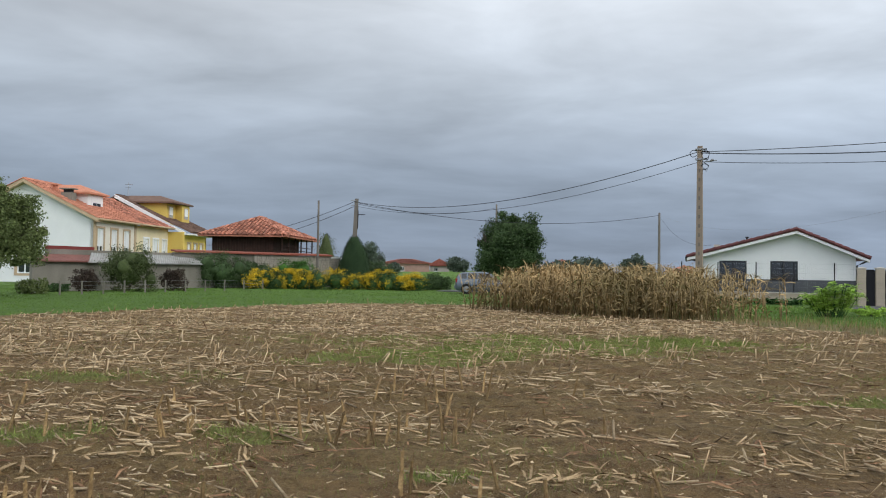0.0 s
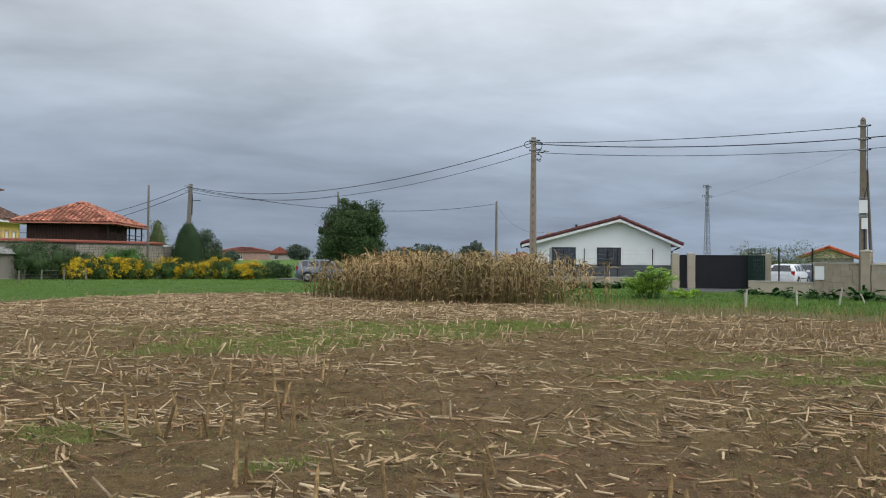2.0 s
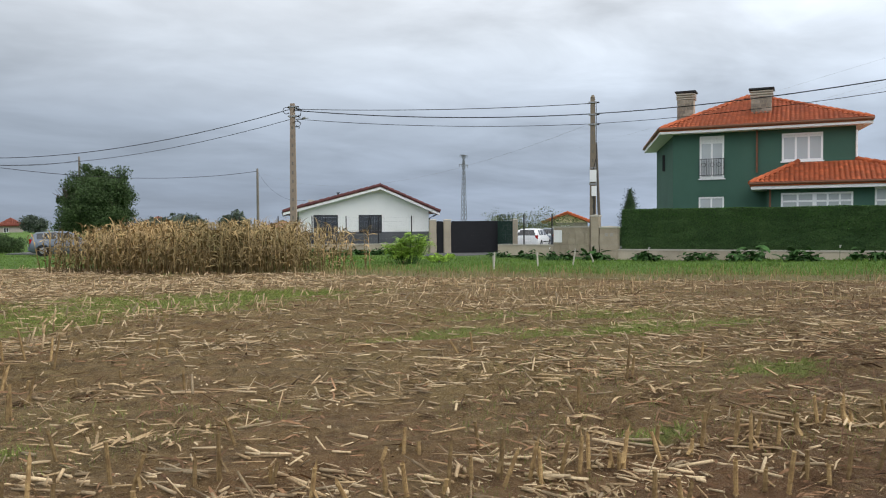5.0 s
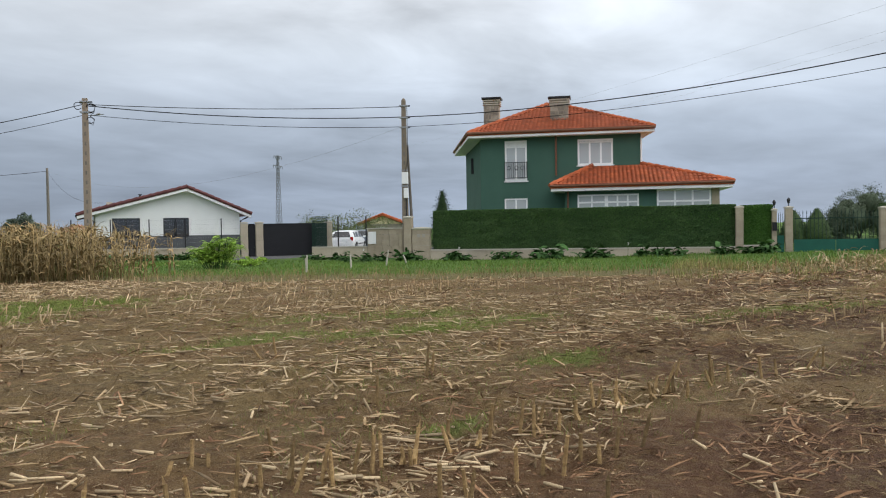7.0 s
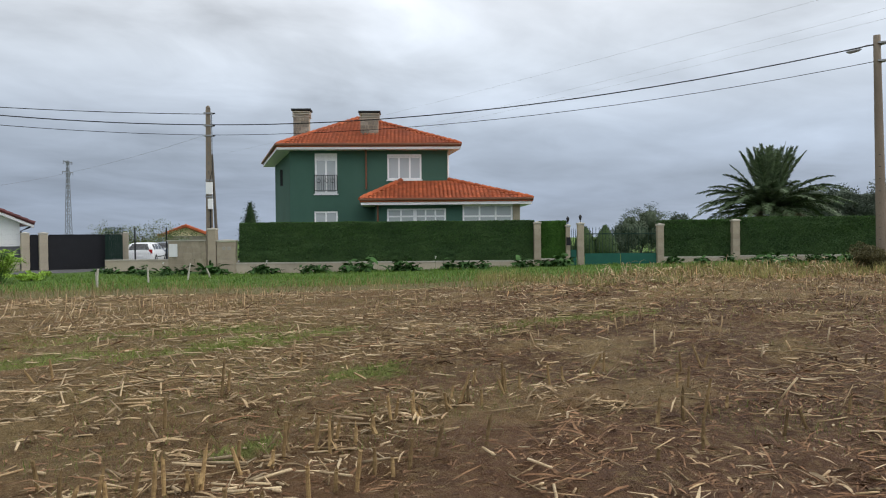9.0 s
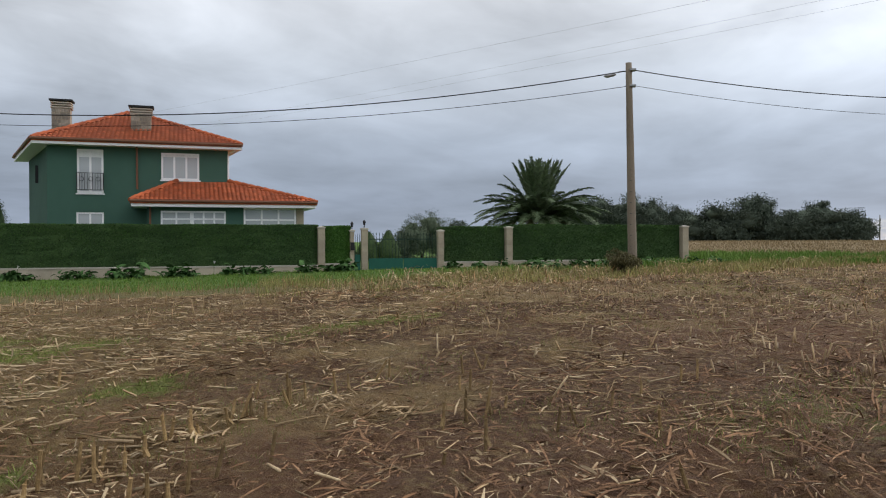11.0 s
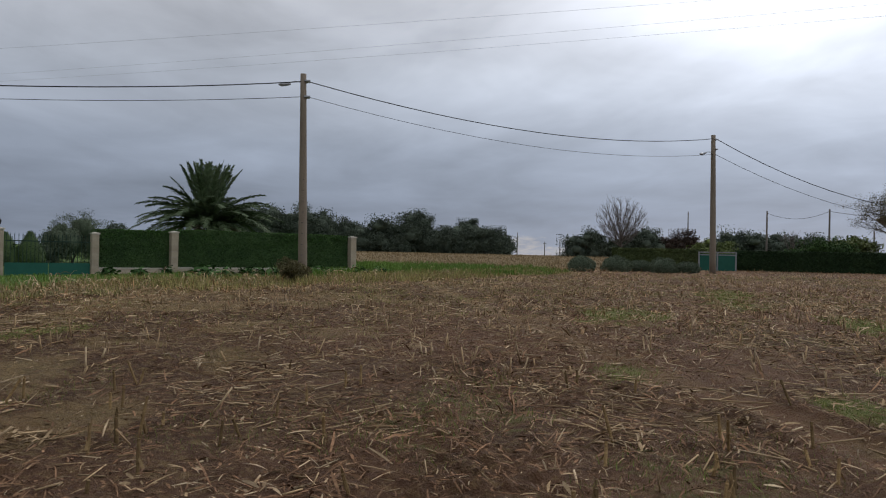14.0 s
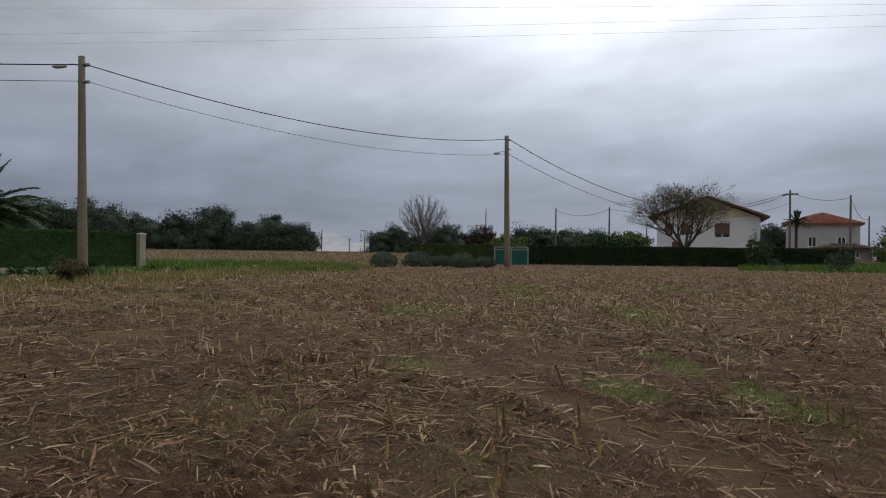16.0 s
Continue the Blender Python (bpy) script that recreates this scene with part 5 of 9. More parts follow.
part("conduit", Build().tube([(0.36, -0.1, 4.9), (0.38, -0.1, 6.2), (0.33, -0.05, 7.0)], 0.05, 6), M["iron"], t0)
part("bracket", Build().tube([(0.25, 0, 6.1), (1.0, 0, 6.12)], 0.03, 5), M["iron"], t0)
pole("utility_pole", -0.75, 62.0, 6.9, 0, 0.095, 0.075, "wood_pole", "slim weathered grey pole behind the flowers")
pole("utility_pole", PM[0], PM[1], PM[2], 0, 0.17, 0.11, "wood_pole", "distant brown utility pole")
pole("utility_pole", 20.4, 92.8, 9.7, 0, 0.17, 0.11, "wood_pole", "distant utility pole behind a tree")
FAR_POLES = [pol(127.0, 105, 7.7), pol(130.8, 100, 7.6), pol(133.4, 120, 5.8), pol(142.7, 85, 8.25), pol(146.3, 90, 8.0), pol(147.4, 120, 7.3), pol(109.9, 190, 7.0), pol(111.9, 190, 4.9), pol(113.0, 190, 5.6), pol(121.9, 150, 10.2)]
for k, v in enumerate(FAR_POLES):
    t = pole("utility_pole", v.x, v.y, v.z, 0, 0.13, 0.09, "wood_pole", "distant dark utility pole" if k not in (3, 7) else "distant dark utility pole with crossarm")
    if k in (3, 7):
        part("crossarm", Build().box(-0.9, 0.9, -0.06, 0.06, v.z - H(v.x, v.y) - 0.5, v.z - H(v.x, v.y) - 0.38), M["wood_pole"], t)


def cable(a, b, sag, r, label="black overhead cable between poles", n=18, mat="cable"):
    a, b = Vector(a), Vector(b)
    pts = []
    for k in range(n + 1):
        s = k / n
        p = a.lerp(b, s)
        pts.append((p.x, p.y, p.z - sag * 4 * s * (1 - s)))
    return solo("overhead_cable", Build().tube(pts, r * 0.72, 5), M[mat], label, "cable", group="overhead cables")


def up(p, z):
    return (p[0], p[1], z)


cable(up(P0, 7.25), up(P1, 7.12), 1.35, 0.026)
cable(up(P0, 6.9), up(P1, 6.65), 1.4, 0.018)
cable(up(P1, 7.1), up(P2, 7.2), 0.15, 0.022)
cable(up(P1, 7.05), up(P2, 6.72), 0.25, 0.030, "thick twisted black overhead cable")
cable(up(P1, 6.65), up(P2, 6.26), 0.22, 0.018)
cable(up(P2, 6.72), up(P3, 8.16), 0.75, 0.030, "thick twisted black overhead cable")
cable(up(P2, 6.26), up(P3, 7.56), 0.65, 0.016)
cable(up(P3, 8.16), up(P4, 9.2), 0.95, 0.028, "thick twisted black overhead cable")
cable(up(P3, 7.56), up(P4, 8.2), 0.9, 0.014)
F8 = FAR_POLES[3]
cable(up(P4, 9.2), (F8.x, F8.y, 7.9), 3.0, 0.035)
cable(up(P4, 8.2), (F8.x, F8.y, 7.0), 2.8, 0.022)
cable(up(P0, 7.2), up(PM, 7.7), 1.3, 0.03)
cable(up(P0, 7.1), (20.4, 92.8, 9.3), 0.8, 0.025)
cable(up(P0, 7.2), pol(-9, 100, 5.2), 1.0, 0.03)
cable(up(P0, 6.8), pol(-9, 100, 4.2), 1.0, 0.03)
cable(up(PM, 7.7), (22.9, 43.9, 3.3), 0.9, 0.012)
cable(up(PM, 7.7), up(P2, 6.3), 2.2, 0.0065, mat="galv", label="thin grey overhead wire")
for a, b, s in ((0, 1, 0.8), (1, 3, 1.3), (3, 4, 0.5), (4, 5, 1.0)):
    p, q = FAR_POLES[a], FAR_POLES[b]
    cable((p.x, p.y, p.z - 0.25), (q.x, q.y, q.z - 0.25), s, 0.03)
for k, ((x0, y0), (x1, y1), z0, z1) in enumerate((((130.0, 123.0), (28.0, -55.0), 19.0, 18.2), ((118.0, 71.0), (9.0, -84.0), 19.2, 18.6), ((119.5, 70.0), (10.5, -85.0), 19.0, 18.3))):
    cable((x0, y0, z0), (x1, y1, z1), 1.2, 0.009, "thin high-voltage overhead line", 18, "galv")


def lattice_mast(x, y, h, label):
    zb = H(x, y)
    t = thing("lattice_mast", pose(x, y, zb, 0, 0, 20), label, "pylon")
    wid = lambda z: 0.60 - 0.42 * z / h
    n = 15
    for sx in (-1, 1):
        for sy in (-1, 1):
            part("leg", Build().tube([(sx * wid(0), sy * wid(0), 0), (sx * wid(h), sy * wid(h), h)], 0.065, 4), M["iron_grey"], t)
    for k in range(n):
        za, zc = h * k / n, h * (k + 1) / n
        a, c = wid(za), wid(zc)
        b = Build()
        for sx, sy, ex, ey in ((-1, -1, 1, -1), (1, -1, 1, 1), (1, 1, -1, 1), (-1, 1, -1, -1)):
            b.tube([(sx * a, sy * a, za), (ex * c, ey * c, zc)], 0.032, 3, False)
            b.tube([(ex * a, ey * a, za), (sx * c, sy * c, zc)], 0.032, 3, False)
        part("bracing", b, M["iron_grey"], t)
    for z, w in ((h - 0.3, 1.7), (h - 2.6, 2.0)):
        part("crossarm", Build().box(-w, w, -0.08, 0.08, z, z + 0.16), M["iron_grey"], t)
        for sx in (-w, -w * 0.55, w * 0.55, w):
            part("insulator", Build().tube([(sx, 0, z), (sx, 0, z - 0.55)], 0.07, 5), M["iron_grey"], t)


lattice_mast(121.56, 150.4, 19.6, "distant grey steel lattice mast")


# ---------------------------------------------------------------- planting
def leaf_mesh(name, c, size, mat, seed, up_bias=0.0, aspect=0.5):
    """Small four-cornered leaves at the places c, each with its own turn."""
    g = np.random.RandomState(seed)
    n = len(c)
    d = g.normal(size=(n, 3))
    d[:, 2] = d[:, 2] * (1 - up_bias) + up_bias * np.abs(d[:, 2])
    d /= np.linalg.norm(d, axis=1)[:, None]
    e = np.cross(d, g.normal(size=(n, 3)))
    e /= np.linalg.norm(e, axis=1)[:, None]
    s = (size * g.uniform(0.6, 1.35, n))[:, None]
    c = np.asarray(c, float)
    v = np.stack([c - d * s * 0.5, c + e * s * aspect * 0.5, c + d * s * 0.5, c - e * s * aspect * 0.5], 1).reshape(-1, 3)
    return quick_mesh(name, v, np.arange(n * 4).reshape(n, 4), mat)


def crown_points(blobs, n, seed, shell=0.32, per=24, rad_k=0.15):
    """Places for leaves: sprays gathered round many twig ends in a set of ellipsoids (x, y, z, rx, ry, rz)."""
    g = np.random.RandomState(seed)
    vol = np.array([b[3] * b[4] * b[5] for b in blobs]) ** 0.75
    m = max(40, n // per)
    k = g.choice(len(blobs), m, p=vol / vol.sum())
    B = np.array(blobs)[k]
    d = g.normal(size=(m, 3))
    d /= np.linalg.norm(d, axis=1)[:, None]
    lump = 0.72 + 0.46 * vnoise(d[:, 0] * 2.2 + 7 * k, d[:, 1] * 2.2 + d[:, 2] * 2.7)
    r = (shell + (1 - shell) * g.uniform(0, 1, m) ** 0.5) * lump
    ends = B[:, :3] + d * r[:, None] * B[:, 3:]
    i = g.randint(0, m, n)
    rad = np.minimum(B[i, 3:], B[i, 3:4]) * rad_k
    return ends[i] + np.clip(g.normal(size=(n, 3)), -1.5, 1.5) * rad


def grow(b, base, direction, length, radius, depth, g, tips, spread=0.5, children=(2, 4)):
    """A bent, tapered limb that forks."""
    p, d = Vector(base), Vector(direction).normalized()
    pts, rad = [p.copy()], [radius]
    for k in range(3):
        d = (d + Vector((g.uniform(-1, 1), g.uniform(-1, 1), g.uniform(-0.5, 0.9))) * 0.13).normalized()
        p = p + d * (length / 3)
        pts.append(p.copy())
        rad.append(radius * (1 - 0.17 * (k + 1)))
    b.tube(pts, rad, 6 if radius > 0.06 else 4, False)
    if depth == 0:
        tips.append(p)
        return
    for k in range(g.randint(*children)):
        nd = (d + Vector((g.uniform(-1, 1), g.uniform(-1, 1), g.uniform(-0.4, 0.7))) * spread * 1.3).normalized()
        grow(b, pts[g.randint(2, 3)], nd, length * g.uniform(0.6, 0.82), radius * 0.5 * g.uniform(0.8, 1.1), depth - 1, g, tips, spread, children)


def tree(name, x, y, h, blobs, n, leaf, mat, label, seed, trunk=0.2, category="tree", trunk_h=None, z0=None, extra=None, solid=0):
    """A tree: forked trunk and a crown of small leaves. blobs are relative to the foot, in metres."""
    zb = H(x, y) if z0 is None else z0
    t = thing(name, pose(x, y, zb), label, category)
    g = random.Random(seed)
    b, tips = Build(), []
    th = trunk_h or h * 0.35
    b.tube([(0, 0, -0.3), (0.02, 0, th * 0.5), (0.05, 0.03, th)], [trunk * 1.25, trunk, trunk * 0.85], 9)
    for k in range(5):
        a = g.uniform(0, 6.28)
        grow(b, (0.05, 0.03, th * g.uniform(0.8, 1.0)), (math.cos(a) * 0.7, math.sin(a) * 0.7, 1), h * 0.28, trunk * 0.5, 2, g, tips)
    part("trunk", b, M["bark"], t)
    if solid:
        foliage_core(blobs, M[mat], t, solid)
    part("crown", leaf_mesh("crown", crown_points(blobs, n, seed), leaf, M[mat], seed), M[mat], t)["kind"] = "stuff"
    if extra:
        m2, n2, s2 = extra
        part("blossom", leaf_mesh("blossom", crown_points(blobs, n2, seed + 1, 0.8), s2, M[m2], seed + 1, 0, 0.9), M[m2], t)["kind"] = "stuff"
    return t


def clumped(blobs, n, seed, clump, flat=0.75):
    """Leaf places in rounded clumps over the outside of a crown, fuller on their upper side."""
    g = np.random.RandomState(seed)
    B = np.array(blobs, float)
    area = (B[:, 3] * B[:, 4] * B[:, 5]) ** (2 / 3)
    m = max(30, int(2.6 * area.sum() / clump ** 2))
    k = g.choice(len(B), m, p=area / area.sum())
    d = g.normal(size=(m, 3))
    d /= np.linalg.norm(d, axis=1)[:, None]
    c = B[k, :3] + d * B[k, 3:] * g.uniform(0.72, 0.98, m)[:, None]
    inner = np.zeros(m)
    for q in range(len(B)):                             # skip clumps that lie deep in another lobe
        inner += (k != q) & ((((c - B[q, :3]) / B[q, 3:]) ** 2).sum(1) < 0.5)
    c, d = c[inner == 0], d[inner == 0]
    i = g.randint(0, len(c), n)
    e = np.clip(g.normal(size=(n, 3)), -1.9, 1.9) * 0.52 + 0.35 * d[i] + np.array([[0, 0, 0.12]])
    size = clump * g.uniform(0.5, 1.6, len(c))[i]
    p = c[i] + e * size[:, None] * np.array([[1, 1, flat]])
    loose = g.uniform(0, 1, n) < 0.22                   # single sprigs between the clumps
    k2 = g.choice(len(B), n, p=area / area.sum())
    o = g.normal(size=(n, 3))
    o /= np.linalg.norm(o, axis=1)[:, None]
    p = np.where(loose[:, None], B[k2, :3] + o * B[k2, 3:] * g.uniform(0.55, 1.06, n)[:, None], p)
    p[:, 2] = np.abs(p[:, 2])
    return p


def dense_tree(name, x, y, h, blobs, n, leaf, clump, mat, label, seed, trunk=0.2, trunk_h=None, core=0.82, az=0.0, limbs=5):
    """A full-leaved tree: trunk and limbs, a closed heart and rounded clumps of leaves with gaps between."""
    t = thing(name, facing(x, y, H(x, y), az), label, "tree")
    g = random.Random(seed)
    b, tips = Build(), []
    th = trunk_h or h * 0.3
    b.tube([(0, 0, -0.3), (0.02, 0, th * 0.5), (0.05, 0.03, th)], [trunk * 1.3, trunk, trunk * 0.85], 9)
    for k in range(limbs):
        a = g.uniform(0, 6.28)
        grow(b, (0.05, 0.03, th * g.uniform(0.7, 1.0)), (math.cos(a) * 0.8, math.sin(a) * 0.8, 1), h * 0.28, trunk * 0.5, 2, g, tips)
    part("trunk", b, M["bark"], t)
    foliage_core(blobs, M[mat], t, core)
    part("crown", leaf_mesh("crown", clumped(blobs, n, seed, clump), leaf, M[mat], seed, 0.2, 0.55), M[mat], t)["kind"] = "stuff"
    return t


def spire(name, x, y, h, r, mat, label, seed, n, leaf, shape, ragged=0.06, az=0.0):
    """A clipped or narrow conifer: shape gives the half width at even steps from foot to tip."""
    t = thing(name, facing(x, y, H(x, y), az), label, "tree")
    g = np.random.RandomState(seed)
    part("trunk", Build().tube([(0, 0, -0.3), (0, 0, h * 0.6)], [0.12, 0.05], 7), M["bark"], t)
    prof = lambda f: r * np.interp(f, np.linspace(0, 1, len(shape)), shape)
    a, e = np.meshgrid(np.arange(16) * 2 * np.pi / 16, np.linspace(0, 0.985, 14), indexing="ij")
    q = prof(e) * (0.86 + 0.16 * vnoise(np.cos(a) * 2 + seed, np.sin(a) * 2 + e * 9))
    idx = np.arange(16 * 14).reshape(16, 14)
    nx = np.roll(idx, -1, 0)
    f = np.stack([idx[:, :-1], nx[:, :-1], nx[:, 1:], idx[:, 1:]], -1).reshape(-1, 4)
    part("inner_foliage", quick_mesh("inner_foliage", np.stack([q * np.cos(a), q * np.sin(a), e * h], -1).reshape(-1, 3), f, M[mat], True), M[mat], t)["kind"] = "stuff"
    fz = 1 - np.sqrt(g.uniform(0, 1, n))
    fz = np.where(g.uniform(0, 1, n) < 0.4, g.uniform(0, 1, n), fz)
    an = g.uniform(0, 6.28, n)
    lump = 0.88 + 0.22 * vnoise(np.cos(an) * 3 + seed, np.sin(an) * 3 + fz * 12)
    rr = prof(fz) * lump + g.normal(0, ragged * r, n)
    c = np.stack([rr * np.cos(an), rr * np.sin(an), fz * h + g.normal(0, 0.02 * h, n)], 1)
    c[:, 2] = np.abs(c[:, 2])
    part("foliage", leaf_mesh("foliage", c, leaf, M[mat], seed, 0.6, 0.4), M[mat], t)["kind"] = "stuff"
    return t


def flower_dome(x, y, rx, ry, h, seed, amount, label):
    """A rounded broom-like shrub, its outside patched with small yellow flowers."""
    t = thing("flowering_shrub", pose(x, y, H(x, y)), label, "shrub")
    g = np.random.RandomState(seed)
    lobes = [(0, 0, h * 0.42, rx * 0.85, ry * 0.85, h * 0.54)]
    for k in range(5):
        a = g.uniform(0, 6.28)
        lobes.append((math.cos(a) * rx * 0.55, math.sin(a) * ry * 0.5, h * g.uniform(0.3, 0.52), rx * 0.5, ry * 0.5, h * g.uniform(0.34, 0.46)))
    foliage_core(lobes, M["leaf_shrub"], t, 0.7)
    c = clumped(lobes, 4200, seed, 0.26)
    part("foliage", leaf_mesh("foliage", c, 0.085, M["leaf_shrub"], seed, 0.3, 0.45), M["leaf_shrub"], t)["kind"] = "stuff"
    c = clumped(lobes, 14000, seed, 0.2)
    up = np.clip(c[:, 2] / h, 0, 1)
    k = g.uniform(0, 1, len(c)) < np.clip((vnoise(c[:, 0] * 1.6 + seed * 3, c[:, 2] * 1.8 + c[:, 1]) - 0.5) * 2.4 + amount, 0.03, 1) * (0.12 + 0.88 * smooth01(0.16, 0.5, up))
    part("blossom", leaf_mesh("blossom", c[k] * 1.04, 0.07, M["flower_yellow"], seed + 1, 0, 0.9), M["flower_yellow"], t, "small yellow flowers")["kind"] = "stuff"
    return t


def foliage_core(blobs, mat, parent, k=0.8):
    """The dense inside of a crown: lumpy bodies that close it to the light."""
    vs, fs, o = [], [], 0
    n, m = 14, 9
    for x, y, z, rx, ry, rz in blobs:
        a, e = np.meshgrid(np.arange(n) * 2 * np.pi / n, np.linspace(-1.45, 1.45, m), indexing="ij")
        q = k * (0.74 + 0.30 * vnoise(np.cos(a) * 2 + x * 3, np.sin(a) * 2 + e * 2 + z) + 0.26 * vnoise(np.cos(a) * 5 + x * 7, np.sin(a) * 5 + e * 6 + z))
        vs.append(np.stack([x + rx * q * np.cos(a) * np.cos(e), y + ry * q * np.sin(a) * np.cos(e), np.maximum(z + rz * q * np.sin(e), -0.1)], -1).reshape(-1, 3))
        for i in range(n):
            for j in range(m - 1):
                fs.append((o + i * m + j, o + ((i + 1) % n) * m + j, o + ((i + 1) % n) * m + j + 1, o + i * m + j + 1))
        o += n * m
    part("inner_foliage", quick_mesh("inner_foliage", np.vstack(vs), np.array(fs), mat, True), mat, parent)["kind"] = "stuff"


def cushion(x, y, rx, ry, h, n, leaf, mat, label, seed):
    """A shrub clipped to a smooth low dome."""
    t = thing("shrub", pose(x, y, H(x, y)), label, "shrub")
    foliage_core([(0, 0, h * 0.30, rx, ry, h * 0.70)], M[mat], t, 0.76)
    g = np.random.RandomState(seed)
    d = g.normal(size=(n, 3))
    d /= np.linalg.norm(d, axis=1)[:, None]
    q = 0.84 + 0.18 * g.uniform(0, 1, n) + 0.26 * (vnoise(d[:, 0] * 3 + seed, d[:, 1] * 3 + d[:, 2] * 3) - 0.5)
    c = d * q[:, None] * np.array([[rx, ry, h * 0.70]]) + np.array([[0, 0, h * 0.30]])
    c = c[c[:, 2] > 0]
    part("foliage", leaf_mesh("foliage", c, leaf, M[mat], seed), M[mat], t)["kind"] = "stuff"


def shrub(x, y, rx, ry, h, n, leaf, mat, label, seed, name="shrub", extra=None, lumps=7, z0=None, category="shrub", solid=False):
    zb = H(x, y) if z0 is None else z0
    t = thing(name, pose(x, y, zb), label, category)
    g = random.Random(seed)
    blobs = [(0, 0, h * 0.42, rx * 0.72, ry * 0.72, h * 0.46)]
    for k in range(lumps):
        a = g.uniform(0, 6.28)
        q = g.uniform(0.3, 0.72)
        s = g.uniform(0.28, 0.55)
        blobs.append((math.cos(a) * rx * q, math.sin(a) * ry * q, h * g.uniform(0.25, 0.72), rx * s, ry * s, h * g.uniform(0.22, 0.36)))
    b, tips = Build(), []
    for k in range(5):
        a = g.uniform(0, 6.28)
        b.tube([(0, 0, -0.1), (math.cos(a) * rx * 0.25, math.sin(a) * ry * 0.25, h * 0.35), (math.cos(a) * rx * 0.5, math.sin(a) * ry * 0.5, h * 0.7)], [0.04, 0.025, 0.01], 5)
    part("stem_base", b, M["bark"], t)["kind"] = "stuff"
    if solid:
        foliage_core(blobs, M[mat], t, 0.54)
    c = clumped(blobs, n, seed, 0.17 * min(rx, h)) if solid else crown_points(blobs, n, seed)
    c[:, 2] = np.abs(c[:, 2])
    part("foliage", leaf_mesh("foliage", c, leaf, M[mat], seed), M[mat], t)["kind"] = "stuff"
    if extra:
        m2, n2, s2 = extra
        c = crown_points(blobs, n2, seed + 1, 0.85)
        c[:, 2] = np.abs(c[:, 2])
        part("blossom", leaf_mesh("blossom", c, s2, M[m2], seed + 1, 0, 0.9), M[m2], t)["kind"] = "stuff"
    return t


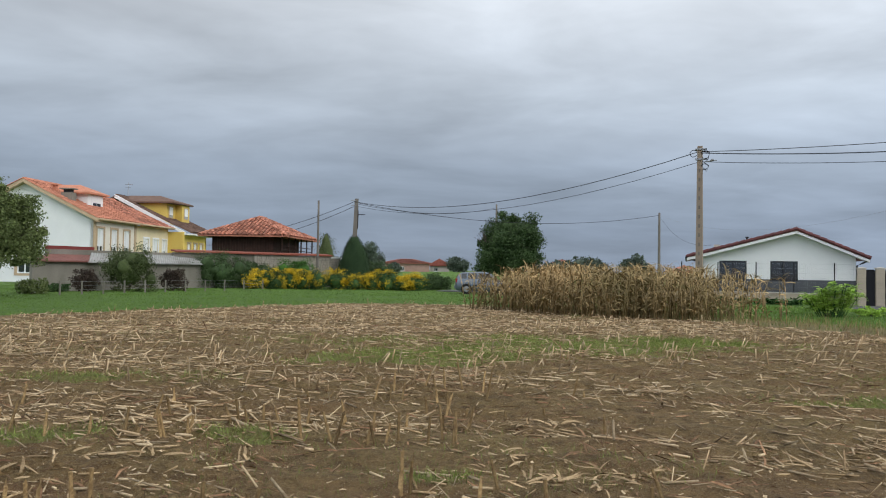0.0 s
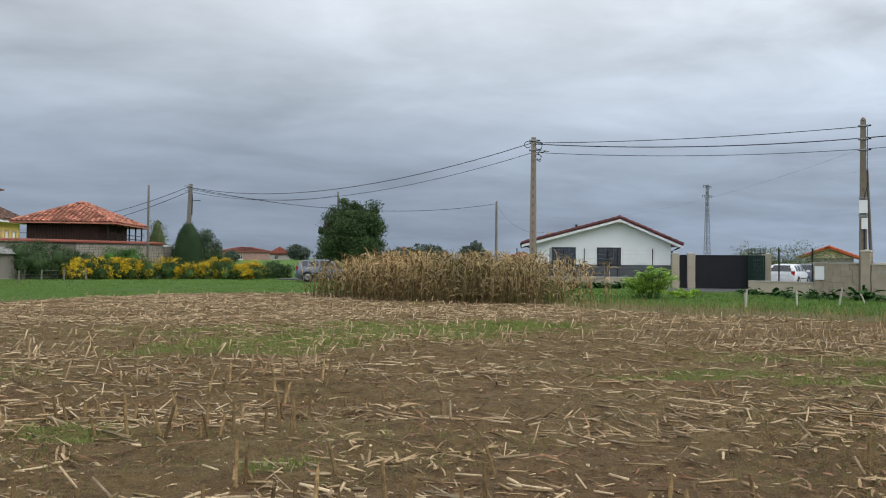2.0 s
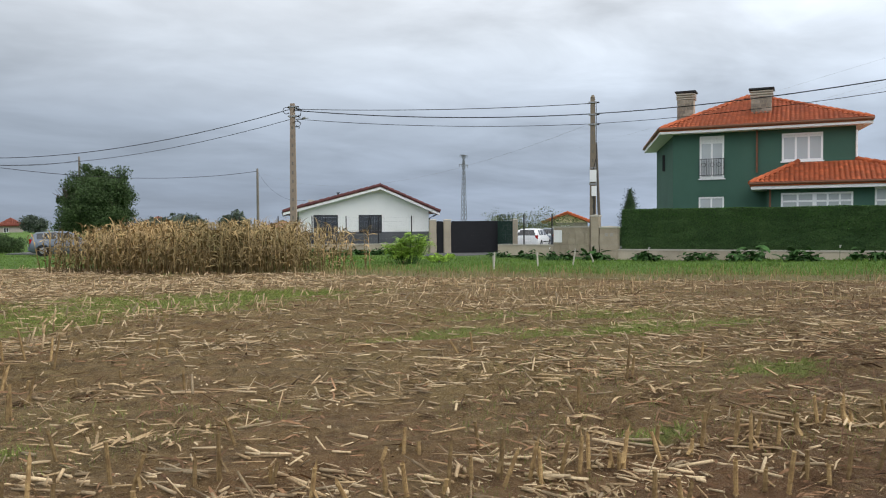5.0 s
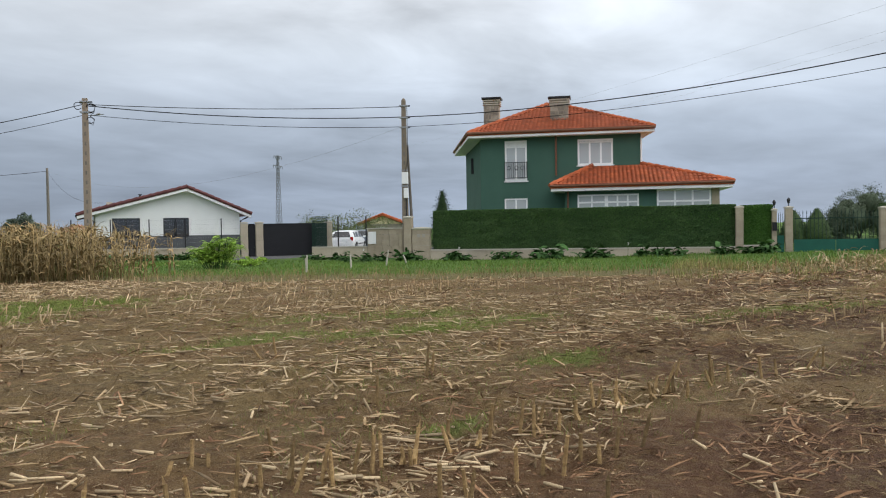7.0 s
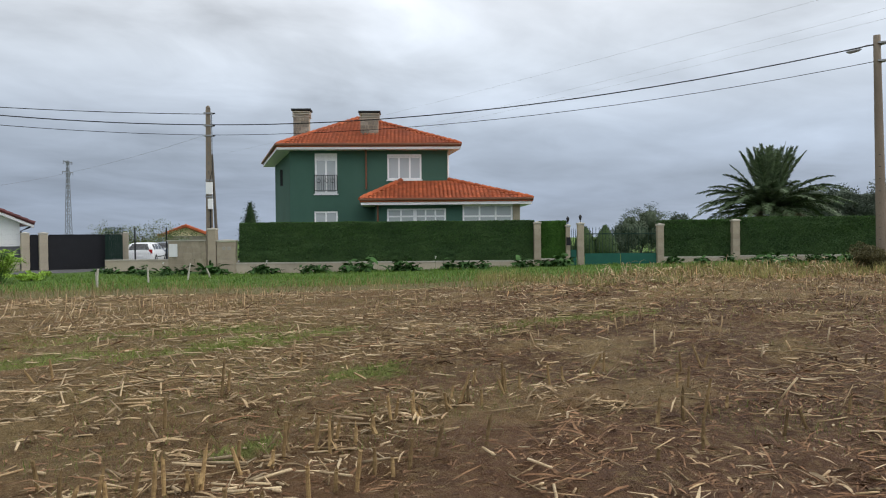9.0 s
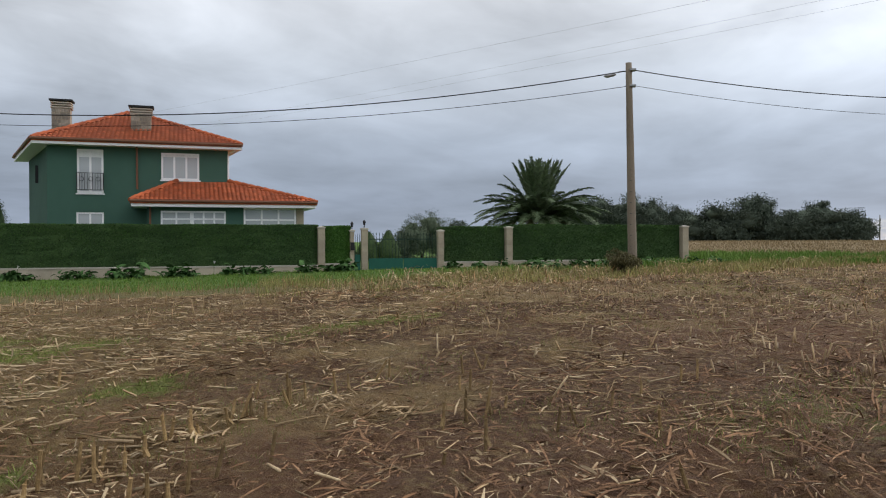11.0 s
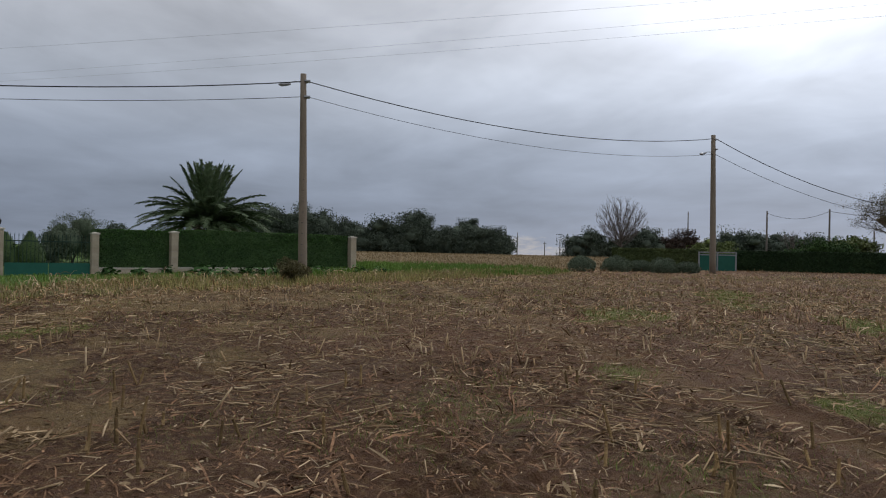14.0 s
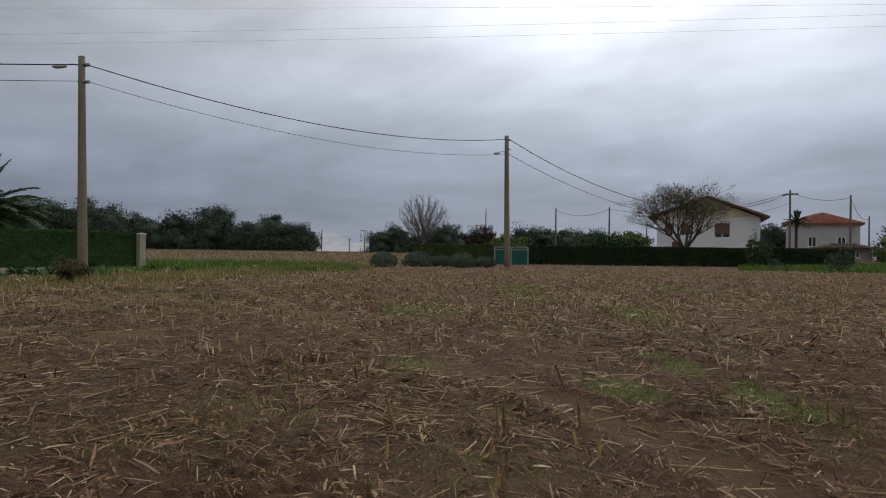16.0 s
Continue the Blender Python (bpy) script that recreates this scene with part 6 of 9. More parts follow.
def hedge(O, az, x0, x1, y0, y1, z0, z1, n, leaf, mat, label, seed, wob=0.06, fresh=0):
    """A clipped hedge: an uneven green body with small leaves standing out of its faces and top."""
    t = thing("hedge", facing(*O, 0, az), label, "hedge")
    g = np.random.RandomState(seed)
    b = Build()
    nx, nz, ny = max(2, int((x1 - x0) / 0.14)), max(4, int((z1 - z0) / 0.14)), max(2, int((y1 - y0) / 0.2))

    def sheet(f, n1, n2):
        o = len(b.v)
        for i in range(n1 + 1):
            for j in range(n2 + 1):
                b.v.append(f(i / n1, j / n2))
        for i in range(n1):
            for j in range(n2):
                b.f.append((o + i * (n2 + 1) + j, o + (i + 1) * (n2 + 1) + j, o + (i + 1) * (n2 + 1) + j + 1, o + i * (n2 + 1) + j + 1))

    def bulge(p, q):
        return wob * (float(vnoise(p * 1.1 + seed, q * 2.6)) * 1.2 + float(vnoise(p * 3 + seed, q * 9)) * 0.9 - 1.0)

    top = lambda x: z1 - 0.03 + 0.6 * bulge(x, seed)
    sheet(lambda u, v: (x0 + (x1 - x0) * u, y0 - bulge(x0 + (x1 - x0) * u, z0 + (z1 - z0) * v), z0 + (top(x0 + (x1 - x0) * u) - z0) * v), nx, nz)
    sheet(lambda u, v: (x0 + (x1 - x0) * u, y0 - (bulge(x0 + (x1 - x0) * u, z1) if v == 0 else 0) + (y1 - y0) * v, top(x0 + (x1 - x0) * u) + (0.4 * bulge(x0 + (x1 - x0) * u, v * 3) if 0 < v < 1 else 0)), nx, ny)
    sheet(lambda u, v: (x1 - (x1 - x0) * u, y1, z0 + (top(x1 - (x1 - x0) * u) - z0) * v), nx, 2)
    for xe in (x0, x1):
        sheet(lambda u, v: (xe, y0 + (y1 - y0) * u, z0 + (top(xe) - z0) * v), ny, nz)
    part("body", b, M[mat], t)
    a = g.uniform(0, 1, (n, 3))
    c = np.empty((n, 3))
    c[:, 0] = x0 + (x1 - x0) * a[:, 0]
    ontop = a[:, 1] < 0.22
    zz = z0 + (z1 - z0) * ((a[:, 1] - 0.22) / 0.78)
    c[:, 1] = np.where(ontop, y0 + (y1 - y0) * a[:, 2], y0 + wob - wob * 1.2 * vnoise(c[:, 0] * 1.1 + seed, zz * 2.6) - wob * 0.9 * vnoise(c[:, 0] * 3 + seed, zz * 9) - g.uniform(-0.02, 0.045, n))
    c[:, 2] = np.where(ontop, z1 - 0.06 + wob * (vnoise(c[:, 0] * 1.3 + seed, c[:, 0] * 0 + seed * 1.3) - 0.4) + g.uniform(0, 0.07, n), zz)
    part("leaves", leaf_mesh("leaves", c, leaf, M[mat], seed, 0.3, 0.55), M[mat], t)["kind"] = "stuff"
    if fresh:                                           # brighter leaves along the clipped top and some of the face
        m = int((x1 - x0) * fresh)
        px, py = g.uniform(x0, x1, m), y0 + (y1 - y0) * g.uniform(-0.05, 1, m) ** 2
        pz = z1 - 0.03 + wob * 0.6 * (vnoise(px * 1.1 + seed, px * 0 + seed * 2.6) - 0.4) + g.uniform(0, 0.08, m) ** 1.2
        q = int(m * 0.8)
        fx, fz = g.uniform(x0, x1, q), z0 + (z1 - z0) * (0.35 + 0.65 * np.sqrt(g.uniform(0, 1, q)))
        k = vnoise(fx * 0.9 + 4, fz * 4 + seed) > 0.5
        c = np.stack([np.concatenate([px, fx[k]]), np.concatenate([py, y0 - g.uniform(0.0, 0.07, k.sum())]), np.concatenate([pz, fz[k]])], 1)
        part("bright_top_leaves", leaf_mesh("bright_top_leaves", c, leaf * 0.9, M["leaf_hedge_bright"], seed + 50, 0.7, 0.4), M["leaf_hedge_bright"], t, "brighter green leaves, most near the top")["kind"] = "stuff"
    return t


hedge(WALL_O, WALL_AZ, 1.15, 14.30, 0.28, 1.2, 0.46, 2.27, 52000, 0.062, "leaf_hedge", "dense clipped dark green cypress hedge behind a low wall", 3, fresh=420)
hedge(WALL_O, WALL_AZ, 14.5, 15.72, 0.28, 1.0, 0.52, 2.22, 6000, 0.062, "leaf_hedge_bright", "short bright green clipped hedge", 4)
hedge(WALL_O, WALL_AZ, 19.88, 23.0, 0.28, 1.1, 0.55, 2.2, 12000, 0.062, "leaf_hedge", "clipped dark green hedge between stone piers", 5, fresh=420)
hedge(WALL_O, WALL_AZ, 23.2, 32.3, 0.28, 1.1, 0.58, 2.3, 34000, 0.062, "leaf_hedge", "long clipped dark green hedge behind a low wall", 6, fresh=420)
# far garden hedge in the east


def far_hedge():
    a, b = pol(125.0, 62), pol(140.3, 64)
    az = math.degrees(math.atan2(b.x - a.x, b.y - a.y)) - 90
    ln = math.hypot(b.x - a.x, b.y - a.y)
    hedge((a.x, a.y), az, 0, ln, 0, 1.2, 0.3, 2.2, 22000, 0.13, "leaf_cypress", "long dark clipped hedge at the field edge", 7)
    c, d = pol(140.9, 66), pol(146.5, 70)
    az = math.degrees(math.atan2(d.x - c.x, d.y - c.y)) - 90
    hedge((c.x, c.y), az, 0, math.hypot(d.x - c.x, d.y - c.y), 0, 1.2, 0.3, 2.25, 8000, 0.13, "leaf_cypress", "dark clipped hedge beside a far garden", 8)
    c, d = pol(116.7, 66), pol(122.9, 66)
    az = math.degrees(math.atan2(d.x - c.x, d.y - c.y)) - 90
    hedge((c.x, c.y), az, 0, math.hypot(d.x - c.x, d.y - c.y), 0, 2.0, 0.3, 2.3, 8000, 0.13, "leaf_olive_dark", "low green clipped hedge in a far garden", 9)


far_hedge()

# trees and shrubs on the left
v = pol(-22.3, 40)
dense_tree("tree", v.x, v.y, 5.1, [(0.2, 0, 3.3, 1.8, 1.7, 1.3), (1.3, 0, 3.0, 1.25, 1.2, 0.95), (0.5, 0.2, 4.2, 1.35, 1.3, 0.85), (-1.2, 0, 3.0, 1.5, 1.4, 1.3), (1.3, 0, 2.1, 1.0, 1.0, 0.55), (1.9, 0, 2.7, 0.7, 0.7, 0.5), (1.1, 0, 3.9, 0.9, 0.9, 0.6), (0.2, -0.4, 2.0, 0.9, 0.9, 0.5)], 46000, 0.115, 0.40, "leaf_olive", "small rounded olive-green garden tree", 11, 0.11, 1.5, 0.35)
v = pol(13.1, 80)
dense_tree("tree", v.x, v.y, 8.0, [(0.7, 0, 4.0, 2.5, 2.4, 2.2), (1.6, 0, 5.6, 1.75, 1.8, 1.35), (0.2, 0, 6.0, 1.5, 1.5, 1.1), (-1.7, 0, 2.6, 1.5, 1.5, 1.4), (-1.1, 0, 4.1, 1.35, 1.3, 1.2), (2.8, 0, 4.6, 1.2, 1.3, 1.35), (2.8, 0, 3.1, 1.2, 1.2, 0.95), (0.6, -1.2, 2.4, 2.0, 1.4, 1.2), (-0.6, 0, 5.3, 1.2, 1.2, 1.1)], 64000, 0.18, 0.60, "leaf_dark", "large dense dark green round tree beside the lane", 12, 0.3, 1.5, 0.62)
v = pol(15.3, 80)
tree("bare_shrub", v.x, v.y, 3.4, [(0, 0, 2.0, 1.2, 1.2, 1.4)], 500, 0.12, "twig", "thin leafless grey shrub", 13, 0.08, "shrub")
v = pol(1.95, 63.5)
spire("cypress", v.x, v.y, 4.15, 1.32, "leaf_cypress", "dark dense dome-shaped cypress", 14, 18000, 0.075, (0.92, 1.0, 1.0, 0.97, 0.92, 0.86, 0.79, 0.70, 0.58, 0.42, 0.18), 0.03)
v = pol(2.95, 72)
dense_tree("tree", v.x, v.y, 3.9, [(0, 0, 2.9, 0.8, 1.0, 0.8), (0.5, 0, 2.0, 0.8, 1.0, 0.9), (-0.4, 0, 1.8, 0.8, 1.1, 0.9), (0.6, 0, 2.7, 0.45, 0.6, 0.5)], 7000, 0.14, 0.4, "leaf_grey", "grey-green tree behind a cypress", 15, 0.14, None, 0.7)
v = pol(-0.1, 75)
spire("conifer", v.x, v.y, 4.7, 1.35, "leaf_olive_dark", "young green conifer behind the wall", 16, 4200, 0.16, (1.0, 0.95, 0.8, 0.9, 0.66, 0.74, 0.5, 0.52, 0.3, 0.24, 0.05), 0.22)
for k, (az, d, rx, h, mat, lab) in enumerate(((-13.6, 48.4, 1.75, 2.55, "leaf_olive_dark", "tall olive-green shrub against a grey wall"), (-16.3, 48.0, 1.0, 1.3, "leaf_red", "dark red-leaved shrub by the fence"), (-10.7, 51.4, 1.05, 1.45, "leaf_red", "dark purple-leaved shrub by the fence"),
                                        (-7.3, 57.4, 2.2, 2.6, "leaf_dark", "wide dark green shrub at the wall corner"), (-4.9, 59.2, 1.6, 2.0, "leaf_dark", "dark green shrub behind yellow flowers"), (-2.3, 60.5, 1.4, 2.25, "leaf_hedge_bright", "fresh green shrub in front of a stone wall"),
                                        (3.6, 65.0, 1.5, 2.1, "leaf_dark", "dark shrub beside a cypress"), (-19.3, 44.0, 0.9, 0.9, "leaf_olive", "pale flowering garden shrub"), (-17.9, 47.0, 0.8, 0.5, "leaf_shrub", "low green plant by a grey wall"),
                                        (8.3, 60.0, 1.2, 1.15, "leaf_dark", "dark low shrub beside the lane"), (7.6, 59.0, 0.9, 0.9, "leaf_dark", "dark low shrub beside the lane"))):
    v = pol(az, d)
    shrub(v.x, v.y, rx, rx * 0.8, h, int(6500 * rx), 0.085, mat, lab, 30 + k, extra=("flower_white", 60, 0.09) if k == 7 else None, solid=k not in (1, 2, 7, 8), lumps=9)
# the row of yellow-flowered shrubs: bearing, half width, height, share of flowers
for k, (az, rx, h, amount) in enumerate(((-5.0, 0.85, 1.35, 0.95), (-3.75, 0.95, 1.62, 0.28), (-2.6, 0.8, 1.5, 0.5), (-1.75, 0.8, 1.45, 0.95), (-0.6, 0.9, 1.5, 0.2), (0.75, 1.15, 1.5, 0.9), (2.05, 0.8, 1.15, 0.6), (3.25, 1.0, 1.35, 0.85), (4.2, 1.15, 1.55, 0.95), (5.3, 0.7, 0.95, 0.25), (6.45, 1.05, 1.2, 0.6))):
    v = pol(az, 56.0 + 0.2 * k)
    flower_dome(v.x, v.y, rx * 0.94, 0.85, h * 0.95, 60 + k, amount - 0.14, "rounded shrub covered in yellow flowers" if amount > 0.55 else "rounded green shrub with scattered yellow flowers")
# far trees between the houses, in the leaf colour paled for haze
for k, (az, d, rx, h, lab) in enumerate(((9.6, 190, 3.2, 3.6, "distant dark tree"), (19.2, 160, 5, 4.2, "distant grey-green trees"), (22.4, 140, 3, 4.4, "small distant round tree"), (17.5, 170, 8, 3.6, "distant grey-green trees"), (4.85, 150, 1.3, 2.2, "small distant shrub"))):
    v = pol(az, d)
    shrub(v.x, v.y, rx, 3, h, 2600, 0.5, "leaf_hazy", lab + " behind the fields", 80 + k, name="tree", category="tree", solid=True)
# behind the driveway
v = pol(44.3, 62)
shrub(v.x, v.y, 4.6, 2.0, 3.0, 11000, 0.11, "leaf_olive", "thin brownish-green shrub behind parked cars", 90, lumps=16)
v = pol(51.1, 62)
spire("conifer", v.x, v.y, 4.4, 0.85, "leaf_cypress", "dark pointed conifer behind a hedge", 91, 6000, 0.13, (1.0, 1.0, 0.86, 0.9, 0.72, 0.74, 0.56, 0.5, 0.34, 0.22, 0.04), 0.2)
for k, x in enumerate((1.2, 0.3)):
    px, py = at(WALL_O, WALL_AZ, 1.4 + k * 0.9, 1.6)
    shrub(px, py, 0.9, 0.6, 2.5, 2200, 0.1, "leaf_hedge", "loose dark green shrub above a stone pier", 93 + k)
# garden behind the green gate
for k, (az, d, rx, h, mat, lab) in enumerate(((79.3, 50, 1.7, 2.9, "leaf_sage", "airy grey-green olive tree behind the gate"), (78.2, 49, 1.0, 2.2, "leaf_sage", "airy grey-green shrub behind the gate"), (82.0, 50, 0.6, 2.8, "leaf_grey", "slender grey-green shrub behind the hedge"), (80.6, 52, 1.0, 1.7, "leaf_dark", "dark shrub behind the gate"))):
    v = pol(az, d)
    shrub(v.x, v.y, rx, rx, h, int(7000 * rx), 0.075, mat, lab, 100 + k, lumps=12, solid=True)
for k, (az, d, r, h) in enumerate(((73.9, 47, 0.62, 1.5), (75.5, 46, 0.72, 1.72), (76.9, 46, 0.72, 1.78))):
    v = pol(az, d)
    spire("cone_shrub", v.x, v.y, h, r, "leaf_dark", "clipped dark cone shrub behind the gate", 115 + k, 3200, 0.07, (0.85, 1.0, 1.0, 0.95, 0.88, 0.8, 0.68, 0.55, 0.4, 0.26, 0.1), 0.04)
# in front of the third pole
shrub(30.7, -2.25, 1.3, 0.8, 0.85, 9000, 0.07, "dead_shrub", "dead brown overgrown shrub at a pole's foot", 110)
# far trees in the east, most in the leaf colour paled for haze
def grove(az, d, width, h, seed, mat="leaf_hazy", n=12500, leaf=0.51, label="dark wind-shaped tree at a far field edge", deep=4.0):
    """A broad far tree: short trunk, many uneven cushions of leaves down to the ground."""
    v = pol(az, d)
    g = random.Random(seed)
    blobs = []
    for k in range(11):
        u = g.uniform(-0.5, 0.5)
        top = h * (1 - 1.1 * abs(u) ** 1.7) * g.uniform(0.6, 1.03)
        s = g.uniform(0.16, 0.25) * width
        blobs.append((u * width, g.uniform(-0.5, 0.5) * deep, top - 0.12 * h, s, s, h * g.uniform(0.15, 0.24)))
        blobs.append(((k / 10 - 0.5) * width * 0.95, g.uniform(-0.4, 0.4) * deep, h * 0.17, width * 0.15, width * 0.12, h * 0.25))
        blobs.append((u * width * 1.05, g.uniform(-0.5, 0.5) * deep, top * g.uniform(0.2, 0.55), s * 1.1, s, h * 0.22))
    dense_tree("tree", v.x, v.y, h, blobs, n, leaf, leaf * 3.2, mat, label, seed, 0.25, h * 0.25, 0.66, az, 4)


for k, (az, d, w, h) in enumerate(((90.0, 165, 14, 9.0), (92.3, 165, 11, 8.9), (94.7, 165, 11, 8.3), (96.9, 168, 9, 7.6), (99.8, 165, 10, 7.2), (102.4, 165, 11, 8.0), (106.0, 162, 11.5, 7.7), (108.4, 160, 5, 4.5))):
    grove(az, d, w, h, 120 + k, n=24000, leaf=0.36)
for k, (az, d, w, h, mat) in enumerate(((114.8, 120, 5, 4.3, "leaf_hazy"), (116.6, 128, 7, 3.4, "leaf_hazy"), (119.1, 122, 6, 4.7, "leaf_hazy"), (121.4, 122, 3.6, 4.6, "leaf_red"), (123.4, 110, 4, 3.4, "leaf_olive"), (125.2, 116, 5.5, 4.6, "leaf_hazy"), (127.6, 118, 6.5, 4.3, "leaf_hazy"), (129.3, 118, 4.5, 4.4, "leaf_hazy"), (131.9, 95, 7, 2.8, "leaf_olive"), (130.3, 90, 4, 2.8, "leaf_shrub"), (141.9, 130, 5, 5.2, "leaf_hazy"), (149.6, 95, 5, 4.6, "leaf_olive"))):
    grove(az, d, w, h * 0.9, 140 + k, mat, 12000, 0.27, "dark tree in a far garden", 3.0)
for k, (az, d, rx, h) in enumerate(((114.6, 51, 0.98, 1.62), (117.0, 52, 1.2, 1.72), (118.75, 54, 0.62, 1.25), (120.3, 52, 0.9, 1.6), (121.9, 53, 0.62, 1.2))):
    v = pol(az, d)
    cushion(v.x, v.y, rx * 1.05, 0.85, h * 0.60, 9000, 0.07, "leaf_sage", "low cushion-shaped grey-green shrub", 160 + k)
v = pol(140.7, 61.5)
shrub(v.x, v.y, 1.3, 1.2, 2.9, 3600, 0.13, "leaf_dark", "dark upright shrub at a hedge end", 170)
v = pol(141.8, 60.5)
shrub(v.x, v.y, 0.8, 0.8, 0.8, 1200, 0.11, "leaf_grey", "small grey-green shrub beside a hedge", 171)
v = pol(145.6, 56)
shrub(v.x, v.y, 1.2, 1.0, 1.6, 1500, 0.11, "leaf_grey", "thin grey-brown shrub in a meadow", 172)


def bare_tree(x, y, h, label, seed, r=0.2, first=5, spread=0.5, mat="twig", fork=0.16, depth=5):
    t = thing("bare_tree", pose(x, y, H(x, y)), label, "tree")
    g = random.Random(seed)
    b, tips = Build(), []
    b.tube([(0, 0, -0.3), (0, 0, h * fork)], [r * 1.2, r], 8, False)
    for k in range(first):
        a = 6.28 * k / first + g.uniform(-0.4, 0.4)
        grow(b, (0, 0, h * fork * 0.95), (math.cos(a) * spread, math.sin(a) * spread, 1), h * 0.30, r * 0.6, depth - 1, g, tips, spread * 0.75, (3, 4))
    part("crown", b, M[mat], t)["kind"] = "stuff"
    return t, tips


def upright_tree(x, y, h, label, seed):
    """A leafless tree with a leader and an oval crown of fine rising branches."""
    t = thing("bare_tree", pose(x, y, H(x, y)), label, "tree")
    g = random.Random(seed)
    part("trunk", Build().tube([(0, 0, -0.3), (0.05, 0, h * 0.3), (0.0, 0.05, h * 0.55)], [0.22, 0.16, 0.07], 8), M["twig"], t)
    b = Build()
    for k in range(64):
        # limbs fan out from the trunk to a rounded crown
        up = 1 - 1.45 * (k + 0.5) / 64
        a = 2.4 * k + g.uniform(-0.3, 0.3)
        flat = math.sqrt(max(0.0, 1 - up * up)) * g.uniform(0.82, 1.03)
        end = Vector((math.cos(a) * flat * h * 0.43, math.sin(a) * flat * h * 0.43, h * (0.655 + 0.335 * up * g.uniform(0.88, 1.02))))
        p = Vector((0.03, 0.02, h * g.uniform(0.16, 0.34) + 0.14 * h * max(0, up)))
        ln = (end - p).length
        pts = []
        for q in range(6):
            f = q / 5
            c = p.lerp(end, f)
            c.z -= h * 0.07 * math.sin(f * 3.14) * flat
            c += Vector((g.uniform(-1, 1), g.uniform(-1, 1), 0)) * 0.08 * f
            pts.append(c)
        b.tube(pts, [0.055, 0.045, 0.036, 0.028, 0.02, 0.012], 4, False)
        for s in range(14):
            q = g.uniform(0.25, 1.0) * 5
            i = min(int(q), 4)
            c = pts[i].lerp(pts[i + 1], q - i)
            d = (pts[i + 1] - pts[i]).normalized() + Vector((g.uniform(-1, 1), g.uniform(-1, 1), g.uniform(-0.1, 0.9))) * 0.8
            e = c + d.normalized() * ln * g.uniform(0.12, 0.24)
            b.tube([c, e], [0.016, 0.007], 3, False)
            for r in range(2):
                m = c.lerp(e, g.uniform(0.4, 0.8))
                b.tube([m, m + (d.normalized() + Vector((g.uniform(-1, 1), g.uniform(-1, 1), g.uniform(0, 1))) * 0.6).normalized() * ln * 0.14], [0.009, 0.005], 3, False)
    part("crown", b, M["twig"], t)["kind"] = "stuff"


v = pol(117.35, 118)
upright_tree(v.x, v.y, 8.6, "tall leafless grey tree with upright branches", 5)
v = pol(136.0, 78)
bt, tips = bare_tree(v.x, v.y, 9.0, "spreading tree with few brown leaves before a house", 8, 0.22, 9, 1.0, "bark", 0.13, 5)
c = np.array([(p.x, p.y, p.z) for p in tips])
gr = np.random.RandomState(3)
c = c[(c[:, 2] < np.quantile(c[:, 2], 0.97))]
c = c[gr.randint(0, len(c), 22000)] + np.clip(gr.normal(0, 0.2, (22000, 3)), -0.36, 0.36)
part("leaves", leaf_mesh("leaves", c, 0.10, M["dead_shrub"], 4), M["dead_shrub"], bt)["kind"] = "stuff"
v = pol(128.6, 110)
bare_tree(v.x, v.y, 4.4, "small leafless tree in a far garden", 9, 0.12, 5, 0.7, "twig", 0.25, 4)


def palm(x, y, foot, trunk_h, L, n, label, seed, r=0.35):
    """A palm: ringed trunk and arching fronds with many leaflets."""
    t = thing("palm_tree", pose(x, y, foot), label, "palm tree")
    g = random.Random(seed)
    zs = np.linspace(0, trunk_h, 14)
    part("trunk", Build().tube([(0, 0, z - 0.2) for z in zs], [r * (1.0 + 0.12 * (i % 2)) for i in range(14)], 10), M["bark"], t)
    for k in range(n):
        a = 2.4 * k
        f = k / n
        young = f < 0.33                                          # stiff upright heart, then an arching skirt
        e0 = (88 - 62 * f if young else 53 - 82 * (f - 0.33)) + g.uniform(-5, 5)
        fall = (8 + 40 * f if young else 50 + 14 * f) + g.uniform(-6, 8)
        ln = L * g.uniform(0.92, 1.05) * (0.85 if young else 0.84 + 0.2 * min(1, (f - 0.33) * 3))
        p = Vector((math.cos(a) * r * 0.5, math.sin(a) * r * 0.5, trunk_h + 0.25 * (1 - f)))
        pts = [p.copy()]
        seg = 11
        for s in range(seg):
            el = radians(e0 - fall * ((s + 0.5) / seg) ** 1.3)
            p = p + Vector((math.cos(a) * math.cos(el), math.sin(a) * math.cos(el), math.sin(el))) * ln / seg
            pts.append(p.copy())
        b = Build()
        b.tube(pts, [0.032 * (1 - 0.075 * i) for i in range(seg + 1)], 4, False)
        side = Vector((-math.sin(a), math.cos(a), 0))
        m = seg * 6
        for s in range(4, m):
            q = s / m
            i = min(int(q * seg), seg - 1)
            c = pts[i].lerp(pts[i + 1], q * seg - i)
            ax = (pts[i + 1] - pts[i]).normalized()
            w = ln * 0.140 * math.sin(math.pi * min(1, 0.22 + q * 0.70)) + 0.06
            for sg in (-1, 1):
                tip = c + side * sg * w * 0.66 + ax * w * 0.70 + Vector((0, 0, w * g.uniform(-0.35, 0.2)))
                mid = c.lerp(tip, 0.5) + Vector((0, 0, 0.04))
                b.add([c - ax * 0.032, c + ax * 0.032, mid + ax * 0.027, tip, mid - ax * 0.027], [(0, 1, 2, 3, 4)])
        part("frond", b, M["palm_leaf" if f < 0.94 else "palm_dead"], t)
    return t


v = pol(87.9, 44)
palm(v.x, v.y, 0.45, 2.25, 3.78, 102, "large green date palm with arching fronds", 2, 0.42)
v = pol(143.1, 92)
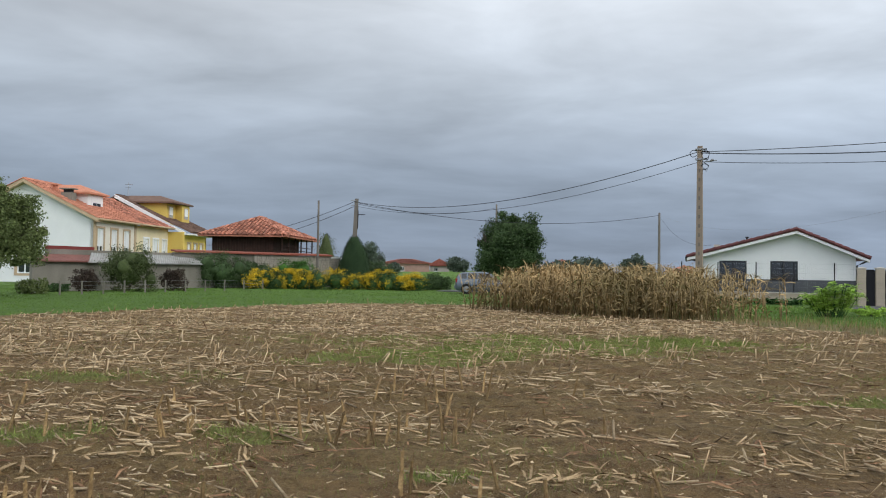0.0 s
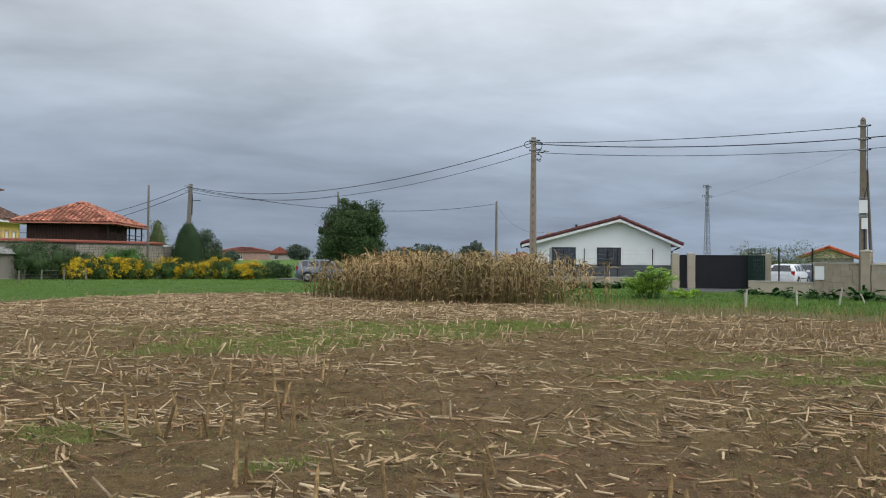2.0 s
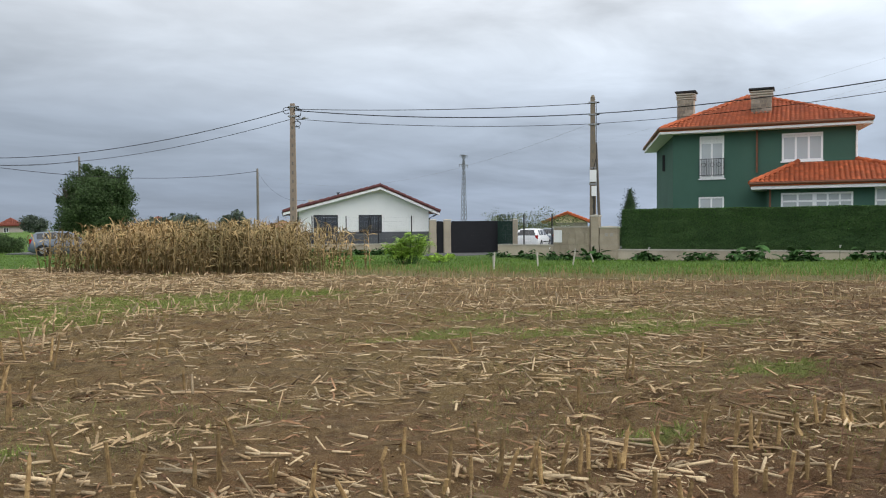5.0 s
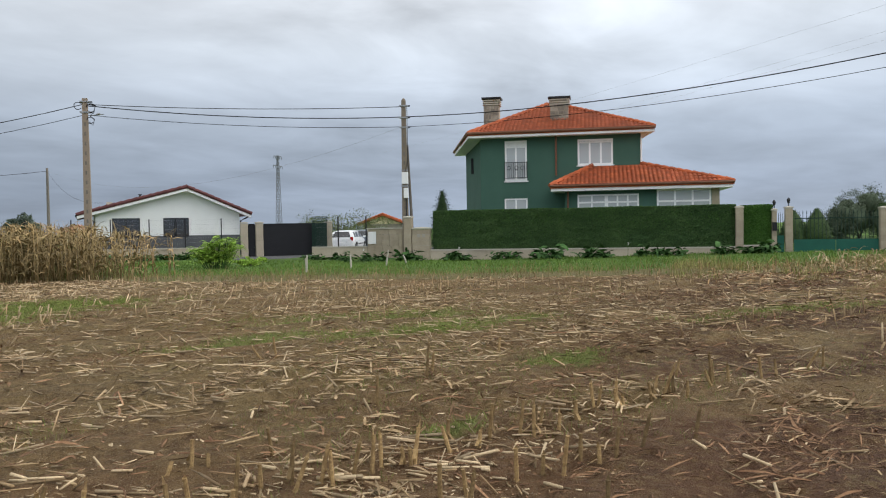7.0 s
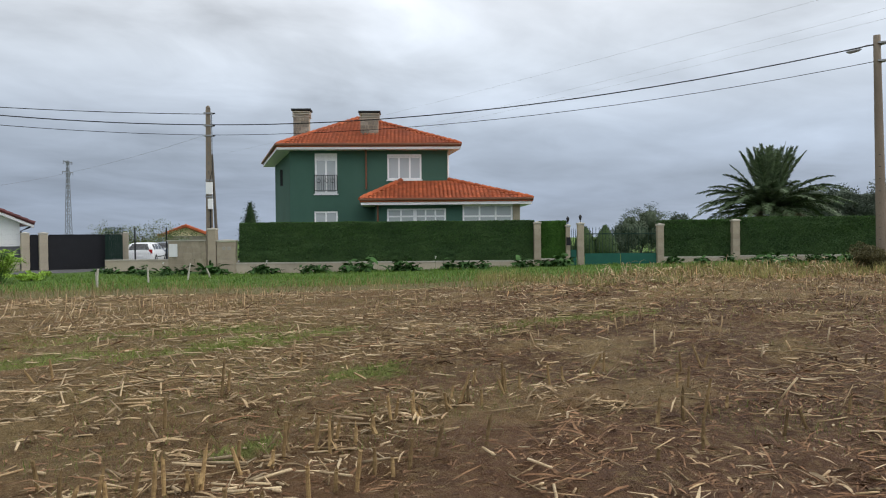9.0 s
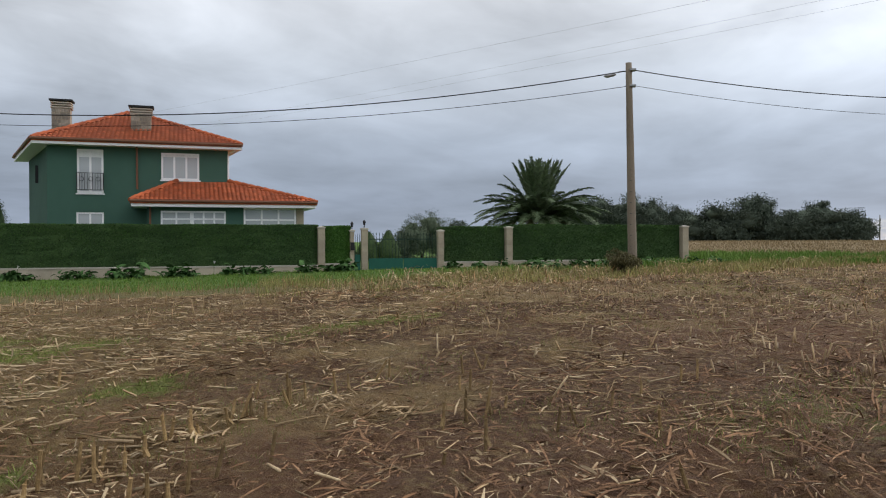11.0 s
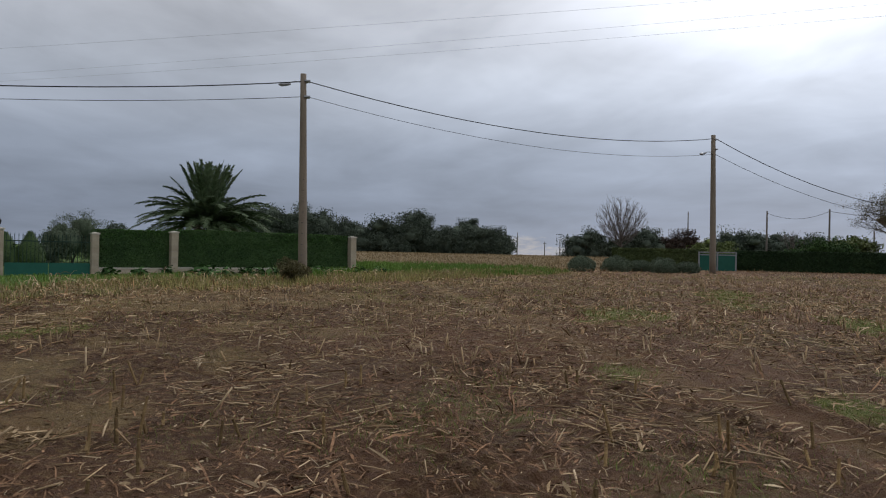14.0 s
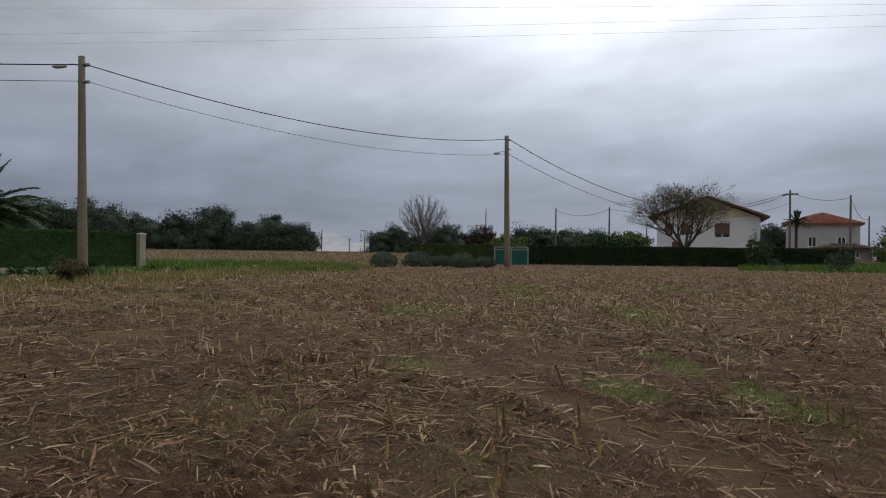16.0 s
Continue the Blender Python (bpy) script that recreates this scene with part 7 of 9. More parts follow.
palm(v.x, v.y, 0.9, 4.2, 1.5, 34, "tall slender fan-crowned palm by a house", 3, 0.14)


# ---------------------------------------------------------------- the row of houses on the left
def row_houses():
    az = 12.4
    C = (-19.05, 67.3)
    # white house with ochre trim
    h = thing("house", facing(*C, 0, az), "white two-storey house with orange roof and ochre trim", "house")
    ze, za, xa, W = 5.4, 8.45, -5.9, -11.8
    gable = Build()
    gable.add([(W, 0, -0.3), (0, 0, -0.3), (0, 0, ze), (xa, 0, za), (W, 0, ze), (W, 0.3, -0.3), (0, 0.3, -0.3), (0, 0.3, ze), (xa, 0.3, za), (W, 0.3, ze)],
              [(0, 1, 2, 3, 4), (9, 8, 7, 6, 5), (0, 5, 6, 1), (1, 6, 7, 2), (2, 7, 8, 3), (3, 8, 9, 4), (4, 9, 5, 0)])
    part("gable_wall", gable, M["render_white"], h)
    part("wall", Build().box(W, W + 0.3, 0.3, 7.5, -0.3, ze).box(W + 0.3, -0.3, 7.2, 7.5, -0.3, ze), M["render_white"], h)
    part("facade", facade(7.5, ze, [(0.55, 1.65), (2.9, 4.0), (5.15, 6.25)], 2.3, 4.6), M["render_warm"], h, "warm off-white street facade")
    for y0, y1 in ((0.55, 1.65), (2.9, 4.0), (5.15, 6.25)):
        side_window(h, y0, y1, 2.3, 4.6, M["orange_trim"])
    part("pilaster", Build().box(-0.02, 0.06, -0.05, 0.3, -0.3, ze - 0.05), M["orange_trim"], h, "ochre corner pilaster")
    part("pilaster", Build().box(0.0, 0.06, 7.15, 7.5, -0.3, ze - 0.05), M["orange_trim"], h)
    window(h, -6.4, -5.1, 0.75, 1.95, -0.06, 2, bar=0.09, sill=False)
    tr = holed(Build(), -6.7, -4.8, 0.55, 2.15, -0.045, 0.0, [(-6.4, -5.1, 0.75, 1.95)])
    part("window_surround", tr, M["orange_trim"], h, "ochre window surround")
    slopes = [[(0.55, -0.5, ze - 0.05), (0.55, 7.5, ze - 0.05), (xa, 7.5, za + 0.1), (xa, -0.5, za + 0.1)], [(W - 0.5, 7.5, ze - 0.05), (W - 0.5, -0.5, ze - 0.05), (xa, -0.5, za + 0.1), (xa, 7.5, za + 0.1)]]
    roof(h, slopes, M["tile_pink"], [((xa, -0.5, za + 0.1), (xa, 7.5, za + 0.1))], col=0.3, label="pale orange tiled gable roof")
    bb = Build()
    for p, q in (((0.55, ze - 0.05), (xa, za + 0.1)), ((xa, za + 0.1), (W - 0.5, ze - 0.05))):
        bb.add([(p[0], -0.52, p[1] - 0.3), (q[0], -0.52, q[1] - 0.3), (q[0], -0.52, q[1]), (p[0], -0.52, p[1]), (p[0], 0.0, p[1] - 0.3), (q[0], 0.0, q[1] - 0.3), (q[0], 0.0, q[1]), (p[0], 0.0, p[1])],
               [(0, 1, 2, 3), (7, 6, 5, 4), (0, 4, 5, 1), (3, 2, 6, 7), (1, 5, 6, 2), (0, 3, 7, 4)])
    part("bargeboard", bb, M["orange_trim"], h, "ochre painted bargeboard")
    part("gutter", Build().tube([(0.6, -0.5, ze - 0.1), (0.6, 14.7, ze - 0.1)], 0.09, 6), M["orange_trim"], h)
    d = part("dormer", Build().box(-4.3, -1.9, 2.4, 5.0, 5.6, 7.75), M["render_white"], h, "white roof dormer")
    part("dormer_roof", Build().add([(-5.6, 2.0, 7.75), (-1.5, 2.0, 7.75), (-1.5, 5.4, 7.75), (-5.6, 5.4, 7.75), (-3.3, 3.7, 8.5), (-5.6, 3.7, 8.5), (-5.6, 2.0, 7.6), (-1.5, 2.0, 7.6), (-1.5, 5.4, 7.6), (-5.6, 5.4, 7.6)],
                                     [(0, 1, 4, 5), (1, 2, 4), (2, 3, 5, 4), (0, 6, 7, 1), (1, 7, 8, 2), (2, 8, 9, 3), (6, 9, 8, 7)]), M["tile_pink"], d)
    dw = part("dormer_window", Build().box(-1.9, -1.84, 3.05, 4.6, 6.2, 7.55), M["white_paint"], d, "small white-framed window")
    part("blind", Build().box(-1.84, -1.825, 3.2, 4.45, 6.95, 7.45), M["blind"], dw)
    for y0, y1 in ((3.2, 3.78), (3.87, 4.45)):
        part("pane", Build().box(-1.84, -1.825, y0, y1, 6.35, 6.9), M["glass_dark"], dw)
    ch = part("chimney", Build().box(-3.25, -2.3, 0.6, 1.3, 6.3, 7.55), M["grey_wall"], h, "grey block chimney")
    part("smoke_vent", Build().box(-3.1, -2.45, 0.75, 1.15, 7.55, 7.82), M["iron"], ch)
    part("cap", Build().box(-3.35, -2.2, 0.5, 1.4, 7.82, 7.92), M["grey_wall"], ch)
    part("chimney", Build().box(-4.2, -3.95, 1.0, 1.3, 7.2, 8.2).box(-4.35, -3.8, 0.85, 1.45, 8.2, 8.28), M["tile_pink"], h, "small clay chimney")
    # cream house
    c = thing("house", facing(*at(C, az, 0, 7.5), 0, az), "cream two-storey terraced house with orange-red roof", "house")
    part("facade", facade(7.3, ze - 0.15, [(1.9, 2.9), (3.9, 5.0), (6.0, 6.9)], 2.4, 4.1, x=-0.12), M["render_cream"], c)
    for y0, y1 in ((1.9, 2.9), (3.9, 5.0), (6.0, 6.9)):
        side_window(c, y0, y1, 2.4, 4.1, M["white_paint"], x=-0.12)
    slopes = [[(0.45, 0.02, ze - 0.1), (0.45, 7.3, ze - 0.1), (-5.9, 7.3, za - 0.3), (-5.9, 0.02, za - 0.3)], [(-12, 7.3, ze - 0.1), (-12, 0.02, ze - 0.1), (-5.9, 0.02, za - 0.3), (-5.9, 7.3, za - 0.3)]]
    part("wall", Build().box(-11.8, -11.5, 0.02, 7.2, -0.3, ze - 0.2).box(-11.5, -0.4, 6.9, 7.2, -0.3, ze - 0.2), M["render_cream"], c)
    roof(c, slopes, M["tile_old"], [((-5.9, 0, za - 0.3), (-5.9, 7.3, za - 0.3))], col=0.3, label="weathered orange-red tile roof")
    # yellow house
    yh = thing("house", facing(*at(C, az, 0, 14.8), 0, az), "bright yellow house with brown roof and dormer", "house")
    part("wall", Build().box(-11.8, 1.5, 0.0, 0.3, -0.3, 5.0).box(-11.8, -11.5, 0.3, 6.9, -0.3, 5.0).box(-11.5, 1.2, 6.6, 6.9, -0.3, 5.0), M["render_yellow"], yh)
    part("party_wall", Build().add([(1.6, 0.1, 5.0), (1.6, 0.1, 4.7), (-5.9, 0.1, 8.4), (-5.9, 0.1, 8.78), (1.6, 0.3, 5.0), (1.6, 0.3, 4.7), (-5.9, 0.3, 8.4), (-5.9, 0.3, 8.78)], [(0, 3, 2, 1), (4, 5, 6, 7), (0, 4, 7, 3), (1, 2, 6, 5), (0, 1, 5, 4), (2, 3, 7, 6)]), M["render_white"], yh)
    part("facade", facade(6.9, 4.9, [(1.7, 2.5), (3.4, 4.2), (5.1, 5.9)], 2.6, 3.9, x=1.2), M["render_yellow"], yh)
    for y0, y1 in ((1.7, 2.5), (3.4, 4.2), (5.1, 5.9)):
        side_window(yh, y0, y1, 2.6, 3.9, M["orange_trim"], x=1.2)
    slopes = [[(2.2, 0.3, 5.0), (2.2, 7.3, 5.0), (-5.9, 7.3, 8.7), (-5.9, 0.3, 8.7)], [(-12.3, 7.3, 5.0), (-12.3, 0.3, 5.0), (-5.9, 0.3, 8.7), (-5.9, 7.3, 8.7)]]
    roof(yh, slopes, M["tile_brown"], [((-5.9, 0.3, 8.7), (-5.9, 7.3, 8.7))], col=0.3, label="brown tile roof")
    part("fascia", Build().box(1.2, 2.15, 0.35, 7.25, 4.72, 4.86), M["white_paint"], yh)
    d = part("dormer", Build().box(-4.0, -0.9, 1.3, 5.5, 6.0, 8.15).box(-0.9, -0.2, 3.5, 5.5, 6.0, 8.1), M["render_yellow"], yh, "yellow roof dormer")
    part("dormer_roof", Build().add([(-6.0, 0.8, 8.15), (0.1, 0.8, 8.15), (0.1, 5.9, 8.15), (-6.0, 5.9, 8.15), (-2.5, 3.35, 8.95), (-6.0, 3.35, 8.95), (-6.0, 0.8, 8.0), (0.1, 0.8, 8.0), (0.1, 5.9, 8.0), (-6.0, 5.9, 8.0)],
                                     [(0, 1, 4, 5), (1, 2, 4), (2, 3, 5, 4), (0, 6, 7, 1), (1, 7, 8, 2), (2, 8, 9, 3), (6, 9, 8, 7)]), M["tile_brown"], d)
    for y0, y1, x in ((1.75, 2.8, -0.9), (4.0, 5.05, -0.2)):
        dw = part("dormer_window", Build().box(x, x + 0.05, y0, y1, 6.5, 7.75), M["orange_trim"], d)
        part("blind", Build().box(x + 0.05, x + 0.065, y0 + 0.1, y1 - 0.1, 6.85, 7.65), M["blind"], dw)
        part("pane", Build().box(x + 0.05, x + 0.065, y0 + 0.1, y1 - 0.1, 6.6, 6.84), M["glass_grey"], dw)
    part("aerial", Build().tube([(-5.9, 3, 8.7), (-5.9, 3, 10.3)], 0.03, 4).tube([(-6.3, 3, 10.1), (-5.4, 3, 10.1)], 0.02, 4).tube([(-6.2, 3, 9.8), (-5.6, 3, 9.8)], 0.02, 4), M["galv"], yh)


def facade(length, h, openings, z0, z1, x=0.0, thick=0.3):
    """A wall along local y in the plane x, open at the windows."""
    b = Build()
    ys = sorted({0.0, length, *[o[0] for o in openings], *[o[1] for o in openings]})
    zs = [-0.3, z0, z1, h]
    for i in range(len(ys) - 1):
        for j in range(3):
            cy = (ys[i] + ys[i + 1]) / 2
            if j == 1 and any(o[0] < cy < o[1] for o in openings):
                continue
            b.box(x - thick, x, ys[i], ys[i + 1], zs[j], zs[j + 1])
    return b


def side_window(parent, y0, y1, z0, z1, trim, x=0.0):
    b = Build()
    t = 0.16
    b.box(x - 0.02, x + 0.05, y0 - t, y0, z0 - t, z1 + t).box(x - 0.02, x + 0.05, y1, y1 + t, z0 - t, z1 + t).box(x - 0.02, x + 0.05, y0, y1, z1, z1 + t).box(x - 0.02, x + 0.05, y0, y1, z0 - t, z0)
    w = part("window", b, trim, parent)
    m = (y0 + y1) / 2
    fr = Build().box(x - 0.12, x - 0.06, y0, y0 + 0.07, z0, z1).box(x - 0.12, x - 0.06, y1 - 0.07, y1, z0, z1).box(x - 0.12, x - 0.06, m - 0.04, m + 0.04, z0, z1)
    part("frame", fr, M["white_paint"], w)
    part("blind", Build().box(x - 0.15, x - 0.13, y0, y1, z0 + (z1 - z0) * 0.35, z1), M["blind"], w)
    part("pane", Build().box(x - 0.15, x - 0.13, y0, y1, z0, z0 + (z1 - z0) * 0.35 - 0.005), M["glass_dark"], w)


row_houses()


def horreo():
    """The raised wooden granary with its tiled roof."""
    h = thing("granary", facing(-3.5, 62.4, 0, 12.5), "old raised wooden granary with weathered tile roof", "granary")
    W, D = -6.4, 10.5
    b = Build().box(W + 0.5, -0.9, 0.5, D - 2.0, 2.55, 4.0)
    body = part("body", b, M["dark_wood"], h, "dark brown vertical board walls")
    x = W + 0.52
    while x < -0.95:
        part("board", Build().box(x, x + 0.2, 0.465, 0.5, 2.6, 3.95), M["dark_wood"], body)
        x += 0.215
    part("floor", Build().box(W + 0.1, 0.0, 0.1, D, 2.38, 2.55), M["dark_wood"], h)
    for x in (W + 0.6, -3.2, -0.5):
        for y in (0.8, D - 1.0):
            part("pillar", Build().tube([(x, y, -0.2), (x, y, 2.0), (x, y, 2.1), (x, y, 2.38)], [0.22, 0.16, 0.3, 0.28], 8), M["rubble"], h)
    for k in range(6):
        y = 0.3 + k * 2.0
        part("post", Build().box(-0.2, -0.1, y, y + 0.1, 2.55, 4.05), M["dark_wood"], h)
    for z in (2.95, 3.25):
        part("rail", Build().box(-0.17, -0.12, 0.3, D - 0.2, z, z + 0.06), M["dark_wood"], h)
    e, za = 4.05, 5.75
    c = [(W - 0.35, -0.35, e), (0.45, -0.35, e), (0.45, D + 0.4, e), (W - 0.35, D + 0.4, e)]
    a1, a2 = (-3.2, 4.2, za), (-3.2, 6.0, za)
    roof(h, [[c[0], c[1], a1], [c[1], c[2], a2, a1], [c[2], c[3], a2], [c[3], c[0], a1, a2]], M["tile_old"], [(c[0], a1), (c[1], a1), (a1, a2)], thick=0.1, col=0.34, label="weathered red barrel tile roof")


horreo()


def sheds():
    a, b = pol(-19.4, 49.0), pol(-8.1, 57.5)
    az = math.degrees(math.atan2(b.x - a.x, b.y - a.y)) - 90
    L = math.hypot(b.x - a.x, b.y - a.y)
    s = thing("shed", facing(a.x, a.y, 0, az), "long grey rendered shed with fibre-cement lean-to roof", "shed")
    part("wall", Build().box(0, L, 0, 0.25, -0.3, 1.66), M["grey_wall"], s, "stained grey rendered wall")
    for x0, x1 in ((0.0, 2.2), (L - 0.25, L + 1.7)):       # end walls run back at a slant
        q = [(x0, 0.25), (x0 + 0.25, 0.25), (x1 + 0.25, 2.0), (x1, 2.0)]
        part("wall", Build().add([(x, y, z) for z in (-0.3, 1.68) for x, y in q], [(0, 1, 5, 4), (1, 2, 6, 5), (2, 3, 7, 6), (3, 0, 4, 7), (4, 5, 6, 7), (3, 2, 1, 0)]), M["grey_wall"], s)
    part("back_wall", Build().box(2.3, L + 2.4, 2.05, 2.35, -0.3, 2.45), M["grey_wall"], s)
    p = Build()
    x = 3.3
    while x < L - 0.1:                     # corrugated sheets
        p.add([(x, -0.3, 1.68), (x + 0.09, -0.3, 1.72), (x + 0.18, -0.3, 1.68), (x + 1.9, 2.0, 2.27), (x + 1.99, 2.0, 2.31), (x + 2.08, 2.0, 2.27)], [(0, 1, 4, 3), (1, 2, 5, 4)])
        x += 0.18
    p.slab([(3.3, -0.3, 1.675), (L, -0.3, 1.675), (L + 1.9, 2.0, 2.26), (5.2, 2.0, 2.26)], 0.04)
    part("lean_to_roof", p, M["fibre_cement"], s, "weathered grey corrugated fibre-cement roof")
    part("lean_to_roof", Build().slab([(-0.12, -0.3, 1.74), (3.25, -0.3, 1.74), (5.6, 2.0, 2.14), (2.3, 2.0, 2.14)], 0.07), M["tile_wine"], s, "dull dark red sheet roof")
    rib = Build()
    for k in range(11):
        x = -0.05 + k * 0.32
        rib.tube([(x, -0.3, 1.75), (x + 2.37, 2.0, 2.15)], 0.022, 5)
    part("roof_ribs", rib, M["tile_wine"], s)
    part("ridge_board", Build().box(2.4, 5.7, 2.36, 2.46, 2.0, 2.66), M["red_sheet"], s, "dark red sheet ridge board")
        # boundary wall of rubble stone with clay coping
    c, d = pol(-10.6, 57.5), pol(1.0, 64.5)
    az = math.degrees(math.atan2(d.x - c.x, d.y - c.y)) - 90
    L = math.hypot(d.x - c.x, d.y - c.y)
    w = thing("stone_wall", facing(c.x, c.y, 0, az), "rubble stone wall with clay tile coping", "wall", kind="structure")
    part("core", Build().box(0, L, 0.06, 0.45, -0.3, 2.5), M["grey_wall"], w)
    g = random.Random(8)
    z = 1.0
    n = 0
    while z < 2.48:
        x, hh = 6.2, g.uniform(0.13, 0.24)
        while x < L and n < 290:
            ww = g.uniform(0.16, 0.5)
            part("stone", Build().box(x + 0.01, min(x + ww, L) - 0.01, g.uniform(-0.02, 0.02), 0.1, z + 0.01, min(z + hh, 2.49) - 0.01, 0.03), M["rubble"], w)
            n += 1
            x += ww
        z += hh
    part("coping", Build().slab([(0, -0.2, 2.61), (L * 0.93, -0.2, 2.61), (L * 0.93, 0.7, 2.72), (0, 0.7, 2.72)], 0.1), M["tile_dark_red"], w, "clay tile coping")
    part("coping", Build().box(L * 0.93, L + 0.3, -0.05, 0.5, 2.35, 2.48), M["render_white"], w)
    # low post and wire fence along the meadow
    f = thing("wire_fence", pose(0, 0, 0), "low wire fence with grey wooden posts", "fence")
    prev = None
    for k in range(11):
        q = pol(-17.75 + k * 1.32, 42.8 + k * 1.12)
        part("post", Build().box(q.x - 0.035, q.x + 0.035, q.y - 0.04, q.y + 0.04, H(q.x, q.y) - 0.2, 0.70), M["grey_wall"], f)
        if prev is not None:
            for z in (0.25, 0.45, 0.66):
                part("wire", Build().tube([(prev.x, prev.y, z), (q.x, q.y, z)], 0.004, 3), M["galv"], f)
        prev = q


sheds()


# ---------------------------------------------------------------- far houses
def simple_house(x, y, az, W, D, ze, za, wall, tiles, label, zb, wins, hip=True, eave=0.5, gable_front=False, shutter=False):
    h = thing("house", facing(x, y, zb, az), label, "house")
    holes = [(a, a + w, z, z + hh) for a, w, z, hh in wins]
    part("wall", holed(Build(), 0, W, -0.5, ze, 0, 0.3, holes), wall, h)
    part("wall", Build().box(0, 0.3, 0.3, D, -0.5, ze).box(W - 0.3, W, 0.3, D, -0.5, ze).box(0.3, W - 0.3, D - 0.3, D, -0.5, ze), wall, h)
    for a, w, z, hh in wins:
        win = window(h, a, a + w, z, z + hh, 0.05, 2, bar=0.08, pane=M["glass_dark"])
        if shutter:
            part("shutter", Build().box(a + 0.06, a + w - 0.06, 0.0, 0.03, z + hh * 0.25, z + hh - 0.06), M["tile_brown"], win, "lowered brown blind")
    e = eave
    c = [(-e, -e, ze), (W + e, -e, ze), (W + e, D + e, ze), (-e, D + e, ze)]
    if gable_front:
        a1, a2 = (W / 2, -e, za), (W / 2, D + e, za)
        part("gable", Build().add([(0, 0, ze), (W, 0, ze), (W / 2, 0, za - 0.15), (0, 0.3, ze), (W, 0.3, ze), (W / 2, 0.3, za - 0.15)], [(0, 1, 2), (5, 4, 3), (1, 4, 5, 2), (2, 5, 3, 0)]), M["render_cream"], h)
        roof(h, [[c[3], c[0], a1, a2], [c[1], c[2], a2, a1]], tiles, [(a1, a2)], col=0.34)
    else:
        k = min(W, D) / 2
        a1, a2 = ((k, D / 2, za), (W - k, D / 2, za)) if W > D else ((W / 2, k, za), (W / 2, D - k, za))
        if W > D:
            sl = [[c[0], c[1], a2, a1], [c[1], c[2], a2], [c[2], c[3], a1, a2], [c[3], c[0], a1]]
        else:
            sl = [[c[0], c[1], a1], [c[1], c[2], a2, a1], [c[2], c[3], a2], [c[3], c[0], a1, a2]]
        roof(h, sl, tiles, [(a1, a2)], col=0.34)
    part("ceiling_slab", Build().box(0.3, W - 0.3, 0.3, D - 0.3, ze - 0.3, ze - 0.1), wall, h)
    return h


v = pol(134.1, 93)
simple_house(v.x, v.y, 137, 11.0, 11, 5.0, 7.3, M["render_white"], M["tile_brown"], "white two-storey house with low brown gable roof", 0.95, [(0.9, 0.9, 2.9, 1.5), (2.6, 0.9, 2.9, 1.5), (6.2, 1.7, 2.7, 1.7), (1.6, 1.0, 0.4, 1.9)], gable_front=True, eave=0.9, shutter=True)
v = pol(142.5, 112)
simple_house(v.x, v.y, 143, 8.6, 8, 4.9, 6.4, M["render_grey"], M["tile_rust"], "pale grey house with orange-red hipped tile roof", 1.1, [(2.6, 1.0, 1.9, 1.3), (6.0, 1.0, 1.9, 1.3)])
v = pol(144.3, 98)
simple_house(v.x, v.y, 143, 5.6, 3.0, 1.75, 2.2, M["render_dim"], M["tile_brown"], "low grey outbuilding with brown roof", 0.9, [(1.5, 0.8, 0.7, 0.7), (3.6, 0.8, 0.7, 0.7)])
v = pol(45.2, 72)
simple_house(v.x, v.y, 47, 3.6, 5, 1.95, 2.85, M["rubble"], M["tile_orange"], "small stone house with orange tile roof", 0.0, [(1.2, 0.8, 0.9, 0.8)], gable_front=True)
v = pol(4.1, 185)
simple_house(v.x, v.y, 6, 11.0, 8, 2.9, 3.85, M["far_brick"], M["blue_far"], "distant pinkish house with red roof", 0.2, [(1.0, 1.0, 1.0, 1.1), (4.0, 1.0, 1.0, 1.1)])
v = pol(7.55, 196)
simple_house(v.x, v.y, 8, 4.8, 8, 2.5, 4.2, M["render_dim"], M["tile_dark_red"], "distant pale house with dark red roof", 0.2, [(1.0, 1.0, 1.0, 1.1)])
v = pol(16.5, 190)
simple_house(v.x, v.y, 8, 6.0, 8, 3.0, 4.4, M["render_white"], M["blue_far"], "distant house with red roof among trees", 0.2, [(1.0, 1.0, 1.0, 1.1)])
v = pol(24.9, 110)
simple_house(v.x, v.y, 20, 4.0, 6, 1.7, 2.5, M["render_cream"], M["tile_old"], "small far building with red roof", 0.1, [(1.0, 1.0, 1.0, 1.1)])


def green_box():
    v, w = pol(122.6, 60), pol(125.1, 60)
    az = math.degrees(math.atan2(w.x - v.x, w.y - v.y)) - 90
    t = thing("garden_door", facing(v.x, v.y, H(v.x, v.y), az), "green sheet metal double door in a pale frame", "gate")
    L = math.hypot(w.x - v.x, w.y - v.y)
    for a, c in ((0.1, L / 2 - 0.04), (L / 2 + 0.04, L - 0.1)):
        part("panel", Build().box(a, c, 0, 0.04, -0.1, 1.2), M["green_metal"], t)
    part("frame", holed(Build(), 0, L, -0.2, 1.36, -0.03, 0.05, [(0.1, L / 2 - 0.05, -0.1, 1.1), (0.1, L / 2 - 0.05, 1.17, 1.29), (L / 2 + 0.05, L - 0.1, -0.1, 1.1), (L / 2 + 0.05, L - 0.1, 1.17, 1.29)]), M["galv"], t)


green_box()


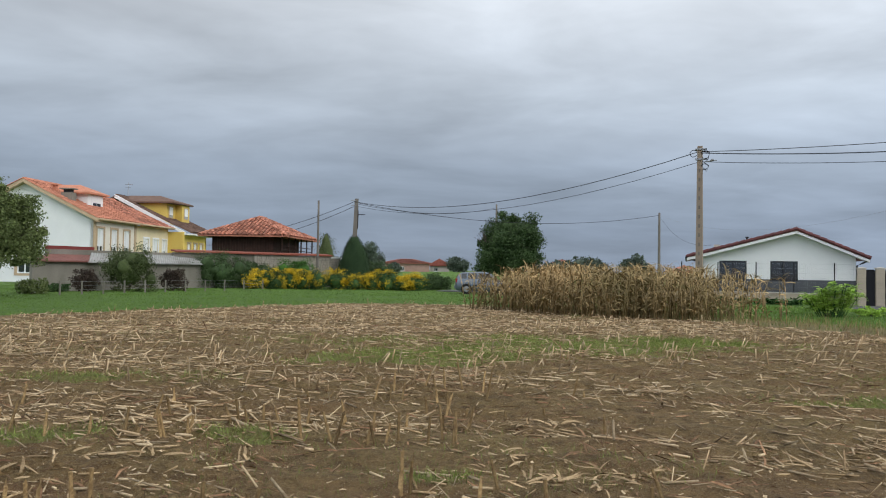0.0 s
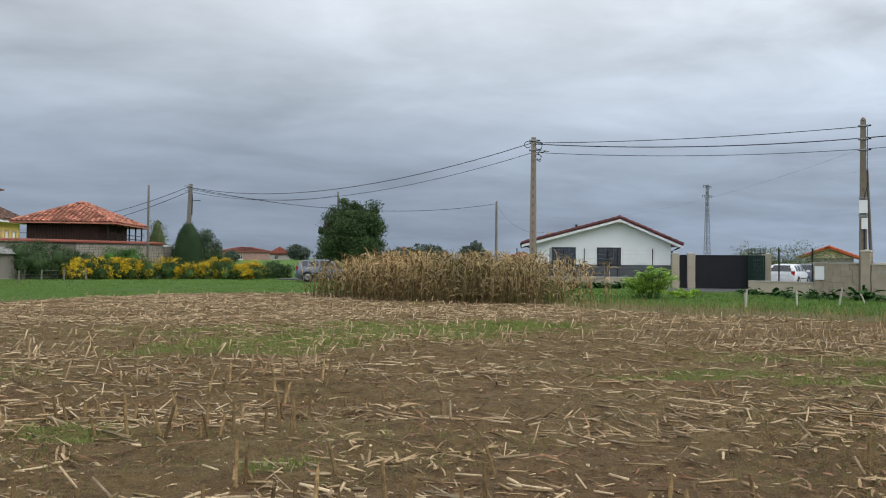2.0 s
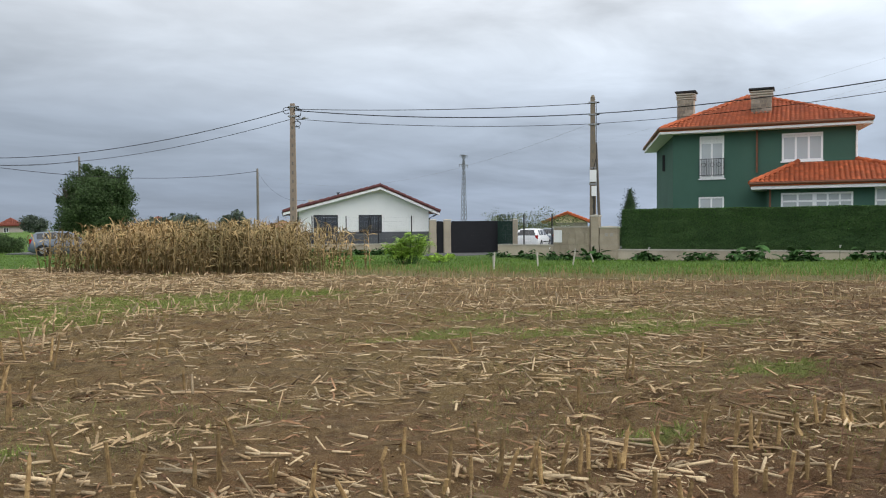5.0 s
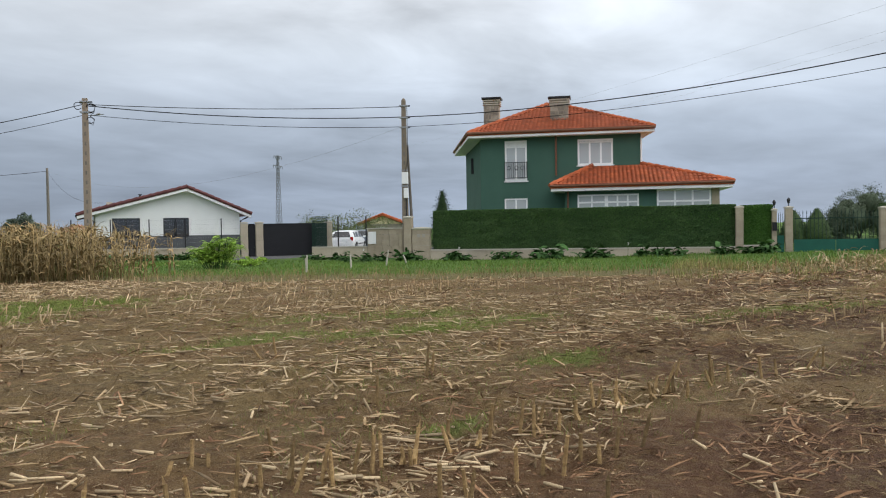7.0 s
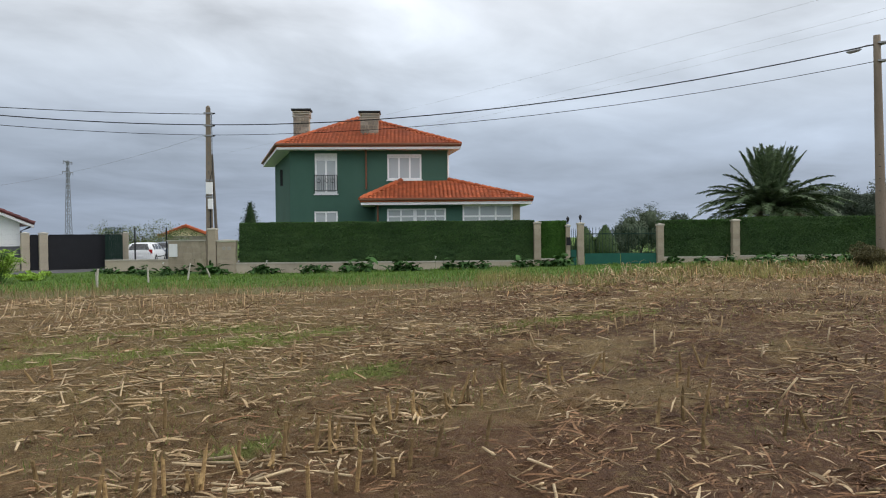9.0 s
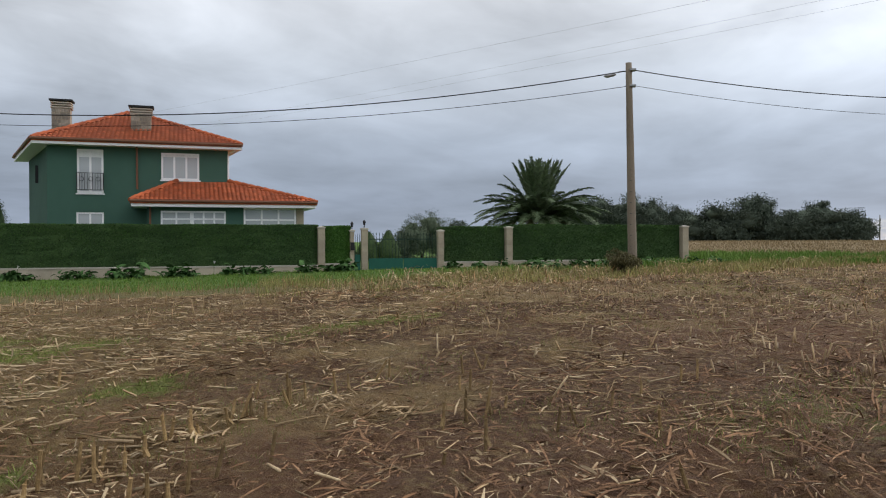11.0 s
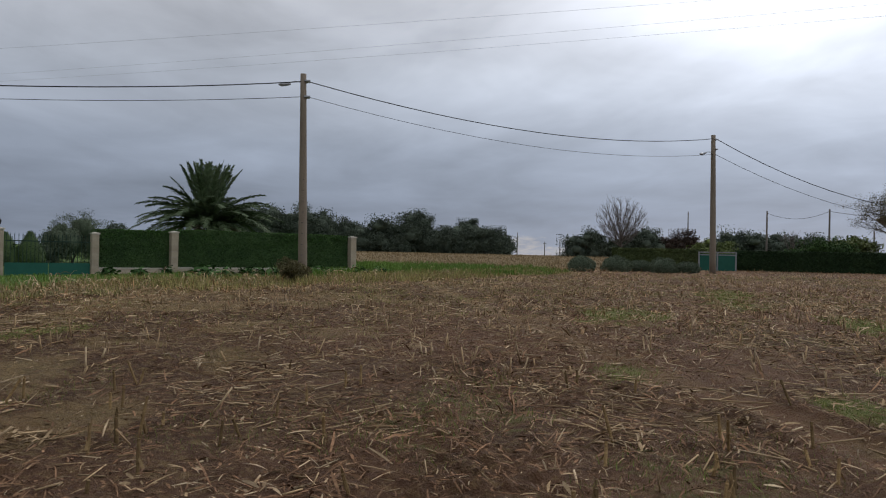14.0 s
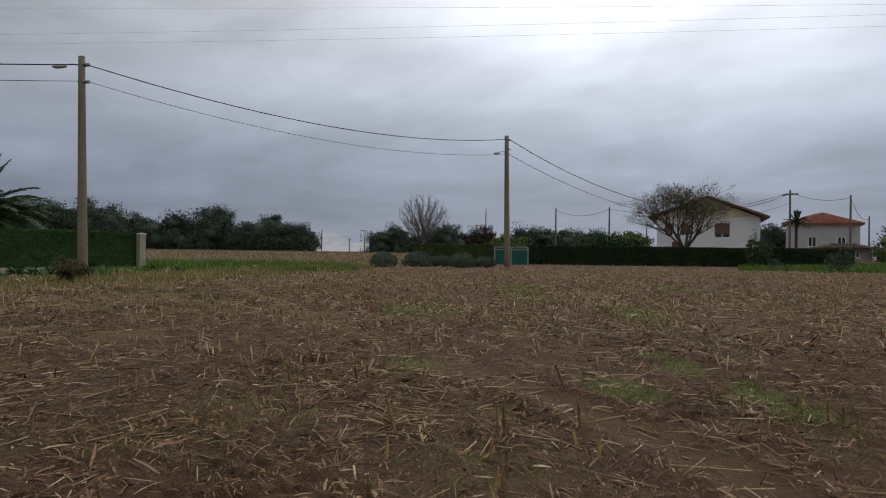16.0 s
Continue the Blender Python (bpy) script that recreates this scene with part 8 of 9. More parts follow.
# ---------------------------------------------------------------- cars
def car(x, y, az, zb, length, width, height, paint, label):
    """A small hatchback: one rounded shell lofted from nose to tail, glass let into it, wheels in their arches. Local +y is its front."""
    t = thing("car", facing(x, y, zb, az), label, "car")
    L, W, Ht = length, width / 2, height
    # along the car: place, sill, waist height, waist half width, roof height, roof half width
    rows = [(-0.500, 0.34, 0.72, 0.80, 0.78, 0.72), (-0.492, 0.24, 0.86, 0.90, 0.95, 0.78), (-0.455, 0.20, 0.93, 0.95, 1.22, 0.74), (-0.400, 0.18, 0.95, 0.98, 1.38, 0.74), (-0.300, 0.17, 0.95, 1.00, 1.42, 0.77), (-0.120, 0.17, 0.95, 1.00, 1.45, 0.79),
            (0.030, 0.17, 0.94, 1.00, 1.43, 0.78), (0.110, 0.17, 0.93, 1.00, 1.34, 0.75), (0.200, 0.17, 0.92, 0.99, 1.08, 0.76), (0.260, 0.17, 0.90, 0.98, 0.955, 0.78), (0.360, 0.18, 0.82, 0.95, 0.88, 0.74), (0.450, 0.20, 0.68, 0.88, 0.76, 0.66), (0.492, 0.26, 0.56, 0.76, 0.64, 0.58), (0.500, 0.36, 0.48, 0.66, 0.54, 0.5)]
    k = Ht / 1.45
    ring = []
    for f, z0, zw, ww, zr, wr in rows:
        yy, w, r = f * L, W * ww, W * wr
        zw, zr = zw * k, zr * k
        half = [(w * 0.86, z0), (w * 0.97, z0 + 0.10), (w, (z0 + zw) * 0.5), (w * 0.985, zw - 0.05), (w * 0.95, zw), (w + (r - w) * 0.55, zw + (zr - zw) * 0.55), (r, zr - (zr - zw) * 0.13), (r * 0.82, zr - 0.012), (r * 0.35, zr)]
        ring.append([(a, yy, z) for a, z in half] + [(-a, yy, z) for a, z in reversed(half)])
    m = len(ring[0])
    b = Build()
    for q in ring:
        b.v += q
    for i in range(len(ring) - 1):
        for j in range(m):
            b.f.append((i * m + j, (i + 1) * m + j, (i + 1) * m + (j + 1) % m, i * m + (j + 1) % m))
    b.f += [tuple(range(m)), tuple((len(ring) - 1) * m + j for j in reversed(range(m)))]
    part("body", b, M[paint], t, smooth=True)

    def pane(name, i0, i1, j0, j1, keep):
        """Glass over the shell between rings i0 and i1 and corners j0 and j1, drawn in a little from its edges."""
        grid = [[Vector(ring[i][j % m]) for j in range(j0, j1 + 1)] for i in range(i0, i1 + 1)]
        mid = sum((p for row in grid for p in row), Vector()) / (len(grid) * len(grid[0]))
        out = (mid - Vector((0, mid.y * 0.6, 0.7))).normalized() * 0.012
        w = j1 - j0 + 1
        pb = Build().add([mid + (p - mid) * keep + out for row in grid for p in row], [(a * w + c, (a + 1) * w + c, (a + 1) * w + c + 1, a * w + c + 1) for a in range(i1 - i0) for c in range(w - 1)])
        part(name, pb, M["glass_dark"], t, "dark tinted glass")

    for i0, i1 in ((3, 4), (4, 5), (5, 7)):
        pane("side_window", i0, i1, 4, 6, 0.86)
        pane("side_window", i0, i1, 11, 13, 0.86)
    pane("windscreen", 7, 9, 6, 11, 0.9)
    pane("rear_window", 1, 3, 6, 11, 0.88)
    for sx in (-1, 1):
        for yy in (-L * 0.31, L * 0.32):
            part("wheel_arch", Build().tube([(sx * (W - 0.16), yy, 0.31), (sx * (W + 0.004), yy, 0.31)], 0.36, 18), M["rubber"], t)
            wh = part("wheel", Build().tube([(sx * (W - 0.2), yy, 0.31), (sx * (W - 0.02), yy, 0.31), (sx * (W + 0.012), yy, 0.31)], [0.30, 0.31, 0.27], 18), M["rubber"], t, "black tyre")
            part("rim", Build().tube([(sx * (W + 0.008), yy, 0.31), (sx * (W + 0.026), yy, 0.31)], [0.205, 0.17], 12), M["galv"], wh)
        part("tail_lamp", Build().box(sx * W * 0.79 - 0.10, sx * W * 0.79 + 0.10, -L * 0.497, -L * 0.462, 0.74 * k, 1.0 * k, 0.02), M["lamp_red"], t, "red tail lamp")
        part("headlamp", Build().box(sx * W * 0.62 - 0.15, sx * W * 0.62 + 0.15, L * 0.44, L * 0.492, 0.56, 0.69, 0.03), M["glass_grey"], t)
        part("mirror", Build().box(sx * (W + 0.09) - 0.09, sx * (W + 0.09) + 0.09, L * 0.17, L * 0.19, 0.93, 1.05, 0.02), M[paint], t)
        part("side_strip", Build().box(sx * W - 0.012, sx * W + 0.012, -L * 0.2, L * 0.2, 0.5, 0.56), M["rubber"], t)
    part("bumper", Build().box(-W * 0.84, W * 0.84, -L * 0.515, -L * 0.47, 0.32, 0.54, 0.03), M[paint], t)
    part("plate", Build().box(-0.25, 0.25, -L * 0.521, -L * 0.516, 0.56, 0.66), M["white_paint"], t, "plain white plate")
    return t


v = pol(11.55, 51.5)
car(v.x, v.y, 99, 0.02, 3.8, 1.65, 1.45, "car_silver", "silver-blue small car parked beside the maize")
v = pol(44.2, 53)
car(v.x, v.y, 57, 0.03, 4.1, 1.75, 1.42, "car_white", "white hatchback parked in the yard")
v = pol(45.9, 58)
car(v.x, v.y, 70, 0.03, 4.1, 1.75, 1.45, "car_silver", "grey car parked behind a white hatchback")

# ---------------------------------------------------------------- field: maize stand, stubble, straw, grass
def sticks(p, d, ln, r0, r1, sides=5, cap=True, bend=None, g=None):
    """Many thin tapered rods from p along d. Returns verts and four-cornered faces."""
    n = len(p)
    d = d / np.linalg.norm(d, axis=1)[:, None]
    ref = np.where(np.abs(d[:, 2:3]) < 0.9, np.array([[0, 0, 1.0]]), np.array([[1.0, 0, 0]]))
    a = np.cross(d, ref)
    a /= np.linalg.norm(a, axis=1)[:, None]
    b = np.cross(d, a)
    ang = np.arange(sides) * 2 * np.pi / sides
    rings = []
    for s, r in ((0.0, r0), (1.0, r1)):
        c = p + d * (ln * s)[:, None]
        rings.append(c[:, None] + (a[:, None] * np.cos(ang)[None, :, None] + b[:, None] * np.sin(ang)[None, :, None]) * np.asarray(r)[:, None, None])
    v = np.concatenate(rings, 1)
    f = [(k, (k + 1) % sides, sides + (k + 1) % sides, sides + k) for k in range(sides)]
    if cap and sides == 6:
        f += [(6, 7, 8, 9), (6, 9, 10, 11), (3, 2, 1, 0), (5, 4, 3, 0)]
    if cap and sides == 4:
        f += [(4, 5, 6, 7), (3, 2, 1, 0)]
    F = np.array(f)[None] + (np.arange(n) * sides * 2)[:, None, None]
    return v.reshape(-1, 3), F.reshape(-1, 4)


def ribbons(p, yaw, ln, wid, rise, curl, seg=4, g=None, droop=None):
    """Many bent leaf strips that start at p. rise: climb per length at the start; curl: how fast it turns down."""
    n = len(p)
    u = np.stack([np.cos(yaw), np.sin(yaw)], 1)
    w = np.stack([-np.sin(yaw), np.cos(yaw), np.zeros(n)], 1)
    tw = g.uniform(-0.9, 0.9, n)
    vs = np.zeros((n, seg + 1, 2, 3))
    pos = p.copy()
    el = rise.copy()
    side = g.uniform(-0.5, 0.5, n)
    yy = yaw.copy()
    for k in range(seg + 1):
        t = k / seg
        half = wid * (0.35 + 0.65 * math.sin(math.pi * min(1, 0.15 + t * 0.85)))
        ww = np.stack([-np.sin(yy), np.cos(yy), tw * (0.3 + t)], 1)
        vs[:, k, 0], vs[:, k, 1] = pos - ww * half[:, None] * 0.5, pos + ww * half[:, None] * 0.5
        step = (ln / seg)[:, None]
        pos = pos + np.stack([np.cos(yy) * np.cos(el), np.sin(yy) * np.cos(el), np.sin(el)], 1) * step
        el = el - curl / seg
        yy = yy + side / seg
    v = vs.reshape(n, -1, 3)
    f = np.array([(2 * k, 2 * k + 1, 2 * k + 3, 2 * k + 2) for k in range(seg)])[None] + (np.arange(n) * (seg + 1) * 2)[:, None, None]
    return v.reshape(-1, 3), f.reshape(-1, 4)


def join(parts_):
    o, vs, fs = 0, [], []
    for v, f in parts_:
        vs.append(v)
        fs.append(f + o)
        o += len(v)
    return np.vstack(vs), np.vstack(fs)


def scatter(g, n, r0, r1, power, az0=-42, az1=160):
    """Places by bearing and distance, denser near the camera."""
    r = r0 + (r1 - r0) * g.uniform(0, 1, n) ** power
    a = np.radians(g.uniform(az0, az1, n))
    return r * np.sin(a), r * np.cos(a)


def bands(x, y):
    """Strips along the rows where the harvester dropped more."""
    u, v = x * ROW_U[0] + y * ROW_U[1], x * ROW_V[0] + y * ROW_V[1]
    return vnoise(u * 0.22 + 7, v * 1.05 + 3) * 0.65 + vnoise(x * 1.2 + 3, y * 1.2) * 0.35


def field_straw():
    g = np.random.RandomState(21)
    along = np.arctan2(ROW_U[1], ROW_U[0])
    # lying stalk pieces: straight, pale and much alike in direction in the west, duller and fewer to the east
    def pieces(n, power, r1, share, mean, shape, thin, thick, steady, name, label, mat):
        x, y = scatter(g, n, 2.2, r1, power)
        az, r = np.degrees(np.arctan2(x, y)), np.hypot(x, y)
        west = 1 - smooth01(55, 84, az)
        want = share * np.clip((bands(x, y) - 0.34) * 2.9, 0.10, 1.0) * ((0.04 + 0.22 * smooth01(6, 12, r) if mat == "straw" else 0.34 + 0.2 * smooth01(5, 9, r)) + (0.9 if mat == "straw" else 0.35) * west * (1 - 0.3 * smooth01(20, 50, az)) * (1 - 0.35 * smooth01(14, 26, az) * (1 - smooth01(34, 46, az)) * (1 - smooth01(7, 12, r)))) * (1 + 0.5 * smooth01(11, 18, r) * west * (1 - smooth01(2, 16, az)) - 0.35 * smooth01(14, 20, r) * smooth01(8, 20, az)) * (1 - 0.72 * patch_mask(x, y)) * (1 - 0.85 * bare(x, y))
        k = (edge_dist(x, y) > 0.15) & (g.uniform(0, 1, n) < want)
        x, y, az, r = x[k], y[k], az[k], r[k]
        n = len(x)
        turn = np.where(g.uniform(0, 1, n) < steady * (1 - 0.45 * smooth01(70, 90, az)) * (1 - 0.6 * smooth01(9, 17, r)), np.where(az > 70, g.normal(0.25, 0.75, n), g.normal(-0.62, 0.42, n) - 0.6 * smooth01(15, 48, az)), g.normal(-0.3, 1.0 + 0.5 * smooth01(9, 17, r), n))
        yaw = np.where(az > 82, np.arctan2(EAST_U[1], EAST_U[0]), along) + turn + np.pi * (g.uniform(0, 1, n) < 0.5)
        pit = np.abs(g.normal(0, 0.06, n)) + (g.uniform(0, 1, n) < 0.09) * g.uniform(0.2, 0.9, n)
        ln = np.where(pit > 0.2, g.uniform(0.06, 0.2, n), np.clip(g.gamma(shape, mean / shape, n), 0.03, 0.5))
        ln *= 1 + 0.35 * smooth01(70, 90, az)
        rad = g.uniform(thin, thick, n) * (1 - 0.2 * smooth01(70, 90, az)) * (1 + 0.3 * smooth01(12, 24, r))
        p = np.stack([x, y, ground_z(x, y) + rad * 0.8], 1)
        d = np.stack([np.cos(yaw) * np.cos(pit), np.sin(yaw) * np.cos(pit), np.sin(pit)], 1)
        near = r < 8
        v, f = join([sticks(p[q], d[q], ln[q], rad[q], rad[q] * g.uniform(0.7, 1.0, q.sum()), sd, sd == 6) for q, sd in ((near, 6), (~near, 4))])
        solo(name, quick_mesh(name, v, f, M[mat]), M[mat], label, "straw", kind="stuff")

    pieces(92000, 0.62, 37, 0.95, 0.165, 3.0, 0.0065, 0.0130, 0.64, "straw", "pale broken maize stalks strewn over brown soil", "straw")
    pieces(60000, 0.75, 30, 0.60, 0.115, 2.4, 0.004, 0.009, 0.6, "straw", "weathered brown pieces of maize stalk on the soil", "straw_dull")
    pieces(60000, 0.55, 46, 0.8, 0.24, 3.0, 0.005, 0.011, 0.55, "straw", "long dry maize stalks lying across the field", "straw_dull")
    pieces(110000, 0.95, 24, 0.62, 0.060, 2.0, 0.0025, 0.0055, 0.4, "straw", "thin splinters of maize stalk on the soil", "straw")
    # the same straw on the rest of the field, round the standpoint and behind it
    x, y = scatter(g, 9000, 0.6, 22, 1.0, 160, 318)
    near = scatter(g, 500, 0.4, 2.3, 0.8)
    x, y = np.concatenate([x, near[0]]), np.concatenate([y, near[1]])
    k = edge_dist(x, y) > 0.15
    x, y = x[k], y[k]
    n = len(x)
    yaw, rad = along + g.normal(-0.4, 0.8, n), g.uniform(0.005, 0.012, n)
    v, f = sticks(np.stack([x, y, ground_z(x, y) + rad * 0.8], 1), np.stack([np.cos(yaw), np.sin(yaw), np.zeros(n)], 1), np.clip(g.gamma(3.0, 0.055, n), 0.03, 0.5), rad, rad * 0.85, 4)
    solo("straw", quick_mesh("straw", v, f, M["straw_dull"]), M["straw_dull"], "weathered maize stalks strewn over brown soil", "straw", kind="stuff")
    # torn leaf strips, thick along some rows and thin on the trodden soil
    x, y = scatter(g, 200000, 2.0, 36, 0.95)
    az = np.degrees(np.arctan2(x, y))
    keep = (edge_dist(x, y) > 0.05) & (g.uniform(0, 1, len(x)) < np.clip((bands(x + 9, y) * 0.7 + vnoise(x * 2.6, y * 2.6 + 11) * 0.45 - 0.46) * 2.6, 0.12, 1.0) * (0.28 + 0.72 * smooth01(40, 90, az)) * (1 - 0.8 * bare(x, y)) * (1 - (0.62 - 0.62 * debris(x, y)) * smooth01(48, 75, az)) * np.where((x > 1.5) & (az > 70), smooth01(0.1, 0.40, np.abs(track_off(x, y))), 1) * (1 - 0.6 * patch_mask(x, y)))
    x, y = x[keep], y[keep]
    n = len(x)
    yaw = along + 1.6 * (vnoise(x * 0.3, y * 0.3) - 0.5) + g.normal(0, 0.8, n) + np.pi * (g.uniform(0, 1, n) < 0.5)
    ln = np.clip(g.gamma(1.9, 0.062, n), 0.03, 0.45)
    p = np.stack([x, y, ground_z(x, y) + 0.006], 1)
    v, f = ribbons(p, yaw, ln, g.uniform(0.005, 0.018, n) * (1 + np.hypot(x, y) / 26), np.abs(g.normal(0.05, 0.22, n)), g.uniform(0.0, 0.9, n), 2, g)
    k = int(n * 0.93)
    cut = k * 6
    solo("leaf_litter", quick_mesh("leaf_litter", v[:cut], f[:k * 2], M["litter"]), M["litter"], "dull brown shredded maize leaves on the soil", "straw", kind="stuff")
    solo("leaf_litter", quick_mesh("leaf_litter", v[cut:], f[k * 2:] - cut, M["straw"]), M["straw"], "pale dry maize husks on the soil", "straw", kind="stuff")
    # crumbs of stalk and soil-coloured flakes
    x, y = scatter(g, 150000, 2.2, 18, 0.9)
    keep = (edge_dist(x, y) > 0.1) & (g.uniform(0, 1, len(x)) < np.clip((vnoise(x * 1.1 + 40, y * 1.1) * 0.8 + vnoise(x * 4 + 2, y * 4) * 0.5 - 0.48) * 2.0, 0.02, 1))
    x, y = x[keep], y[keep]
    n = len(x)
    sz = np.clip(g.gamma(2.0, 0.006, n), 0.004, 0.030) * (0.7 + np.hypot(x, y) / 25)
    yaw, tl = g.uniform(0, 6.28, n), g.normal(0, 0.35, (n, 2))
    ca, sa = np.cos(yaw), np.sin(yaw)
    z = ground_z(x, y) + 0.007
    asp = g.uniform(0.2, 0.8, n)
    q = np.zeros((n, 4, 3))
    for i, (p_, r_) in enumerate(((-1, -1), (1, -1), (1, 1), (-1, 1))):
        dx, dy = p_ * sz * 0.5, r_ * sz * 0.5 * asp
        q[:, i] = np.stack([x + dx * ca - dy * sa, y + dx * sa + dy * ca, z + dx * tl[:, 0] + dy * tl[:, 1]], 1)
    pale = g.uniform(0, 1, n) < 0.05 + 0.38 * (1 - smooth01(48, 80, np.degrees(np.arctan2(x, y)))) * smooth01(0.4, 0.62, vnoise(x * 0.9 + 15, y * 0.9 + 4))
    q = np.concatenate([q[~pale], q[pale]])
    k = int((~pale).sum())
    fq = np.arange(n * 4).reshape(n, 4)
    solo("chaff", quick_mesh("chaff", q[:k].reshape(-1, 3), fq[:k], M["litter"]), M["litter"], "brown crumbs of maize stalk and leaf", "straw", kind="stuff")
    solo("chaff", quick_mesh("chaff", q[k:].reshape(-1, 3), fq[:n - k], M["straw"]), M["straw"], "pale crumbs of maize stalk and leaf", "straw", kind="stuff")
    # larger torn leaves in the eastern strips
    x, y = scatter(g, 90000, 2.3, 26, 0.9, 48, 160)
    keep = (edge_dist(x, y) > 0.2) & (g.uniform(0, 1, len(x)) < (0.04 + 0.50 * debris(x, y)) * (1 - 0.8 * bare(x, y)))
    x, y = x[keep], y[keep]
    n = len(x)
    ln = np.clip(g.gamma(2.2, 0.055, n), 0.04, 0.42)
    lay = np.arctan2(EAST_U[1], EAST_U[0]) + g.normal(0, 0.65, n) + np.pi * (g.uniform(0, 1, n) < 0.5)
    v, f = ribbons(np.stack([x, y, ground_z(x, y) + 0.005], 1), lay, ln, g.uniform(0.004, 0.013, n), np.abs(g.normal(0.05, 0.16, n)), g.uniform(0.0, 0.7, n), 3, g)
    k1, k2 = int(n * 0.80), int(n * 0.978)
    for a, b, m, lab in ((0, k1, "litter", "dark brown torn maize leaves"), (k1, k2, "straw_dull", "brown dry maize leaves"), (k2, n, "straw", "pale curled maize leaves")):
        solo("leaf_litter", quick_mesh("leaf_litter", v[a * 8:b * 8], f[a * 3:b * 3] - a * 8, M[m]), M[m], lab + " lying on the soil", "straw", kind="stuff")
    # heaps of husks
    hs, hp = [], []
    for k in range(110):
        hx_, hy_ = scatter(g, 1, 3.2, 20, 0.9)
        if edge_dist(hx_, hy_)[0] < 0.6:
            continue
        m = g.randint(14, 50)
        px, py = hx_[0] + g.normal(0, 0.26, m), hy_[0] + g.normal(0, 0.14, m)
        q = np.stack([px, py, ground_z(px, py) + np.abs(g.normal(0.01, 0.025, m))], 1)
        pale = k % 7 == 0
        (hp if pale else hs).append(ribbons(q, g.uniform(0, 6.28, m), g.uniform(0.06, 0.24, m), g.uniform(0.008, 0.026, m), np.abs(g.normal(0.0, 0.22, m)), g.uniform(0.0, 0.8, m), 4, g))
    v, f = join(hs)
    solo("husk_heaps", quick_mesh("husk_heaps", v, f, M["straw_dull"]), M["straw_dull"], "small heaps of dry husks and torn leaves", "straw", kind="stuff")
    v, f = join(hp)
    solo("husk_heaps", quick_mesh("husk_heaps", v, f, M["straw"]), M["straw"], "small heaps of pale dry husks", "straw", kind="stuff")


field_straw()


